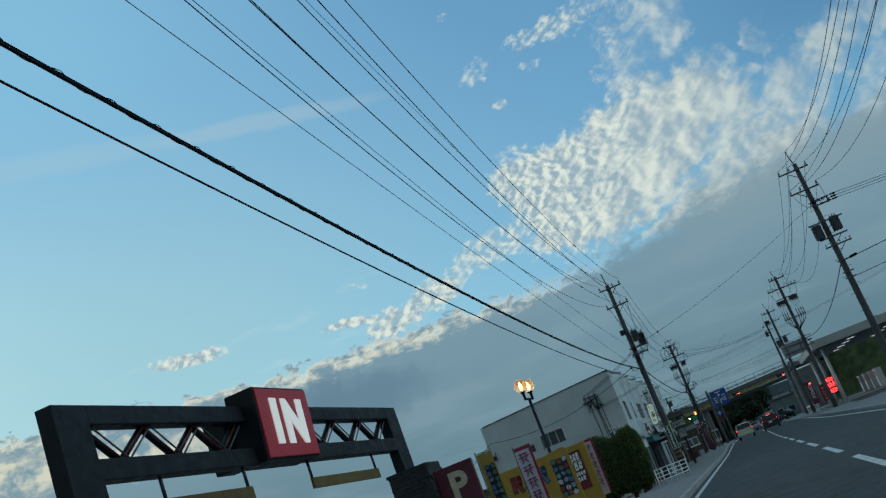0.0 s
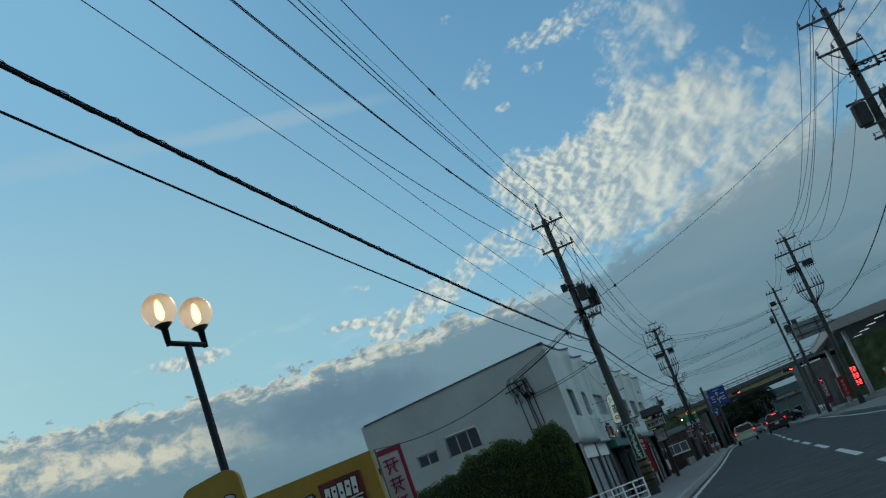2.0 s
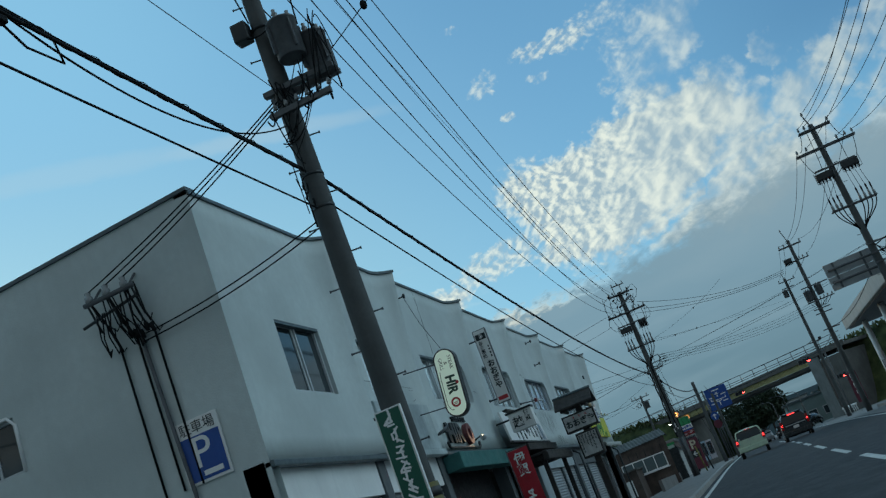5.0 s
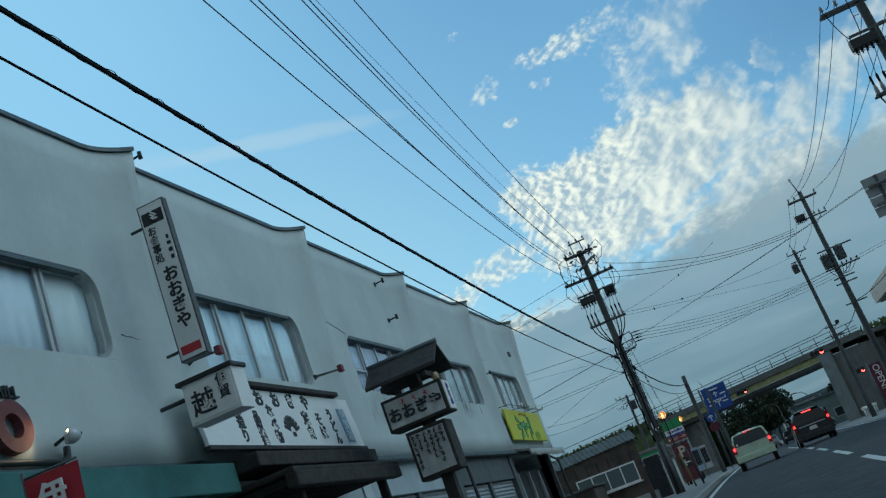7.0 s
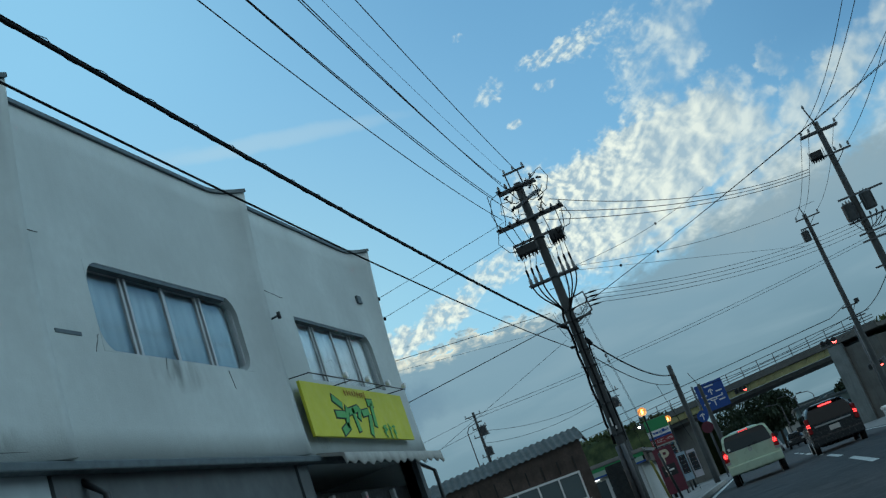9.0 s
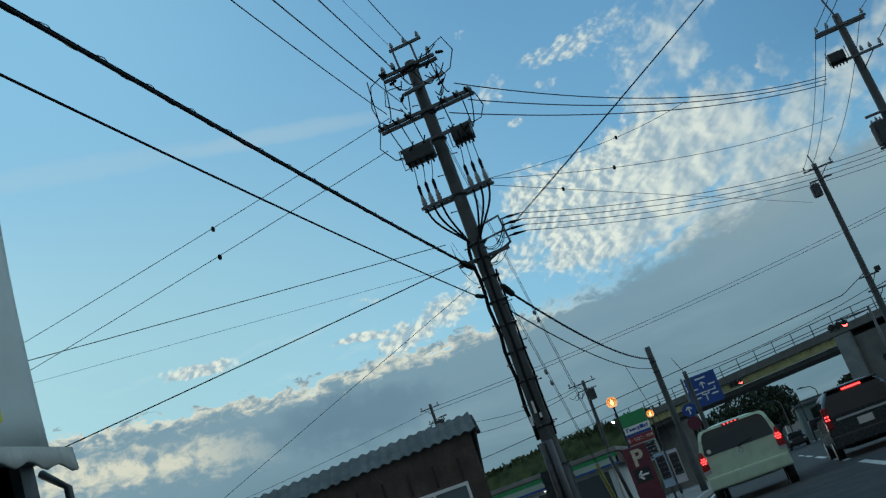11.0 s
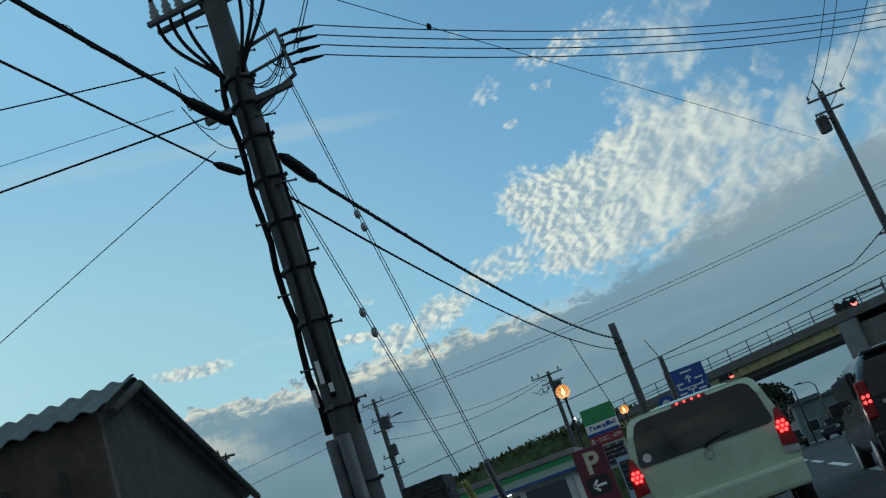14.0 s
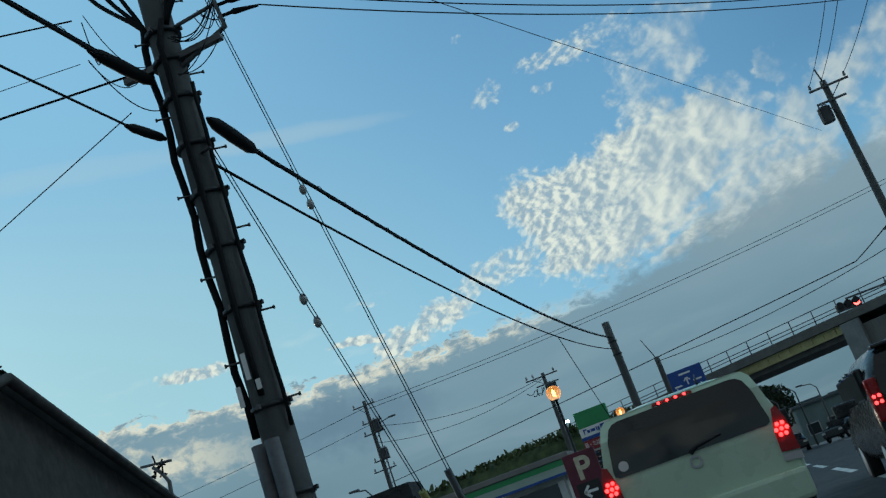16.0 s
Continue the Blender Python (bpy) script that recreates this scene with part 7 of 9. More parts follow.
def marks(parent, m, mat, n, size, step, seed):
    """A column of brush marks that cannot be spelled out."""
    e = thing("writing", m, "", "")
    e.parent = parent
    r = random.Random(seed)
    for k in range(n):
        y = -step * k
        w = size * 0.085
        strokes(e, mat, [(0, y + size * 0.36, size * r.uniform(0.6, 0.85), w, r.uniform(2, 10)), (0.01, y + size * 0.1, size * r.uniform(0.7, 0.95), w, r.uniform(2, 9)),
                         (-size * 0.2, y + size * 0.15, w, size * r.uniform(0.45, 0.7), r.uniform(-6, 6)), (size * 0.2, y + size * 0.16, w, size * r.uniform(0.4, 0.6), r.uniform(-8, 4)),
                         (-size * 0.17, y - size * 0.25, w * 1.1, size * 0.42, r.uniform(-38, -18)), (size * 0.16, y - size * 0.24, w * 1.2, size * 0.46, r.uniform(18, 42))], 0.013)


def blot(r, rad, grow, sides):
    """A flat rounded patch with an uneven outline."""
    b = bmesh.new()
    ring_ = [b.verts.new(((rad * k + grow) * math.cos(6.2832 * i / sides), (rad * k + grow) * math.sin(6.2832 * i / sides), 0)) for i, k in enumerate(r)]
    f = b.faces.new(ring_)
    top = bmesh.ops.extrude_face_region(b, geom=[f])["geom"]
    bmesh.ops.translate(b, vec=(0, 0, 0.002), verts=[v for v in top if isinstance(v, bmesh.types.BMVert)])
    bmesh.ops.recalc_face_normals(b, faces=b.faces)
    return b


def picture(parent, m, w, h, seed, cols=2, rows=5):
    """A printed picture that cannot be made out: a jumble of coloured patches with dark outlines."""
    r = random.Random(seed)
    e = thing("print", m, "", "")
    e.parent = parent
    part("ground", boxes(((-w * 0.47, -h * 0.47, 0), (w * 0.47, h * 0.47, 0.002))), OUTLINE, e)
    for k in range(cols * rows):
        i, j = k % cols, k // cols
        rad = 0.60 * min(w / cols, h / rows)
        sides = r.choice((8, 9, 10))
        shape = [r.uniform(0.7, 1.08) for _ in range(sides)]
        at = Matrix.Translation(((i + 0.5) * w / cols - w / 2 + r.uniform(-0.12, 0.12) * rad, (j + 0.5) * h / rows - h / 2 + r.uniform(-0.25, 0.25) * rad, 0.003 + 0.0022 * (k % 4))) @ Matrix.Rotation(r.uniform(0, 3), 4, "Z")
        part("outline", blot(shape, rad * 0.92, 0.012 * min(1, w), sides), OUTLINE, e).matrix_basis = at
        part("patch", blot(shape, rad * 0.86, -0.004, sides), PICTURE[(k * 2 + j + seed) % 5], e).matrix_basis = at @ Matrix.Translation((0, 0, 0.0012))
        if k % 3 == 1:
            part("patch", boxes(((-rad * 0.5, -rad * 0.12, 0.0042), (rad * 0.45, rad * 0.12, 0.0052))), PICTURE[(k + 2) % 5], e).matrix_basis = at


AMBERCLOTH = material("banner_amber", (0.40, 0.27, 0.06), 0.85, var=0.15, scale=4, bump=0.05)
bn = cloth_banner("cloth_banner", Matrix.Translation((-5.15, 17.6, 0.1)), 0.33, 1.83, AMBERCLOTH, "amber cloth banner with a bright print", 0.012)
picture(bn, flat(0.035, -0.022, 1.72) @ FACE_BACK, 0.24, 1.1, 21, 2, 8)
bn = cloth_banner("cloth_banner", Matrix.Translation((-5.04, 21.0, 0.1)), 0.42, 1.85, CLOTHW, "white cloth banner with red hem and purple brush writing", 0.012, HEM)
marks(bn, flat(-0.03, -0.03, 2.27) @ FACE_BACK, INKRED, 5, 0.29, 0.31, 230)
bn = cloth_banner("cloth_banner", Matrix.Translation((-5.08, 31.7, 0.1)), 0.40, 1.91, CLOTHW, "white cloth banner with red hem and purple brush writing", 0.012, HEM)
marks(bn, flat(-0.03, -0.03, 2.33) @ FACE_BACK, INKRED, 5, 0.27, 0.3, 240)

ab = thing("amber_billboard", (-5.9, 28.6, 0), "long amber billboard fence with bright panels", "billboard")
part("panel", box(bmesh.new(), (-2.4, 2.1, 0.2), (0.88, 2.2, 2.67), 0.01), AMBER, ab)
for x in (-2.2, -0.8, 0.7):
    part("post", bar((x, 2.24, 0), (x, 2.24, 2.5), 0.04), DARKSTEEL, ab)
lg = part("logo_plate", box(bmesh.new(), (-0.05, 2.06, 1.2), (0.63, 2.098, 2.47), 0.01), material("plate_red", (0.17, 0.02, 0.025), 0.55, var=0.4, scale=3, stain=0.4), ab, "dark red plate with pale bars")
q = thing("logo_bars", flat(0.29, 2.056, 1.85) @ FACE_BACK, "", "")
q.parent = ab
for y, n, hgt, lean_, wide in ((0.42, 5, 0.24, -6, 0.56), (0.11, 4, 0.26, -6, 0.58), (-0.14, 7, 0.12, -8, 0.6), (-0.31, 5, 0.14, -8, 0.5)):
    for mat, grow, z in ((OUTLINE, 0.03, 0.002), (WHITE, 0.0, 0.006)):
        strokes(q, mat, [((k + 0.5) * wide / n - wide / 2, y + 0.035 * ((k + 0.5) / n - 0.5), wide / n * 0.72 + grow, hgt * (0.92 if k % 2 else 1.0) + grow, lean_ + 3 * (k % 3 - 1)) for k in range(n)], z)
    strokes(q, OUTLINE, [((k + 0.5) * wide / n - wide / 2 + 0.012 * (k % 2), y + hgt * (0.12 if k % 2 else -0.1), wide / n * 0.3, hgt * 0.16, 0) for k in range(n)], 0.0102)
strokes(q, WHITE, [(0, 0.265, 0.62, 0.02, 4)], 0.006)
for x, mat in ((-1.75, PICTURE[0]), (-1.3, PICTURE[3]), (-0.85, PICTURE[1]), (-0.35, PICTURE[2])):
    big = thing("painted_mark", flat(x, 2.096, 2.12) @ FACE_BACK, "", "")
    big.parent = ab
    for m_, grow, z in ((OUTLINE, 0.05, 0.0), (mat, 0.0, 0.004)):
        strokes(big, m_, [(-0.1, 0, 0.11 + grow, 0.5 + grow, -4), (0.05, 0.19, 0.24 + grow, 0.1 + grow, 6), (0.05, -0.01, 0.22 + grow, 0.1 + grow, 4), (0.13, 0.1, 0.1 + grow, 0.24 + grow, -3), (0.1, -0.16, 0.1 + grow, 0.26 + grow, 22)], z)
fb = thing("figure_board", (-5.28, 26.35, 0), "amber board with rounded top and bright print before the fence", "billboard")
b = bmesh.new()
edge = [(-0.34, 0.5), (0.36, 0.5)] + [(0.36 - 0.16 * (1 - math.cos(radians(a))), 2.40 + 0.14 * math.sin(radians(a))) for a in range(0, 91, 15)] + [(-0.34 + 0.16 * (1 - math.cos(radians(a))), 2.36 + 0.14 * math.sin(radians(a))) for a in range(90, -1, -15)]
f = b.faces.new([b.verts.new((x, -0.03, z)) for x, z in edge])
sides_ = bmesh.ops.extrude_face_region(b, geom=[f])["geom"]
bmesh.ops.translate(b, vec=(0, 0.06, 0), verts=[v for v in sides_ if isinstance(v, bmesh.types.BMVert)])
bmesh.ops.recalc_face_normals(b, faces=b.faces)
part("board", b, AMBER, fb)
part("post", boxes(((-0.05, -0.02, 0), (0.05, 0.02, 0.52))), DARKSTEEL, fb)
picture(fb, flat(0.02, -0.032, 1.72) @ FACE_BACK, 0.5, 1.15, 33, 3, 6)


def globe_lamp(x, y, h, globes, label, size=0.25):
    e = thing("globe_lamp", (x, y, ground_z(y)), label, "street lamp", "globe lamps")
    part("post", tube(bmesh.new(), [(0, 0, 0), (0, 0, 0.5), (0, 0, 0.55), (0, 0, h - 0.45)], [0.09, 0.085, 0.06, 0.045], 12), GATE, e)
    if len(globes) > 1:
        part("yoke", tube(bmesh.new(), [Vector(g) * 1.0 + Vector((0, 0, h - 0.42)) for g in globes], 0.035, 8), GATE, e)
    for g in globes:
        gx_, gy_ = g[0], g[1]
        part("holder", tube(bmesh.new(), [(gx_, gy_, h - 0.45), (gx_, gy_, h - size - 0.035), (gx_, gy_, h - size + 0.02)], [0.035, 0.045, 0.11], 10), GATE, e)
        b = bmesh.new()
        bmesh.ops.create_uvsphere(b, u_segments=20, v_segments=12, radius=size)
        sh = part("globe", b, GLOBE if len(globes) > 1 else AMBERGLOBE, e, "frosted glass globe", smooth=True)
        sh.matrix_basis = Matrix.Translation((gx_, gy_, h))
        b = bmesh.new()
        bmesh.ops.create_uvsphere(b, u_segments=10, v_segments=8, radius=0.05)
        for q in b.verts:
            q.co = Vector((q.co.x * (0.9 - 5 * q.co.z), q.co.y * (0.9 - 5 * q.co.z), q.co.z * 2.4))
        part("bulb", b, BULB, sh)
    return e


GLOBE = bpy.data.materials.new("frosted_globe")
GLOBE.use_nodes = True
gb = GLOBE.node_tree.nodes["Principled BSDF"]
gb.inputs["Base Color"].default_value = (0.8, 0.7, 0.55, 1)
gb.inputs["Roughness"].default_value = 0.28
gb.inputs["Transmission Weight"].default_value = 0.86
gb.inputs["IOR"].default_value = 1.08
gb.inputs["Emission Color"].default_value = (1.0, 0.55, 0.2, 1)
gb.inputs["Emission Strength"].default_value = 0.12
AMBERGLOBE = GLOBE.copy()
AMBERGLOBE.name = "amber_globe"
AMBERGLOBE.node_tree.nodes["Principled BSDF"].inputs["Base Color"].default_value = (0.9, 0.66, 0.4, 1)
AMBERGLOBE.node_tree.nodes["Principled BSDF"].inputs["Emission Color"].default_value = (1.0, 0.36, 0.06, 1)
AMBERGLOBE.node_tree.nodes["Principled BSDF"].inputs["Emission Strength"].default_value = 0.28
BULB = glowing("amber_bulb", (1.0, 0.45, 0.10), 14)
globe_lamp(-5.59, 27.38, 4.7, [(-0.05, -0.34, 0), (0.05, 0.34, 0)], "lamp post with two glowing glass globes", 0.205)


# ---------- clipped trees and the pipe fence ----------
def square(u, p):
    """A direction pushed out from the ball towards a rounded block."""
    return u / (abs(u.x) ** p + abs(u.y) ** p + abs(u.z) ** p) ** (1 / p)


def leaf_mass(e, name, centre, size, n, leaf, mat, seed, dense=1.0, boxy=2.0, rise=0.0):
    """A crown of many small leaf clumps over an uneven body."""
    r = random.Random(seed)
    verts, faces = [], []
    for _ in range(n):
        while True:
            p = Vector((r.uniform(-1, 1), r.uniform(-1, 1), r.uniform(-1, 1)))
            if 0.35 < p.length < 1:
                break
        lump = 1 + 0.10 * noise.noise(p * 2.6 + Vector((seed, 0, 0))) + 0.06 * noise.noise(p * 7)
        rad = p.length ** 0.35
        u = square(p.normalized(), boxy)
        c = Vector((u.x * size[0], u.y * size[1], u.z * size[2])) * rad * lump + Vector(centre)
        a, b = Vector((r.gauss(0, 0.6), r.gauss(0, 0.6), r.gauss(0, 1) + rise)).normalized(), Vector((r.gauss(0, 1), r.gauss(0, 1), r.gauss(0, 1))).normalized()
        s = leaf * r.uniform(0.6, 1.3)
        i = len(verts)
        verts += [c - a * s, c + b * s * 0.6, c + a * s, c - b * s * 0.6]
        faces.append((i, i + 1, i + 2, i + 3))
    me = bpy.data.meshes.new(name)
    me.from_pydata([tuple(v) for v in verts], [], faces)
    me.materials.append(mat)
    ob = new(name, me)
    ob.parent = e
    ob["kind"] = "stuff"
    return ob


# near-black colour of the body that stands in for shade between the leaves
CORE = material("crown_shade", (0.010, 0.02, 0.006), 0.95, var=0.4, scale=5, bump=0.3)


def clipped_tree(x, y, h, rx, ry, seed, n=9000):
    e = thing("clipped_tree", (x, y, ground_z(y)), "dense clipped evergreen with a rounded dark green crown", "tree", "clipped evergreens")
    part("trunk", tube(bmesh.new(), [(0, 0, 0), (0.03, 0, 0.5), (0, 0.02, h * 0.55)], [0.12, 0.1, 0.05], 8), BARK, e)
    for k in range(5):
        a = 1.256 * k
        part("limb", tube(bmesh.new(), [(0, 0, 0.35), (0.3 * rx * math.cos(a), 0.3 * ry * math.sin(a), h * 0.35), (0.6 * rx * math.cos(a), 0.6 * ry * math.sin(a), h * 0.6)], [0.05, 0.035, 0.015], 6), BARK, e)
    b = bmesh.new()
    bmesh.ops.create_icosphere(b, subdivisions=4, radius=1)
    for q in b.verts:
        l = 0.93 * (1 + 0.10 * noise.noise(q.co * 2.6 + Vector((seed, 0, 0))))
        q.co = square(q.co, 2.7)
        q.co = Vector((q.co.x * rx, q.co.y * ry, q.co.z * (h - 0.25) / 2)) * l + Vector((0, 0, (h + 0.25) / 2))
    part("shade_body", b, CORE, e, smooth=True)
    leaf_mass(e, "crown", (0, 0, (h + 0.25) / 2), (rx, ry, (h - 0.25) / 2), n, 0.034, LEAF, seed, 1.0, 2.7, 1.2)
    return e


for x, y, h, rx, ry, sd, n in ((-5.42, 47.3, 3.3, 0.64, 0.6, 1, 25000), (-6.05, 47.35, 3.0, 0.8, 0.6, 2, 22000), (-6.9, 47.4, 3.35, 0.8, 0.6, 3, 20000), (-7.8, 47.45, 3.3, 0.85, 0.6, 4, 16000),
                               (-8.7, 47.5, 2.95, 0.85, 0.6, 6, 14000), (-9.6, 47.55, 2.9, 0.9, 0.6, 8, 11000), (-10.6, 47.6, 2.85, 0.9, 0.6, 9, 9000), (-5.65, 48.4, 2.8, 0.6, 0.6, 7, 12000)):
    clipped_tree(x, y, h, rx, ry, sd, n)

pf = thing("pipe_fence", (-4.0, 46.0, 0.1), "white pipe fence at the kerb", "fence")
for k in range(6):
    part("post", bar((0.28 * k - 0.6, 0.3 * k - 1.0, 0), (0.28 * k - 0.6, 0.3 * k - 1.0, 0.8), 0.024), WHITE, pf)
for z in (0.25, 0.42, 0.6, 0.78):
    part("rail", bar((-0.62, -1.02, z), (0.82, 0.52, z), 0.02), WHITE, pf)
ps = thing("placard", (-6.6, 95.5, ground_z(95) - 0.01), "white placard standing on the footway", "sign")
part("board", box(bmesh.new(), (-0.35, -0.03, 0.3), (0.35, 0.0, 1.1), 0.01), WHITE, ps)
for x in (-0.24, 0.24):
    part("leg", bar((x, 0, 0), (x, 0.02, 0.9), 0.018), GALV, ps)


# ---------- past the terrace: shed, wall, shop, junction ----------
RY, RZ, RX0, RX1 = 102.4, 3.43, -11.5, -4.64
shed = thing("shed", Matrix.Translation((RX1, RY, 0.2)) @ Matrix.Rotation(radians(16), 4, "Z"), "old dark shed with corrugated roof, brown walls and windows", "shed")


def corrugated(x0, x1, ya, za, yb, zb, pitch=0.19, amp=0.02):
    bm = bmesh.new()
    n = int((x1 - x0) / pitch * 8)
    rows = []
    for k in range(n + 1):
        x = x0 + (x1 - x0) * k / n
        d = amp * math.cos(2 * math.pi * (x - x0) / pitch) + 0.046 * (x - x1)
        rows.append([bm.verts.new((x, ya, za + d)), bm.verts.new((x, yb, zb + d)), bm.verts.new((x, yb, zb + d - 0.012)), bm.verts.new((x, ya, za + d - 0.012))])
    for a, b in zip(rows, rows[1:]):
        for i in range(4):
            bm.faces.new((a[i], a[(i + 1) % 4], b[(i + 1) % 4], b[i]))
    bmesh.ops.recalc_face_normals(bm, faces=bm.faces)
    bmesh.ops.translate(bm, vec=(-RX1, -RY, -0.2), verts=bm.verts)
    return bm


def spart(name, bm, mat, label=""):
    bmesh.ops.translate(bm, vec=(-RX1, -RY, -0.2), verts=bm.verts)
    return part(name, bm, mat, shed, label)


part("roof_slope", corrugated(RX0, RX1, RY, RZ, RY - 1.0, RZ - 0.42), CORRUGATED, shed, "dark corrugated sheet")
part("roof_slope", corrugated(RX0, RX1, RY, RZ - 0.03, RY + 4.2, RZ - 0.81), CORRUGATED, shed, "dark corrugated sheet")
spart("barge_board", tube(bmesh.new(), [(RX1 + 0.02, RY - 1.0, RZ - 0.5), (RX1 + 0.02, RY, RZ - 0.09), (RX1 + 0.02, RY + 4.2, RZ - 0.87)], 0.045, 6), WOOD_DARK)
bm = boxes(((RX0, RY - 0.9, 0.15), (RX1 - 0.12, RY - 0.8, RZ - 0.42)))
for v in bm.verts:
    if v.co.z > 1:
        v.co.z += 0.046 * (v.co.x - RX1)      # its top follows the falling eave
spart("front_wall", bm, RUST, "rusty brown board wall")
bm = bmesh.new()
for y0, y1, za, zb in ((RY - 0.8, RY, RZ - 0.4, RZ - 0.08), (RY, RY + 4.0, RZ - 0.08, RZ - 0.84)):
    q = [bm.verts.new(p) for p in ((RX1 - 0.12, y0, 0.15), (RX1 - 0.12, y1, 0.15), (RX1 - 0.12, y1, zb), (RX1 - 0.12, y0, za))]
    w = [bm.verts.new(p.co - Vector((0.1, 0, 0))) for p in q]
    bm.faces.new(q), bm.faces.new(w[::-1])
    for i in range(4):
        bm.faces.new((q[i], w[i], w[(i + 1) % 4], q[(i + 1) % 4]))
spart("side_wall", bm, WOOD_DARK, "dark weathered side wall")
spart("back_wall", boxes(((RX0, RY + 3.9, 0.15), (RX1 - 0.12, RY + 4.0, 2.3))), RUST)
for k in range(14):
    x = RX0 + 0.4 + 0.46 * k
    spart("batten", boxes(((x - 0.02, RY - 0.925, 2.25), (x + 0.02, RY - 0.9, RZ - 0.8))), WOOD_DARK)

lean = thing("lean_to", (-6.2, 98.2, 0.15), "low grey lean-to with a sheet roof before the shed", "shed")
part("wall", boxes(((-3.5, 0, 0), (0, 2.8, 1.6))), RUST, lean)
part("roof", boxes(((-3.6, -0.2, 1.6), (0.1, 3.0, 1.68))), CORRUGATED, lean)
# a row of four lights in the shed's front wall
SHEDGLASS = pane("dusty_glass", (0.10, 0.13, 0.135), 0.25)
win = part("window", boxes(*[((-2.9, -0.945, z0), (-0.43, -0.885, z1)) for z0, z1 in ((1.2, 1.26), (1.94, 2.0))], *[((x - 0.025, -0.945, 1.26), (x + 0.025, -0.885, 1.94)) for x in (-2.875, -2.27, -1.665, -1.06, -0.455)]), WHITE, shed, "row of dusty windows in a white frame")
for k in range(4):
    part("pane", boxes(((-2.85 + 0.605 * k, -0.925, 1.26), (-2.295 + 0.605 * k, -0.915, 1.94))), SHEDGLASS, win)
part("sill", box(bmesh.new(), (-2.96, -1.02, 1.14), (-0.38, -0.9, 1.2), 0.01), WHITE, win)
low = thing("block_wall", (-4.5, 93.0, 0.1), "low grey concrete block wall", "wall")
part("wall", boxes(((-0.35, 0, 0), (-0.2, 12, 0.75))), PAVING, low)
# service mast behind the shed
dt = thing("service_mast", (-6.9, 108.0, 0.24), "thin bent steel service mast with a knot of cable ends", "mast")
part("pipe", tube(bmesh.new(), [(0.12, 0, 0), (0.12, 0, 2.5), (0.08, 0, 2.75), (0.1, 0, 2.95), (0.02, 0, 3.1), (-0.08, 0, 3.2)], [0.04, 0.035, 0.03, 0.028, 0.026, 0.024], 8), GALV, dt)
r5 = random.Random(9)
for k in range(10):
    a = Vector((r5.uniform(-0.1, 0.04), 0, r5.uniform(3.08, 3.24)))
    part("cable_end", tube(bmesh.new(), hang(a, a + Vector((r5.uniform(-0.22, 0.28), r5.uniform(-0.1, 0.1), r5.uniform(-0.05, 0.2))), r5.uniform(-0.04, 0.06), 6), 0.012, 5), CABLE, dt)
part("cross_piece", bar((-0.25, 0, 3.26), (0.2, 0, 3.2), 0.018, 6), GALV, dt)

stone_pillar(-5.1, 111.3, 0.75, 0.6, 2.2, 6, "pillar clad in thin dark split stone beside the lot")

# shop with a green stripe
SHOPW = material("shop_panel", (0.42, 0.43, 0.41), 0.6, var=0.1, scale=2, stain=0.2)
shop = thing("convenience_shop", (-7.0, 137.5, 0.24), "single-storey shop with a pale fascia and a green stripe", "building")
part("wall", boxes(((-13, 0, 0), (0, 12, 3.0))), SHOPW, shop)
part("roof", boxes(((-13.3, -0.6, 3.22), (0.5, 12.3, 3.45)), bevel=0.03), PAVING, shop, "grey roof slab")
part("fascia", boxes(((-13.2, -0.5, 2.6), (0.4, -0.38, 3.2)), bevel=0.01), material("pale_green_fascia", (0.36, 0.46, 0.40), 0.6, var=0.1, scale=2, stain=0.2), shop)
part("green_stripe", boxes(((-13.2, -0.515, 2.98), (0.4, -0.502, 3.2))), GREEN, shop)
part("blue_stripe", boxes(((-13.2, -0.515, 2.6), (0.4, -0.502, 2.7))), BLUE, shop)
part("fascia", boxes(((0.28, -0.5, 2.6), (0.4, 12, 3.2)), bevel=0.01), RUST, shop)
for k in range(6):
    wdw = part("window", boxes(((-12.4 + 2.05 * k, -0.06, 0.4), (-10.6 + 2.05 * k, 0.0, 2.4))), DIMGLASS, shop)
    part("mullion", boxes(((-10.6 + 2.05 * k, -0.1, 0.3), (-10.35 + 2.05 * k, 0.02, 2.45))), ALU, shop)
for k in range(4):
    part("ceiling_tube", boxes(((-11 + 2.4 * k, -0.3, 2.5), (-9.9 + 2.4 * k, -0.26, 2.54))), glowing("shop_tube_%d" % k if k else "shop_tube", (0.9, 0.97, 1.0), 2.5), shop)
p_sign(-4.66, 127.4, 2.68, 1.02, "maroon board with a cream parking letter and an arrow", True, 0.95)

# shop sign on two legs
ss = thing("shop_sign", (-5.45, 140.0, 0.24), "tall shop sign with a green band, white panel and red notice", "sign")
part("band", box(bmesh.new(), (-0.72, -0.14, 4.25), (0.72, 0.14, 4.95), 0.02), GREEN, ss)
part("panel", box(bmesh.new(), (-0.72, -0.14, 3.72), (0.72, 0.14, 4.245), 0.02), WHITE, ss)
part("notice", box(bmesh.new(), (-0.72, -0.14, 3.3), (0.72, 0.14, 3.715), 0.02), PICTURE[0], ss, "red notice panel")
part("blue_line", boxes(((-0.72, -0.15, 3.72), (0.72, -0.142, 3.86))), BLUE, ss)
q = thing("name_bars", flat(0, -0.146, 4.08) @ FACE_BACK, "", "")
q.parent = ss
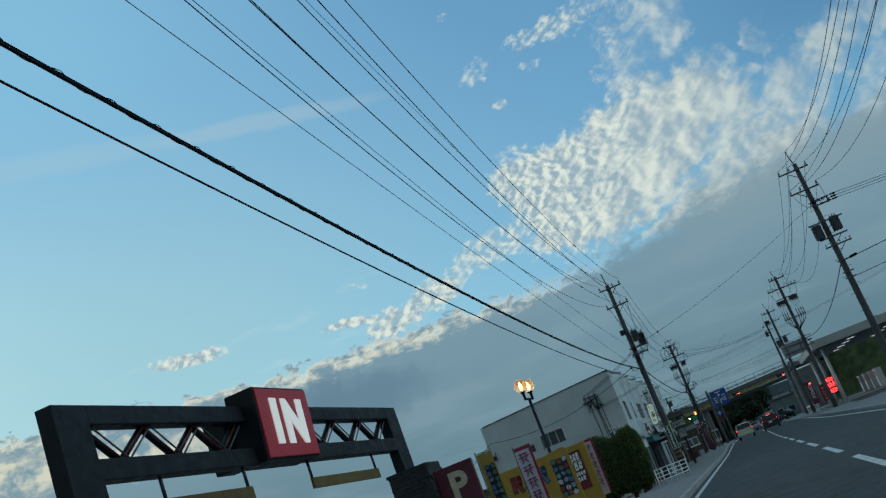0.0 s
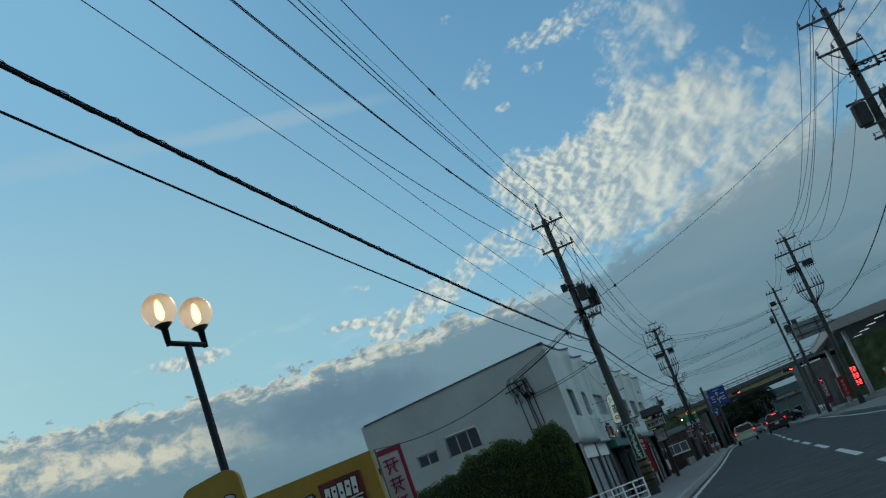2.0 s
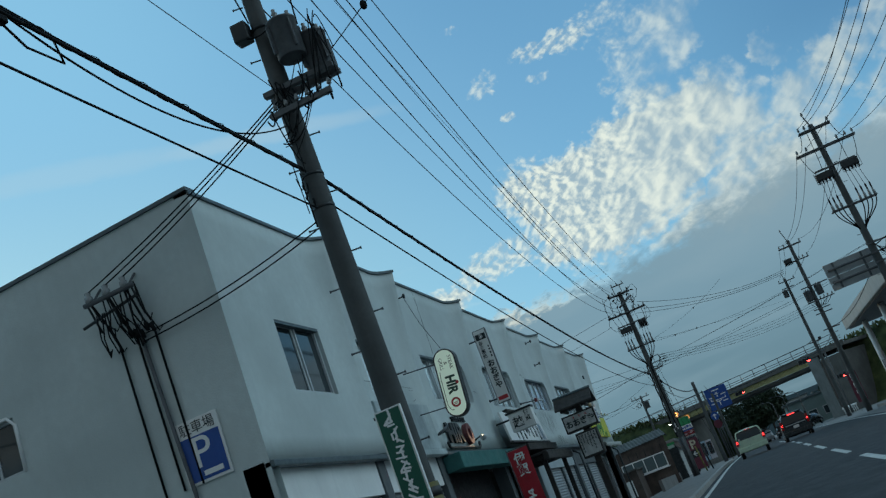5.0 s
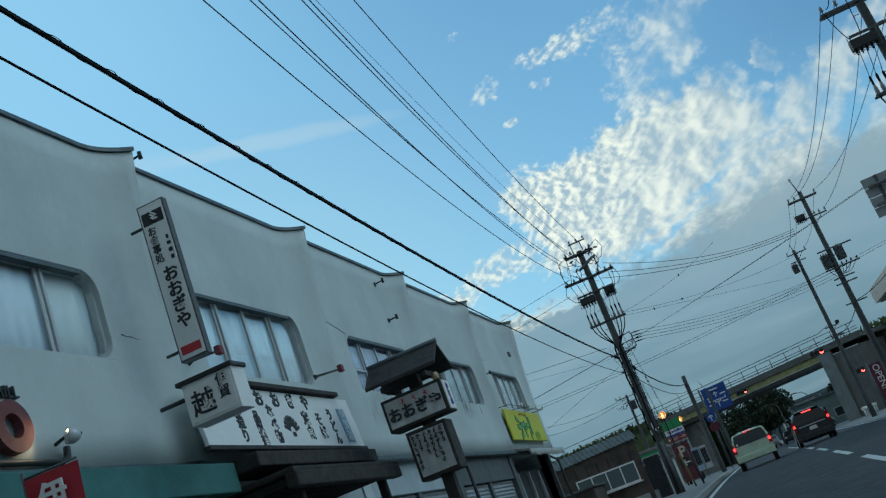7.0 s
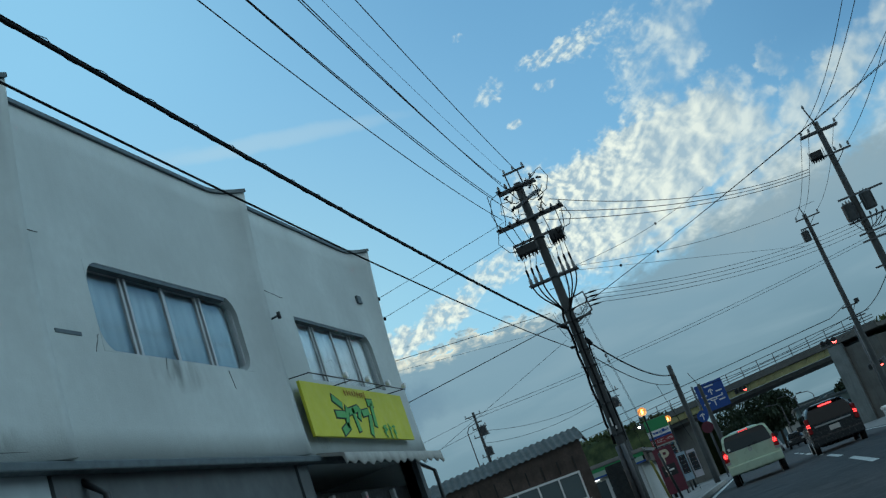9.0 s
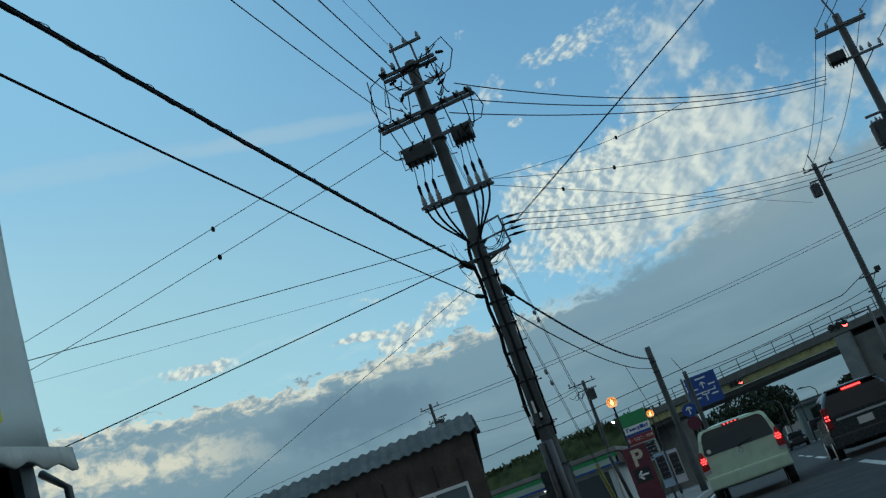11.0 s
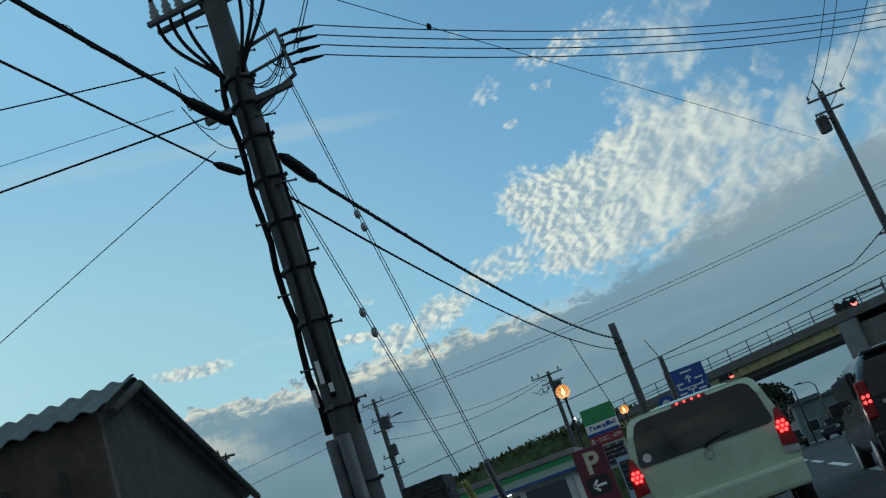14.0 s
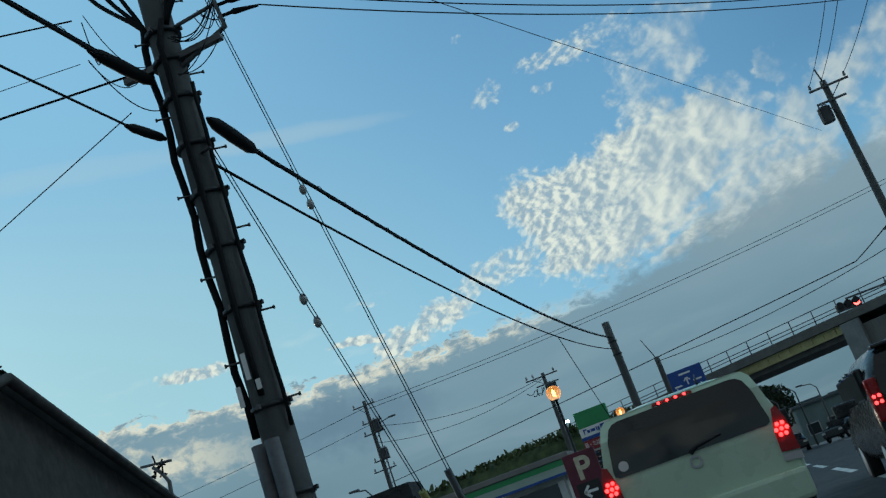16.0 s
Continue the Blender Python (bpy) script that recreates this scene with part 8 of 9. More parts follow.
strokes(q, BLUE, [(-0.52, 0.0, 0.05, 0.2, 0), (-0.46, 0.07, 0.12, 0.05, 0), (-0.33, -0.03, 0.12, 0.12, 0), (-0.14, -0.03, 0.2, 0.12, 0), (0.03, -0.02, 0.05, 0.16, 0), (0.12, -0.05, 0.08, 0.18, 0), (0.3, 0.0, 0.2, 0.2, 0), (0.47, -0.03, 0.1, 0.12, 0), (0.6, 0.0, 0.06, 0.18, 0)], 0.0)
text("酒・たばこ・ATM", 0.24, WHITE, ss, flat(0, -0.146, 3.5) @ FACE_BACK, depth=0.003, squash=0.72)
part("panel", box(bmesh.new(), (-0.72, -0.12, 2.2), (0.72, 0.12, 3.28), 0.02), SHOPW, ss)
picture(ss, flat(0, -0.126, 2.75) @ FACE_BACK, 1.3, 0.95, 61, 15)
for x in (-0.6, 0.6):
    part("leg", bar((x, 0, 0), (x, 0, 2.25), 0.06), GALV, ss)
part("lamp_head", boxes(((-1.12, -0.2, 4.72), (-0.98, 0.0, 4.8))), glowing("sign_floodlight", (0.9, 1.0, 0.9), 12), ss)
for k, x in enumerate((-4.2, -3.75)):
    nb = cloth_banner("cloth_banner", Matrix.Translation((x, 132.0 + 2 * k, 0.2)), 0.5, 1.6, CLOTHW if k else material("banner_blue", (0.35, 0.48, 0.58), 0.85, var=0.15), "pale cloth banner with a blue print beside the shop", 0.012)
    picture(nb, flat(0, -0.035, 1.6) @ FACE_BACK, 0.42, 1.1, 70 + k, 10)
globe_lamp(-5.1, 130.0, 5.13 - 0.24, [(0, 0, 0)], "tall lamp post with one glowing amber globe")
globe_lamp(-5.44, 152.0, 5.57 - 0.24, [(0, 0, 0)], "tall lamp post with one glowing amber globe")

# poles and lights in the side street
P2, O2 = pole("utility_pole", -9.3, 156.0, 9.6, 0.17, 0.11, "concrete utility pole with a transformer")
arm(P2, O2, -10.4, -8.4, 156, 9.4)
arm(P2, O2, -9.9, -8.5, 156, 8.9)
transformer(P2, O2, -9.0, 155.8, 8.1, 0.3, 0.8)
for x in (-10.3, -9.9, -8.6):
    pin(P2, O2, x, 155.87, 9.44, 1.2)
for k in range(6):
    a = Vector((-9.6 + rnd.uniform(-0.6, 0.3), 155.9, 8.8))
    jumper(P2, O2, a, a + Vector((rnd.uniform(-0.6, 0.3), 0, rnd.uniform(-0.6, 0.2))), 0.2, 0.02)
P3, O3 = pole("utility_pole", -20.4, 156.0, 12.0, 0.17, 0.11, "concrete utility pole with several crossarms")
for z, a, b in ((11.7, -21.2, -19.7), (10.6, -20.9, -19.6), (9.9, -21.0, -19.6), (8.2, -20.9, -19.8), (7.6, -21.1, -19.6)):
    arm(P3, O3, a, b, 156, z)
    for x in (a + 0.1, b - 0.1):
        pin(P3, O3, x, 155.87, z + 0.03, 1.1)
transformer(P3, O3, -20.0, 155.8, 9.9, 0.28, 0.8)
transformer(P3, O3, -20.1, 155.8, 8.2, 0.28, 0.7)
for za, zb in ((9.4, 11.6), (9.3, 10.5)):
    wire("power_line", (-20.4, 156, zb - 1.2), (-9.3, 156, za), 0.7, 0.015, "thin black line between poles", GR, 5)
    wire("power_line", (-20.4, 156, zb), (-60, 150, zb - 2), 0.7, 0.015, "thin black line between poles", GR, 5)
wire("telephone_line", (-22.5, 162.7, 7.39), (7.2, 142.0, 7.17), 0.06, 0.024, "plain black telephone cable", "telephone cables", 8)
wire("telephone_line", (7.2, 142.0, 7.17), (7.42, 132.85, 6.85), 0.02, 0.022, "plain black telephone cable", "telephone cables", 8)


def road_lamp(x, y, h, reach, label):
    e = thing("road_lamp", (x, y, ground_z(y)), label, "street lamp", "road lamps")
    part("mast", tube(bmesh.new(), [(0, 0, 0), (0, 0, h * 0.6), (0, 0, h - 0.6), (reach * 0.25, 0, h - 0.15), (reach, 0, h)], [0.09, 0.07, 0.05, 0.045, 0.04], 8), GALV, e)
    part("head", box(bmesh.new(), (reach - 0.05, -0.12, h - 0.06), (reach + 0.55, 0.12, h + 0.06), 0.04), GALV, e)


road_lamp(-25.5, 172, 12.8, 1.2, "tall grey road lamp with a bent arm")
road_lamp(-19.5, 150, 6.2, -1.2, "grey road lamp with a bent arm")
for x, y in ((3.9, 196), (5.2, 186), (7.4, 192)):
    road_lamp(x, y, 5.2, -1.6, "pale road lamp with a bent arm")

# direction sign on its mast
ds = thing("direction_sign", (-2.18, 174.0, 0.24), "blue direction sign with white route lines on a mast", "sign")
part("mast", bar((-1.5, 0.1, 0), (-1.5, 0.1, 8.6), 0.1), GALV, ds)
part("cross_bar", bar((-1.5, 0.1, 7.9), (1.2, 0.1, 7.9), 0.05), GALV, ds)
part("cross_bar", bar((-1.5, 0.1, 6.5), (1.2, 0.1, 6.5), 0.05), GALV, ds)
part("board", box(bmesh.new(), (-1.33, -0.05, 5.8), (1.33, 0.0, 8.46), 0.02), BLUE, ds)
q = thing("route_lines", flat(0.0, -0.052, 7.0) @ FACE_BACK, "", "")
q.parent = ds
strokes(q, WHITE, [(0, 0.5, 0.1, 0.55, 0), (-0.13, 0.66, 0.3, 0.08, 50), (0.13, 0.66, 0.3, 0.08, -50), (0, -0.1, 1.7, 0.09, 0), (-0.9, 0.02, 0.09, 0.3, 0), (0.9, -0.02, 0.09, 0.3, 0), (0, -0.6, 0.1, 0.5, 0), (0, 1.1, 0.9, 0.13, 0), (-0.75, 0.3, 0.55, 0.12, 0), (0.75, 0.4, 0.6, 0.12, 0),
                   (-0.75, -0.45, 0.6, 0.12, 0), (0.75, -0.45, 0.6, 0.12, 0), (0, -0.3, 0.5, 0.09, 0), (-0.28, -0.2, 0.09, 0.24, 0), (0.28, -0.2, 0.09, 0.24, 0)], 0.0)
rs = thing("round_sign", (-2.6, 142.0, 0.24), "round blue arrow sign over a round red-edged sign on a post", "sign")
part("post", bar((0, 0.05, 0), (0, 0.05, 4.4), 0.035), GALV, rs)
for z, mt in ((4.1, BLUE), (3.35, MAROON)):
    part("disc", turned([(0.38, 0), (0.38, 0.03)], 24, flat(0, 0, z) @ Matrix.Rotation(radians(90), 4, "X")), mt, rs)
q = thing("arrow", flat(0, -0.035, 4.1) @ FACE_BACK, "", "")
q.parent = rs
strokes(q, WHITE, [(0, -0.05, 0.07, 0.4, 0), (-0.09, 0.1, 0.2, 0.07, 45), (0.09, 0.1, 0.2, 0.07, -45)], 0.0)


# traffic lights
RED_LENS = glowing("red_lens", (1.0, 0.06, 0.05), 9)
DIM_LENS = material("dim_lens", (0.03, 0.04, 0.03), 0.3, var=0.1, bump=0)


def signal(x, y, z, mast_x, label, red=True):
    e = thing("traffic_light", (mast_x, y, ground_z(y)), label, "traffic light", "traffic lights")
    part("mast", bar((0, 0, 0), (0, 0, z - ground_z(y) + 0.5), 0.08), GALV, e)
    part("arm", bar((0, 0, z - ground_z(y) + 0.35), (x - mast_x, 0, z - ground_z(y) + 0.35), 0.05), GALV, e)
    zz = z - ground_z(y)
    part("housing", box(bmesh.new(), (x - mast_x - 0.62, -0.14, zz - 0.2), (x - mast_x + 0.62, 0.06, zz + 0.2), 0.06), GALV, e)
    for k in (-1, 0, 1):
        part("lens", turned([(0.15, 0), (0.14, 0.02)], 18, flat(x - mast_x + 0.4 * k, -0.14, zz) @ Matrix.Rotation(radians(90), 4, "X")), RED_LENS if (k == 1 and red) else DIM_LENS, e)
        part("hood", tube(bmesh.new(), [(x - mast_x + 0.4 * k, -0.15, zz + 0.12), (x - mast_x + 0.4 * k, -0.34, zz + 0.1)], [0.17, 0.16], 12), BLACK, e)


signal(7.15, 149.5, 6.3, 9.2, "traffic light on a mast arm showing red")
signal(0.45, 175.7, 6.95, -3.2, "traffic light on a mast arm showing red")
signal(10.4, 158, 4.0, 11.2, "small traffic light showing red")

# ---------- bridge and banks ----------
BA, BB = Vector((8.6, 171.5, 1.22)), Vector((-9.6, 185.5, 1.22))
bd_dir = (BB - BA).normalized()
BM = Matrix.Translation(BA) @ Matrix.Rotation(math.atan2(bd_dir.y, bd_dir.x), 4, "Z")
bl = (BB - BA).length
STEELY = material("girder_yellow", (0.46, 0.41, 0.19), 0.6, var=0.2, scale=2, stain=0.4, streaks=0.4)
BRIDGEC = material("bridge_concrete", (0.15, 0.145, 0.135), 0.9, var=0.2, scale=1, stain=0.4, streaks=0.5)
bridge = thing("road_bridge", BM, "road bridge with dull yellow girder and pipe railing", "bridge")
part("girder", boxes(((-0.5, -0.2, 5.62), (bl + 1, 0.1, 6.15)), bevel=0.02), STEELY, bridge, "dull yellow steel girder")
part("girder_flange", boxes(((-0.5, -0.3, 5.52), (bl + 1, 0.25, 5.6))), STEELY, bridge)
part("lower_girder", boxes(((-0.5, -6.0, 5.15), (bl + 1, -0.3, 5.5))), BRIDGEC, bridge)
part("deck", boxes(((-6, -8.2, 6.16), (bl + 14, 0.45, 6.55)), bevel=0.03), BRIDGEC, bridge)
part("kerb_edge", boxes(((-6, 0.2, 6.552), (bl + 14, 0.44, 6.8)), bevel=0.02), BRIDGEC, bridge)
for k in range(20):
    part("rail_post", bar((-5.0 + 2.0 * k, 0.32, 6.8), (-5.0 + 2.0 * k, 0.32, 7.85), 0.04, 6), GALV, bridge)
for z in (7.05, 7.3, 7.82):
    part("rail", bar((-6, 0.32, z), (bl + 14, 0.32, z), 0.035, 6), GALV, bridge)
for k in range(24):
    part("girder_rib", boxes(((k * 1.0, 0.1, 5.62), (k * 1.0 + 0.04, 0.16, 6.14))), STEELY, bridge)
part("abutment", boxes(((-5.5, -8.0, -1.3), (-0.6, 0.3, 5.6)), bevel=0.05), BRIDGEC, bridge, "stained concrete abutment")
part("abutment_face", boxes(((-2.2, 0.3, -1.3), (-0.7, 0.55, 6.1)), bevel=0.03), material("pier_concrete", (0.23, 0.245, 0.24), 0.9, var=0.25, scale=0.8, stain=0.5, streaks=0.5), bridge)
part("abutment", boxes(((bl + 0.6, -8.0, -1.3), (bl + 6, 0.3, 5.6)), bevel=0.05), BRIDGEC, bridge)


def bank(name, rows, label, seed):
    """A grassed bank: rows of (x, y, foot height, top height, width of the slope)."""
    bm = bmesh.new()
    g = []
    for x, y, z0, z1, w, nx, ny in rows:
        line = []
        for k in range(13):
            u = k / 12
            s = u * u * (3 - 2 * u)
            z = z0 + (z1 - z0) * s + 0.35 * noise.noise(Vector((x * 0.3 + seed, y * 0.3, u * 4)))
            line.append(bm.verts.new((x + nx * w * u, y + ny * w * u, z)))
        line.append(bm.verts.new((x + nx * (w + 9), y + ny * (w + 9), z1)))
        line.append(bm.verts.new((x + nx * (w + 14), y + ny * (w + 14), 0)))
        g.append(line)
    for a, b in zip(g, g[1:]):
        for i in range(len(a) - 1):
            bm.faces.new((a[i], b[i], b[i + 1], a[i + 1])).smooth = True
    bmesh.ops.recalc_face_normals(bm, faces=bm.faces)
    ob = new(name, mesh_of(name, bm, GRASS))
    tagged(ob, label, "bank", kind="structure")
    return ob


bank("bank_left", [(-9.5 - 7 * k, 181 + 2.5 * k, 0.1, 7.9 + 0.5 * math.sin(k), 5.0, 0.35, 0.93) for k in range(22)], "grassy road bank leading up to the bridge", 3)
bank("bank_right", [(12.2 + 7 * k, 170 - 5.0 * k, 0.1, 7.9 + 0.5 * math.sin(k), 4.5, 0.3, 0.95) for k in range(16)], "grassy road bank leading up to the bridge", 8)


def tufts(name, rows, n, seed, mat, size, label):
    r = random.Random(seed)
    verts, faces = [], []
    for _ in range(n):
        u = r.uniform(0, len(rows) - 1.001)
        i = int(u)
        a, b = Vector(rows[i]), Vector(rows[i + 1])
        c = a.lerp(b, u - i) + Vector((r.gauss(0, 0.8), r.gauss(0, 0.8), r.uniform(-0.2, 0.35)))
        s = size * r.uniform(0.4, 1.3)
        d, e = Vector((r.gauss(0, 1), r.gauss(0, 1), r.gauss(0, 0.6))).normalized(), Vector((r.gauss(0, 0.5), r.gauss(0, 0.5), 1)).normalized()
        k = len(verts)
        verts += [c - d * s * 0.5, c + d * s * 0.5, c + e * s + d * s * 0.2, c + e * s - d * s * 0.2]
        faces.append((k, k + 1, k + 2, k + 3))
    me = bpy.data.meshes.new(name)
    me.from_pydata([tuple(v) for v in verts], [], faces)
    me.materials.append(mat)
    return tagged(new(name, me), label, "grass", kind="stuff")


tufts("bank_grass", [(-7 - 7 * k, 185.5 + 2.5 * k, 7.7 + 0.5 * math.sin(k)) for k in range(22)], 5000, 4, GRASS, 0.5, "rough grass on top of the road bank")
tufts("bank_grass", [(13.5 + 7 * k, 174 - 5.0 * k, 7.7 + 0.5 * math.sin(k)) for k in range(14)], 4000, 5, GRASS, 0.5, "rough grass on top of the road bank")


def broad_tree(x, y, h, r, seed, n=3500, leaf=0.3):
    e = thing("roadside_tree", (x, y, 0.1), "dark broad-leaved tree with an uneven crown", "tree", "roadside trees")
    rr = random.Random(seed)
    part("trunk", tube(bmesh.new(), [(0, 0, 0), (0.1, 0, h * 0.3), (0, 0.1, h * 0.6)], [0.25, 0.18, 0.08], 8), BARK, e)
    for k in range(7):
        a = 0.9 * k
        p = Vector((0, 0, h * (0.25 + 0.04 * k)))
        part("limb", tube(bmesh.new(), [p, p + Vector((math.cos(a) * r * 0.4, math.sin(a) * r * 0.4, h * 0.15)), p + Vector((math.cos(a) * r * 0.7, math.sin(a) * r * 0.7, h * 0.3))], [0.08, 0.05, 0.02], 6), BARK, e)
    for k in range(7):
        c = (rr.uniform(-0.5, 0.5) * r, rr.uniform(-0.5, 0.5) * r, h * rr.uniform(0.5, 0.82))
        leaf_mass(e, "crown", c, (r * 0.62, r * 0.62, h * 0.22), n // 7, leaf, LEAF_DARK, seed * 10 + k)


for x, y, h, r, sd in ((-1.0, 235, 9, 4.5, 1), (3.6, 232, 9.5, 3.6, 2), (17, 240, 8, 4, 4), (-9, 240, 8, 4, 5), (1.6, 203, 5.6, 2.3, 6), (-2.5, 206, 5.5, 2.6, 9)):
    broad_tree(x, y, h, r, sd)

# far hills, their woods coloured blue-grey for the haze of distance
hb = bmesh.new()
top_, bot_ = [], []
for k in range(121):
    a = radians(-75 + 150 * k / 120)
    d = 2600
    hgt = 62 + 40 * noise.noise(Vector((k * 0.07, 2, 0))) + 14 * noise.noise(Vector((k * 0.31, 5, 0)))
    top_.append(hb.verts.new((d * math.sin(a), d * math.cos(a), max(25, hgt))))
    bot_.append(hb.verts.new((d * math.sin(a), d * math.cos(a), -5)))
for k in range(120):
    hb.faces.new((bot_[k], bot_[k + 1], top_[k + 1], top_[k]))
tagged(new("backdrop_hills", mesh_of("backdrop_hills", hb, material("hazy_hills", (0.10, 0.15, 0.17), 1.0, var=0.15, scale=0.01, bump=0))), "low wooded hills in the distance, blue-grey haze in their colour", "hills", kind="structure")


# ---------- buildings beyond the bridge and on the far side ----------
def block(x, y, w, d, h, mat, label, storeys, nwin):
    e = thing("house", (x, y, 0.1), label, "building", "distant buildings")
    part("wall", boxes(((-w / 2, 0, 0), (w / 2, d, h))), mat, e)
    part("roof", boxes(((-w / 2 - 0.3, -0.3, h), (w / 2 + 0.3, d + 0.3, h + 0.3)), bevel=0.05), TRIM, e)
    for s_ in range(storeys):
        for k in range(nwin):
            xw = -w / 2 + w * (k + 0.5) / nwin
            wd = part("window", boxes(((xw - 0.7, -0.06, 1.0 + 2.9 * s_), (xw + 0.7, 0.02, 2.3 + 2.9 * s_))), ALU, e)
            part("pane", boxes(((xw - 0.62, -0.075, 1.08 + 2.9 * s_), (xw + 0.62, -0.065, 2.22 + 2.9 * s_))), DIMGLASS, wd)
    return e


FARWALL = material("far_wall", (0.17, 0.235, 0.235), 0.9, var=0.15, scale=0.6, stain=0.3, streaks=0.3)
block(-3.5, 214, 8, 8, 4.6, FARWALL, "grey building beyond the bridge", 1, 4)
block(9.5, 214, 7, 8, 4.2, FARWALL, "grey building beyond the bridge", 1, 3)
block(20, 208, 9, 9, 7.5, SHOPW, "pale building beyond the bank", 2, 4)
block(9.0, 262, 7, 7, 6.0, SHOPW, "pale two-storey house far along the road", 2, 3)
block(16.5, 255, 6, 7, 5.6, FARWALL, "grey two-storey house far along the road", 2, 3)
block(22, 66, 12, 10, 6.5, SHOPW, "pale building behind the forecourt", 2, 4)

# petrol station on the far side
st = thing("petrol_station", (9.2, 92.0, 0.35), "petrol station canopy on white columns over pumps", "petrol station")
part("forecourt", boxes(((-1.2, -10, -0.4), (16, 26, 0.02))), PAVING, st)
part("canopy", boxes(((-1.3, 0, 5.0), (14, 22, 5.75)), bevel=0.04), SHOPW, st, "pale canopy edge")
part("canopy_soffit", boxes(((-1.1, 0.2, 4.94), (13.8, 21.8, 4.996))), DARKSTEEL, st)
for k in range(3):
    for x in (-0.4, 8.0):
        part("column", bar((x, 2.2 + 8.6 * k, 0), (x, 2.2 + 8.6 * k, 5.0), 0.17, 12), WHITE, st)
for k in range(4):
    for x in (2.0, 6.0):
        part("canopy_light", boxes(((x, 3 + 5 * k, 4.91), (x + 0.7, 3.3 + 5 * k, 4.938))), glowing("canopy_lamp_%d_%d" % (k, int(x)), (0.9, 0.97, 1.0), 0.7), st)
for k in range(4):
    pu = part("pump", boxes(((3.0, 3.5 + 4.6 * k, 0.02), (3.6, 4.6 + 4.6 * k, 1.7)), bevel=0.05), WHITE, st, "white fuel pump")
    part("pump_panel", boxes(((2.985, 3.7 + 4.6 * k, 1.0), (2.998, 4.4 + 4.6 * k, 1.5))), RED, pu)
part("kiosk", boxes(((9.5, 4, 0.02), (14, 18, 3.6)), bevel=0.03), SHOPW, st)
part("kiosk_window", boxes(((9.44, 5, 0.8), (9.5, 17, 2.6))), DIMGLASS, st)
price = thing("price_sign", (8.35, 96.5, 0.37), "dark price board with glowing red digits bars", "sign")
part("board", box(bmesh.new(), (-0.45, -0.1, 0.9), (0.5, 0.1, 2.5), 0.02), BLACK, price)
for x in (-0.35, 0.4):
    part("leg", boxes(((x - 0.04, -0.04, 0), (x + 0.04, 0.04, 0.92))), GALV, price)
LED = glowing("red_led", (1.0, 0.05, 0.05), 5)
q = thing("digit_bars", flat(0.02, -0.105, 1.7) @ FACE_BACK, "", "")
q.parent = price
for r_ in range(3):
    for c_ in range(3):
        xo, yo = -0.26 + 0.26 * c_, 0.5 - 0.5 * r_
        strokes(q, LED, [(xo, yo + 0.15, 0.15, 0.05, 0), (xo, yo, 0.15, 0.05, 0), (xo + 0.07, yo + 0.07, 0.05, 0.17, 0), (xo - 0.07 if c_ else xo + 0.07, yo - 0.08, 0.05, 0.17, 0), (xo, yo - 0.15, 0.15, 0.05, 0)], 0.0)
for k, (x, y, w, h) in enumerate(((9.16, 135.8, 0.8, 2.6), (7.9, 101.0, 0.6, 1.61), (8.0, 103.5, 0.6, 1.61))):
    fl = cloth_banner("cloth_banner", Matrix.Translation((x, y, 0.19)), w, h, (MAROON, RED, CLOTHW)[k], "red cloth banner with white writing at the forecourt", 0.02)
    if k == 0:
        text("OPEN!", 0.62, WHITE, fl, flat(0, -0.05, 2.3) @ FACE_BACK @ Matrix.Rotation(radians(-90), 4, "Z"), depth=0.003)
    else:
        marks(fl, flat(0, -0.045, 1.9) @ FACE_BACK, WHITE if k == 1 else INKRED, 4, 0.3, 0.33, 300 + 10 * k)
# overhead road sign seen from behind, on arms from the pole
hd = thing("overhead_sign", (6.3, 88.9, 0.2), "grey back of an overhead road sign on pole arms", "sign")
for k in range(4):
    part("panel", boxes(((-1.0, 0, 5.18 + 0.29 * k), (1.0, 0.03, 5.455 + 0.29 * k)), bevel=0.006), SHUTTER, hd)
for x in (-0.6, 0.6):
    part("rib", boxes(((x - 0.04, -0.06, 5.2), (x + 0.04, 0.0, 6.32))), GALV, hd)
for z in (5.5, 6.05):
    part("arm", bar((-0.9, -0.1, z), (1.1, -0.62, z - 0.1), 0.055), GALV, hd)


# ---------- vehicles ----------
def wheel(e, x, y, r=0.3, w=0.18):
    t = part("wheel", turned([(r * 0.7, -w / 2), (r * 0.96, -w / 2 + 0.004), (r, -w / 2 + 0.03), (r, w / 2 - 0.03), (r * 0.96, w / 2 - 0.004), (r * 0.7, w / 2)], 22, flat(x, y, r) @ Matrix.Rotation(radians(90), 4, "Y")), material("tyre", (0.015, 0.015, 0.015), 0.85, bump=0.2) if "tyre" not in bpy.data.materials else bpy.data.materials["tyre"], e)
    part("rim", turned([(0.03, -w / 2 - 0.005), (r * 0.66, -w / 2 - 0.002), (r * 0.68, w / 2 + 0.002), (0.03, w / 2 + 0.005)], 18, flat(x, y, r) @ Matrix.Rotation(radians(90), 4, "Y")), ALU, t)


def ribs(sections):
    """A body skinned over cross sections; each is a ring of points."""
    bm = bmesh.new()
    rings = [[bm.verts.new(p) for p in s_] for s_ in sections]
    for a, b in zip(rings, rings[1:]):
        for k in range(len(a)):
            bm.faces.new((a[k], a[(k + 1) % len(a)], b[(k + 1) % len(a)], b[k])).smooth = True
    bm.faces.new(rings[0][::-1]), bm.faces.new(rings[-1])
    bmesh.ops.recalc_face_normals(bm, faces=bm.faces)
    return bm


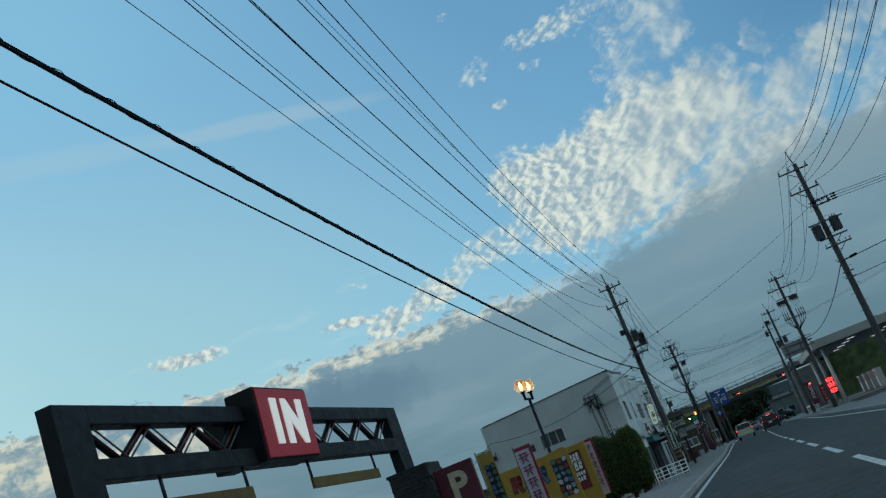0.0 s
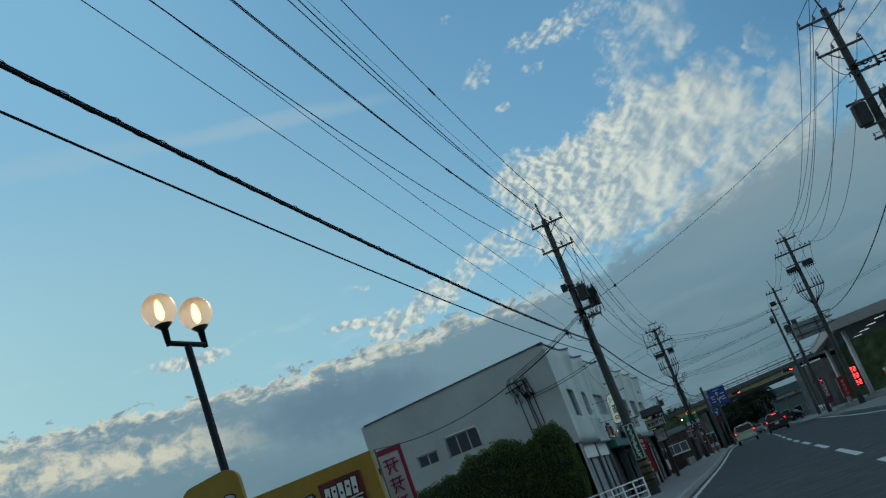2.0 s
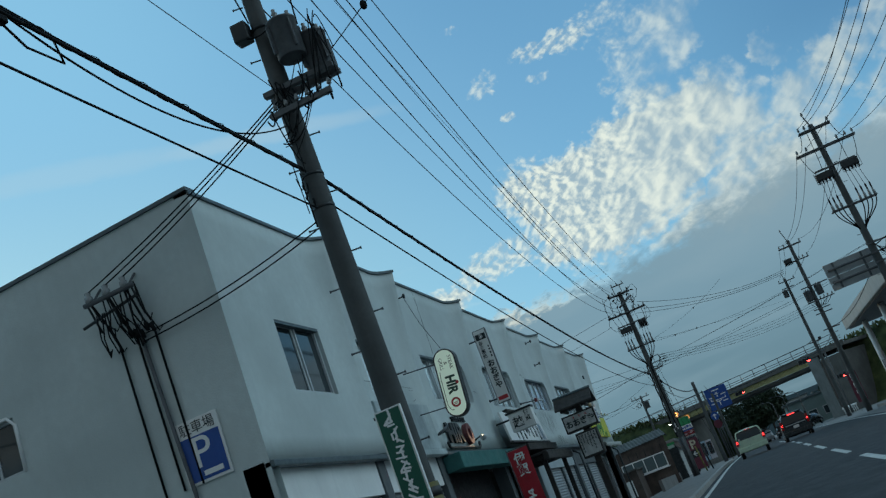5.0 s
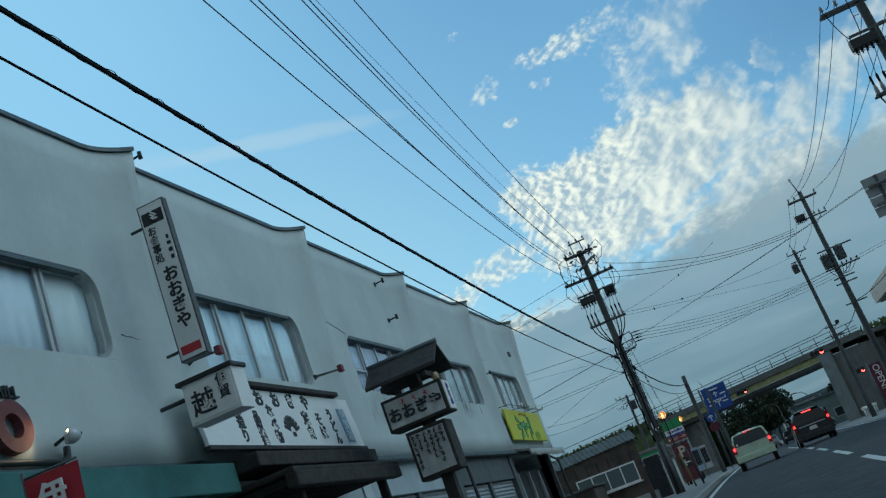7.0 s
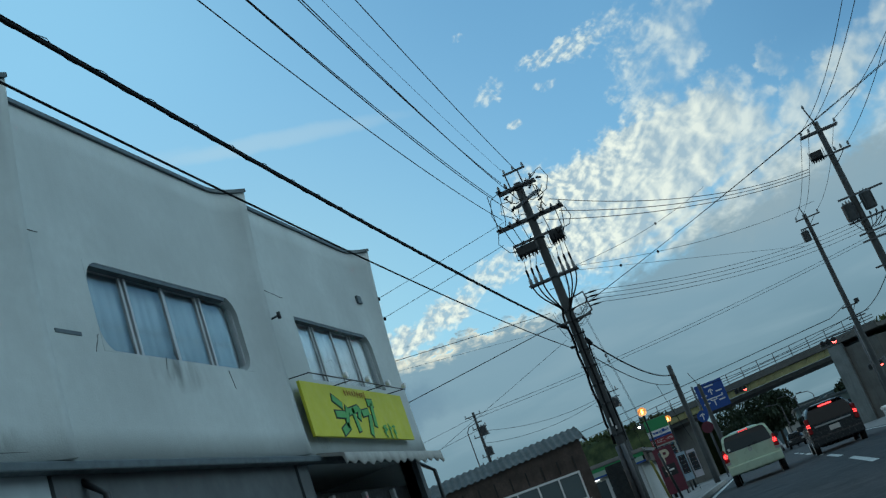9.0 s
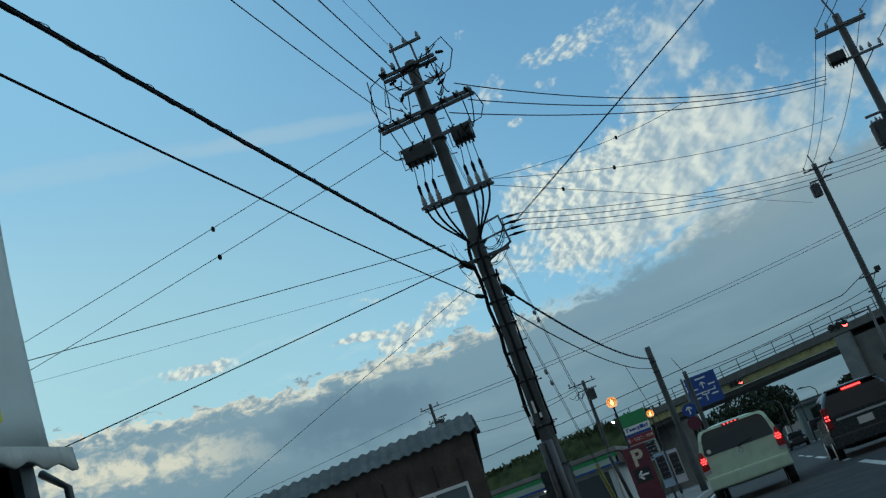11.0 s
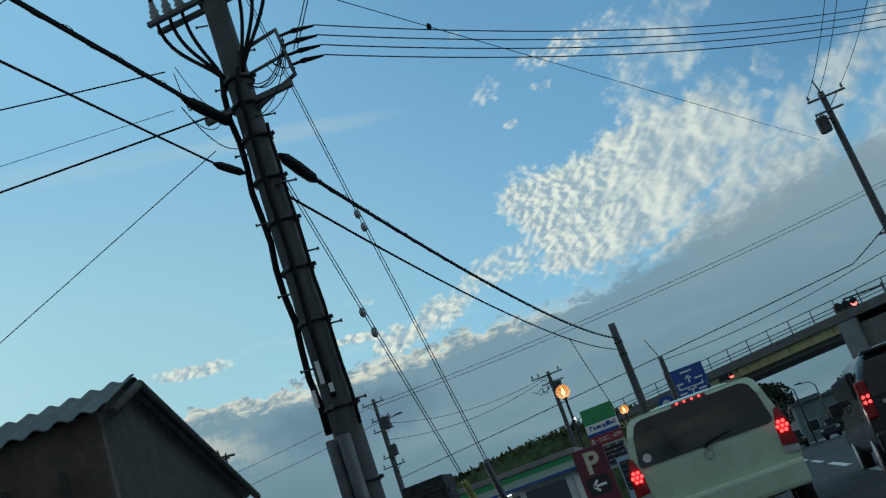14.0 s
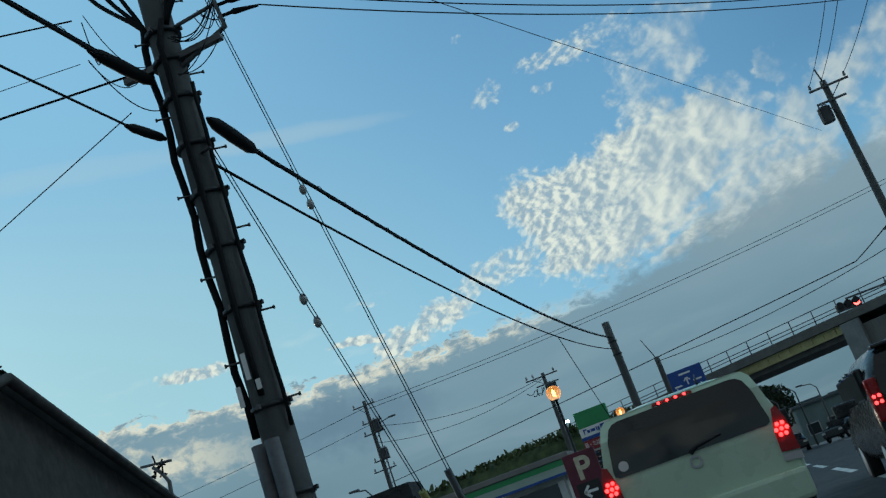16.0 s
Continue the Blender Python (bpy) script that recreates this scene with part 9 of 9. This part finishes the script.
def superellipse(y, z0, z1, w0, w1, n=36, p=5.0, taper=0.0):
    """A rounded upright section at y between heights z0, z1; half widths w0 below and w1 on top."""
    out = []
    for k in range(n):
        a = 2 * math.pi * k / n
        c, s_ = math.cos(a), math.sin(a)
        u, v = abs(c) ** (2 / p) * (1 if c > 0 else -1), abs(s_) ** (2 / p) * (1 if s_ > 0 else -1)
        t = (v + 1) / 2
        out.append((u * (w0 + (w1 - w0) * max(0, t * 2 - 1) ** 1.3), y + taper * t, z0 + (z1 - z0) * t))
    return out


PALE = material("pale_green_paint", (0.58, 0.74, 0.56), 0.3, var=0.04, scale=2, bump=0.0, spec=0.6)
DARKGLASS = pane("tinted_glass", (0.012, 0.015, 0.017), 0.05)
TAIL = material("tail_lens", (0.35, 0.012, 0.015), 0.2, var=0.1, scale=10, bump=0)
BRAKE = glowing("brake_light", (1.0, 0.045, 0.045), 4.5)
CLEARLENS = material("clear_lens", (0.5, 0.5, 0.5), 0.15, var=0.1, bump=0)

VX, VY = -0.36, 105.35
van = thing("estate_car", (VX, VY, ground_z(107)), "pale green boxy estate car waiting with its brake lights on", "car")
W = 0.845
secs = []
for y, zb, zt, w0, w1 in ((0.0, 0.42, 1.02, 0.80, 0.80), (0.03, 0.32, 1.30, 0.835, 0.74), (0.12, 0.28, 1.47, W, 0.66), (0.35, 0.26, 1.525, W, 0.64), (1.6, 0.26, 1.54, W, 0.64), (2.3, 0.26, 1.52, W, 0.64), (2.75, 0.26, 1.42, W, 0.62), (3.25, 0.26, 1.0, W, 0.74), (3.9, 0.28, 0.9, W, 0.74), (4.12, 0.32, 0.75, 0.78, 0.66)):
    secs.append(superellipse(y, zb, zt, w0, w1))
vb = ribs(secs)
part("body", vb, PALE, van, "pale green body")
# tailgate: window set in the sloping back, wiper, badge and handle
def tail(x, z):
    clip = lambda u: min(max(u, 0.0), 1.0)
    return -0.02 + 0.03 * clip((z - 0.955) / 0.345) + 0.09 * clip((z - 1.30) / 0.17)


def tail_panel(pts, off, mat, name, label="", thick=0.012):
    b = bmesh.new()
    f = [b.verts.new((x, tail(x, z) - off, z)) for x, z in pts]
    g = [b.verts.new((x, tail(x, z) - off + thick, z)) for x, z in pts]
    b.faces.new(f), b.faces.new(g[::-1])
    for i in range(len(f)):
        b.faces.new((f[i], f[(i + 1) % len(f)], g[(i + 1) % len(f)], g[i]))
    bmesh.ops.recalc_face_normals(b, faces=b.faces)
    return part(name, b, mat, van, label)


def tail_skin(rows, off, mat, name, label="", thick=0.012):
    """A panel that follows the bend of the back: rows of height and half width."""
    b = bmesh.new()
    rings = [[b.verts.new((x, tail(x, z) + o, z)) for x, o in ((-w, -off), (w, -off), (w, thick - off), (-w, thick - off))] for z, w in rows]
    for p, q in zip(rings, rings[1:]):
        for i in range(4):
            b.faces.new((p[i], p[(i + 1) % 4], q[(i + 1) % 4], q[i]))
    b.faces.new(rings[0]), b.faces.new(rings[-1])
    bmesh.ops.recalc_face_normals(b, faces=b.faces)
    return part(name, b, mat, van, label)


tail_skin([(0.34, 0.79), (0.6, 0.81), (0.9, 0.815), (1.02, 0.79), (1.30, 0.725), (1.42, 0.69), (1.47, 0.64), (1.485, 0.58)], 0.012, PALE, "tailgate")
tail_skin([(0.965, 0.66), (0.985, 0.70), (1.02, 0.705), (1.26, 0.665), (1.30, 0.655), (1.39, 0.62), (1.425, 0.58), (1.44, 0.52)], 0.022, DARKGLASS, "rear_window", "dark tinted rear window")
for sx in (-1, 1):
    tl = tail_panel([(sx * 0.845, 0.70), (sx * 0.69, 0.72), (sx * 0.70, 0.90), (sx * 0.745, 1.08), (sx * 0.79, 1.10), (sx * 0.835, 0.95)], 0.035, TAIL, "tail_light", "red tail light cluster", 0.08)
    tail_panel([(sx * 0.845, 0.62), (sx * 0.69, 0.64), (sx * 0.69, 0.70), (sx * 0.845, 0.69)], 0.034, CLEARLENS, "reverse_light", "", 0.06)
    for dx, dz in [(0.0, 0.0)] + [(0.046 * math.cos(1.047 * i), 0.052 * math.sin(1.047 * i)) for i in range(6)]:
        b = bmesh.new()
        bmesh.ops.create_uvsphere(b, u_segments=10, v_segments=6, radius=0.018)
        part("lamp_cell", b, BRAKE, tl).matrix_basis = Matrix.Translation((sx * 0.765 + dx, tail(0, 0.9) - 0.04, 0.9 + dz))
hl = tail_panel([(-0.19, 1.448), (0.19, 1.448), (0.18, 1.475), (-0.18, 1.475)], 0.03, TAIL, "high_brake_light", "", 0.03)
for k in range(4):
    b = bmesh.new()
    bmesh.ops.create_uvsphere(b, u_segments=8, v_segments=6, radius=0.014)
    part("lamp_cell", b, BRAKE, hl).matrix_basis = Matrix.Translation((-0.12 + 0.08 * k, tail(0, 1.46) - 0.032, 1.461))
part("wiper", tube(bmesh.new(), [(-0.02, tail(0, 0.97) - 0.03, 0.96), (0.05, tail(0, 1.0) - 0.045, 1.0), (0.28, tail(0, 1.04) - 0.04, 1.03)], [0.025, 0.016, 0.008], 6), BLACK, van)
part("badge", ring(0.035, 0.055, 0, 0.012), ALU, van).matrix_basis = flat(0.0, tail(0, 0.9) - 0.014, 0.88) @ FACE_BACK
part("name_bar", boxes(((-0.66, -0.012, 0.83), (-0.4, -0.004, 0.86))), ALU, van)
part("plate", boxes(((-0.17, -0.02, 0.56), (0.17, -0.008, 0.72))), WHITE, van, "plain white plate")
part("bumper", box(bmesh.new(), (-0.83, -0.09, 0.3), (0.83, 0.08, 0.56), 0.04), PALE, van)
part("sticker", turned([(0.045, 0), (0.045, 0.004)], 16, flat(-0.6, tail(0, 1.05) - 0.026, 1.05) @ Matrix.Rotation(radians(90), 4, "X")), WHITE, van)
part("aerial", tube(bmesh.new(), [(0.25, 0.3, 1.52), (0.25, 0.42, 1.62)], [0.012, 0.005], 6), BLACK, van)
for sx in (-1, 1):
    b = bmesh.new()
    q = [b.verts.new((sx * x, y, z)) for x, y, z in ((0.80, 0.35, 1.0), (0.81, 2.6, 1.0), (0.70, 2.35, 1.42), (0.70, 0.5, 1.42))]
    b.faces.new(q)
    w_ = [b.verts.new(p.co + Vector((sx * 0.012, 0, 0))) for p in q]
    b.faces.new(w_[::-1])
    for i in range(4):
        b.faces.new((q[i], q[(i + 1) % 4], w_[(i + 1) % 4], w_[i]))
    bmesh.ops.recalc_face_normals(b, faces=b.faces)
    part("side_window", b, DARKGLASS, van)
    part("mirror", box(bmesh.new(), (sx * 0.84 - 0.1, 2.75, 0.98), (sx * 0.84 + 0.14, 2.85, 1.14), 0.03), BLACK, van)
    for y in (0.72, 3.25):
        wheel(van, sx * 0.74, y)
for ch in van.children:
    if not ch.name.startswith("wheel"):
        ch.location.z += 0.15
van.location.z -= 0.1
part("seat_back", box(bmesh.new(), (-0.6, 1.6, 0.7), (-0.15, 1.75, 1.3), 0.05), BLACK, van)


def far_car(x, y, mat, label, turn=0.0, van_shape=False):
    e = thing("car", Matrix.Translation((x, y, ground_z(y))) @ Matrix.Rotation(radians(turn), 4, "Z"), label, "car", "cars at the junction")
    s_ = []
    rows = ((0.0, 0.4, 0.8, 0.75, 0.7), (0.15, 0.28, 0.95, 0.82, 0.72), (1.0, 0.25, 1.05, 0.84, 0.72), (1.55, 0.25, 1.62 if van_shape else 1.4, 0.84, 0.62), (3.2, 0.25, 1.75 if van_shape else 1.45, 0.84, 0.62), (4.0, 0.28, 1.65 if van_shape else 1.05, 0.83, 0.62 if van_shape else 0.72), (4.25, 0.35, 1.0 if van_shape else 0.85, 0.78, 0.7))
    for y_, a, b_, c, d in rows:
        s_.append(superellipse(y_, a, b_, c, d, 28))
    part("body", ribs(s_), mat, e)
    part("windscreen", boxes(((-0.6, 1.18, 1.02), (0.6, 1.24, 1.36)), bevel=0.01), DARKGLASS, e)
    for sx in (-1, 1):
        part("headlight", box(bmesh.new(), (sx * 0.62 - 0.13, -0.03, 0.62), (sx * 0.62 + 0.13, 0.1, 0.76), 0.02), CLEARLENS, e)
        for y_ in (0.75, 3.4):
            wheel(e, sx * 0.73, y_)


far_car(3.3, 176, material("dark_car_paint", (0.02, 0.022, 0.025), 0.25, var=0.1, bump=0.0, spec=0.6), "dark car waiting at the junction", 0)
far_car(5.6, 172, bpy.data.materials["dark_car_paint"], "dark car waiting at the junction", -25)
far_car(1.6, 200, material("silver_car_paint", (0.35, 0.36, 0.37), 0.3, 0.4, var=0.05, bump=0.0), "silver van beyond the bridge", 0, True)
# guard rail by the junction
gr = thing("guard_rail", (8.6, 150, 0.24), "white steel guard rail at the junction", "guard rail")
for k in range(7):
    part("post", bar((0.4 * k, 2.2 * k, 0), (0.4 * k, 2.2 * k, 0.8), 0.06), WHITE, gr)
part("beam", tube(bmesh.new(), [(-0.1, -0.6, 0.65), (2.5, 13.8, 0.65)], 0.14, 6), WHITE, gr)

# dark people carrier waiting in the turning lane
mv = thing("people_carrier", (2.36, 108.5, ground_z(109) - 0.09), "black people carrier in the turning lane with brake lights on", "car")
MVPAINT = bpy.data.materials["dark_car_paint"]
part("body", ribs([superellipse(y, a, b, c, d, 36, 5.0) for y, a, b, c, d in ((0.0, 0.42, 1.12, 0.82, 0.80), (0.05, 0.34, 1.42, 0.85, 0.74), (0.2, 0.28, 1.60, 0.86, 0.68), (0.6, 0.26, 1.66, 0.86, 0.67), (2.4, 0.26, 1.67, 0.86, 0.67), (3.1, 0.26, 1.58, 0.86, 0.66), (3.8, 0.28, 1.08, 0.85, 0.74), (4.4, 0.3, 0.95, 0.84, 0.74), (4.6, 0.36, 0.8, 0.78, 0.68))]), MVPAINT, mv, "black body")
b = bmesh.new()
rings_ = [[b.verts.new((x, y + o, z)) for x, o in ((-w, -0.03), (w, -0.03), (w, 0.03), (-w, 0.03))] for z, w, y in ((1.04, 0.68, -0.02), (1.1, 0.71, -0.005), (1.38, 0.66, 0.03), (1.5, 0.6, 0.1))]
for p_, q_ in zip(rings_, rings_[1:]):
    for i in range(4):
        b.faces.new((p_[i], p_[(i + 1) % 4], q_[(i + 1) % 4], q_[i]))
b.faces.new(rings_[0]), b.faces.new(rings_[-1])
bmesh.ops.recalc_face_normals(b, faces=b.faces)
part("rear_window", b, DARKGLASS, mv, "dark tinted rear window")
for sx in (-1, 1):
    tl = part("tail_light", box(bmesh.new(), (sx * 0.77 - 0.07, -0.06, 0.78), (sx * 0.77 + 0.07, 0.1, 1.28), 0.035), TAIL, mv, "red tail light cluster")
    for k in range(4):
        b = bmesh.new()
        bmesh.ops.create_uvsphere(b, u_segments=10, v_segments=6, radius=0.022)
        part("lamp_cell", b, BRAKE, tl).matrix_basis = flat(sx * 0.77 + (0.03 if k % 2 else -0.03), -0.055, 1.0 + 0.07 * (k // 2))
    part("mirror", box(bmesh.new(), (sx * 0.9 - 0.12, 2.95, 0.98), (sx * 0.9 + 0.12, 3.05, 1.18), 0.03), MVPAINT, mv)
    part("side_window", box(bmesh.new(), (sx * 0.80 - 0.05, 0.4, 1.06), (sx * 0.80 + 0.05, 2.9, 1.44), 0.03), DARKGLASS, mv)
    for y in (0.8, 3.6):
        wheel(mv, sx * 0.76, y, 0.32)
hb_ = part("high_brake_light", box(bmesh.new(), (-0.22, 0.08, 1.53), (0.22, 0.16, 1.56), 0.008), BRAKE, mv)
part("spoiler", box(bmesh.new(), (-0.6, 0.05, 1.575), (0.6, 0.3, 1.62), 0.02), MVPAINT, mv)
part("bumper", box(bmesh.new(), (-0.84, -0.08, 0.34), (0.84, 0.1, 0.62), 0.04), MVPAINT, mv)
part("chrome_strip", box(bmesh.new(), (-0.6, -0.05, 0.92), (0.6, -0.02, 0.97), 0.008), ALU, mv)
part("plate", boxes(((-0.17, -0.03, 0.7), (0.17, -0.018, 0.86))), WHITE, mv, "plain white plate")
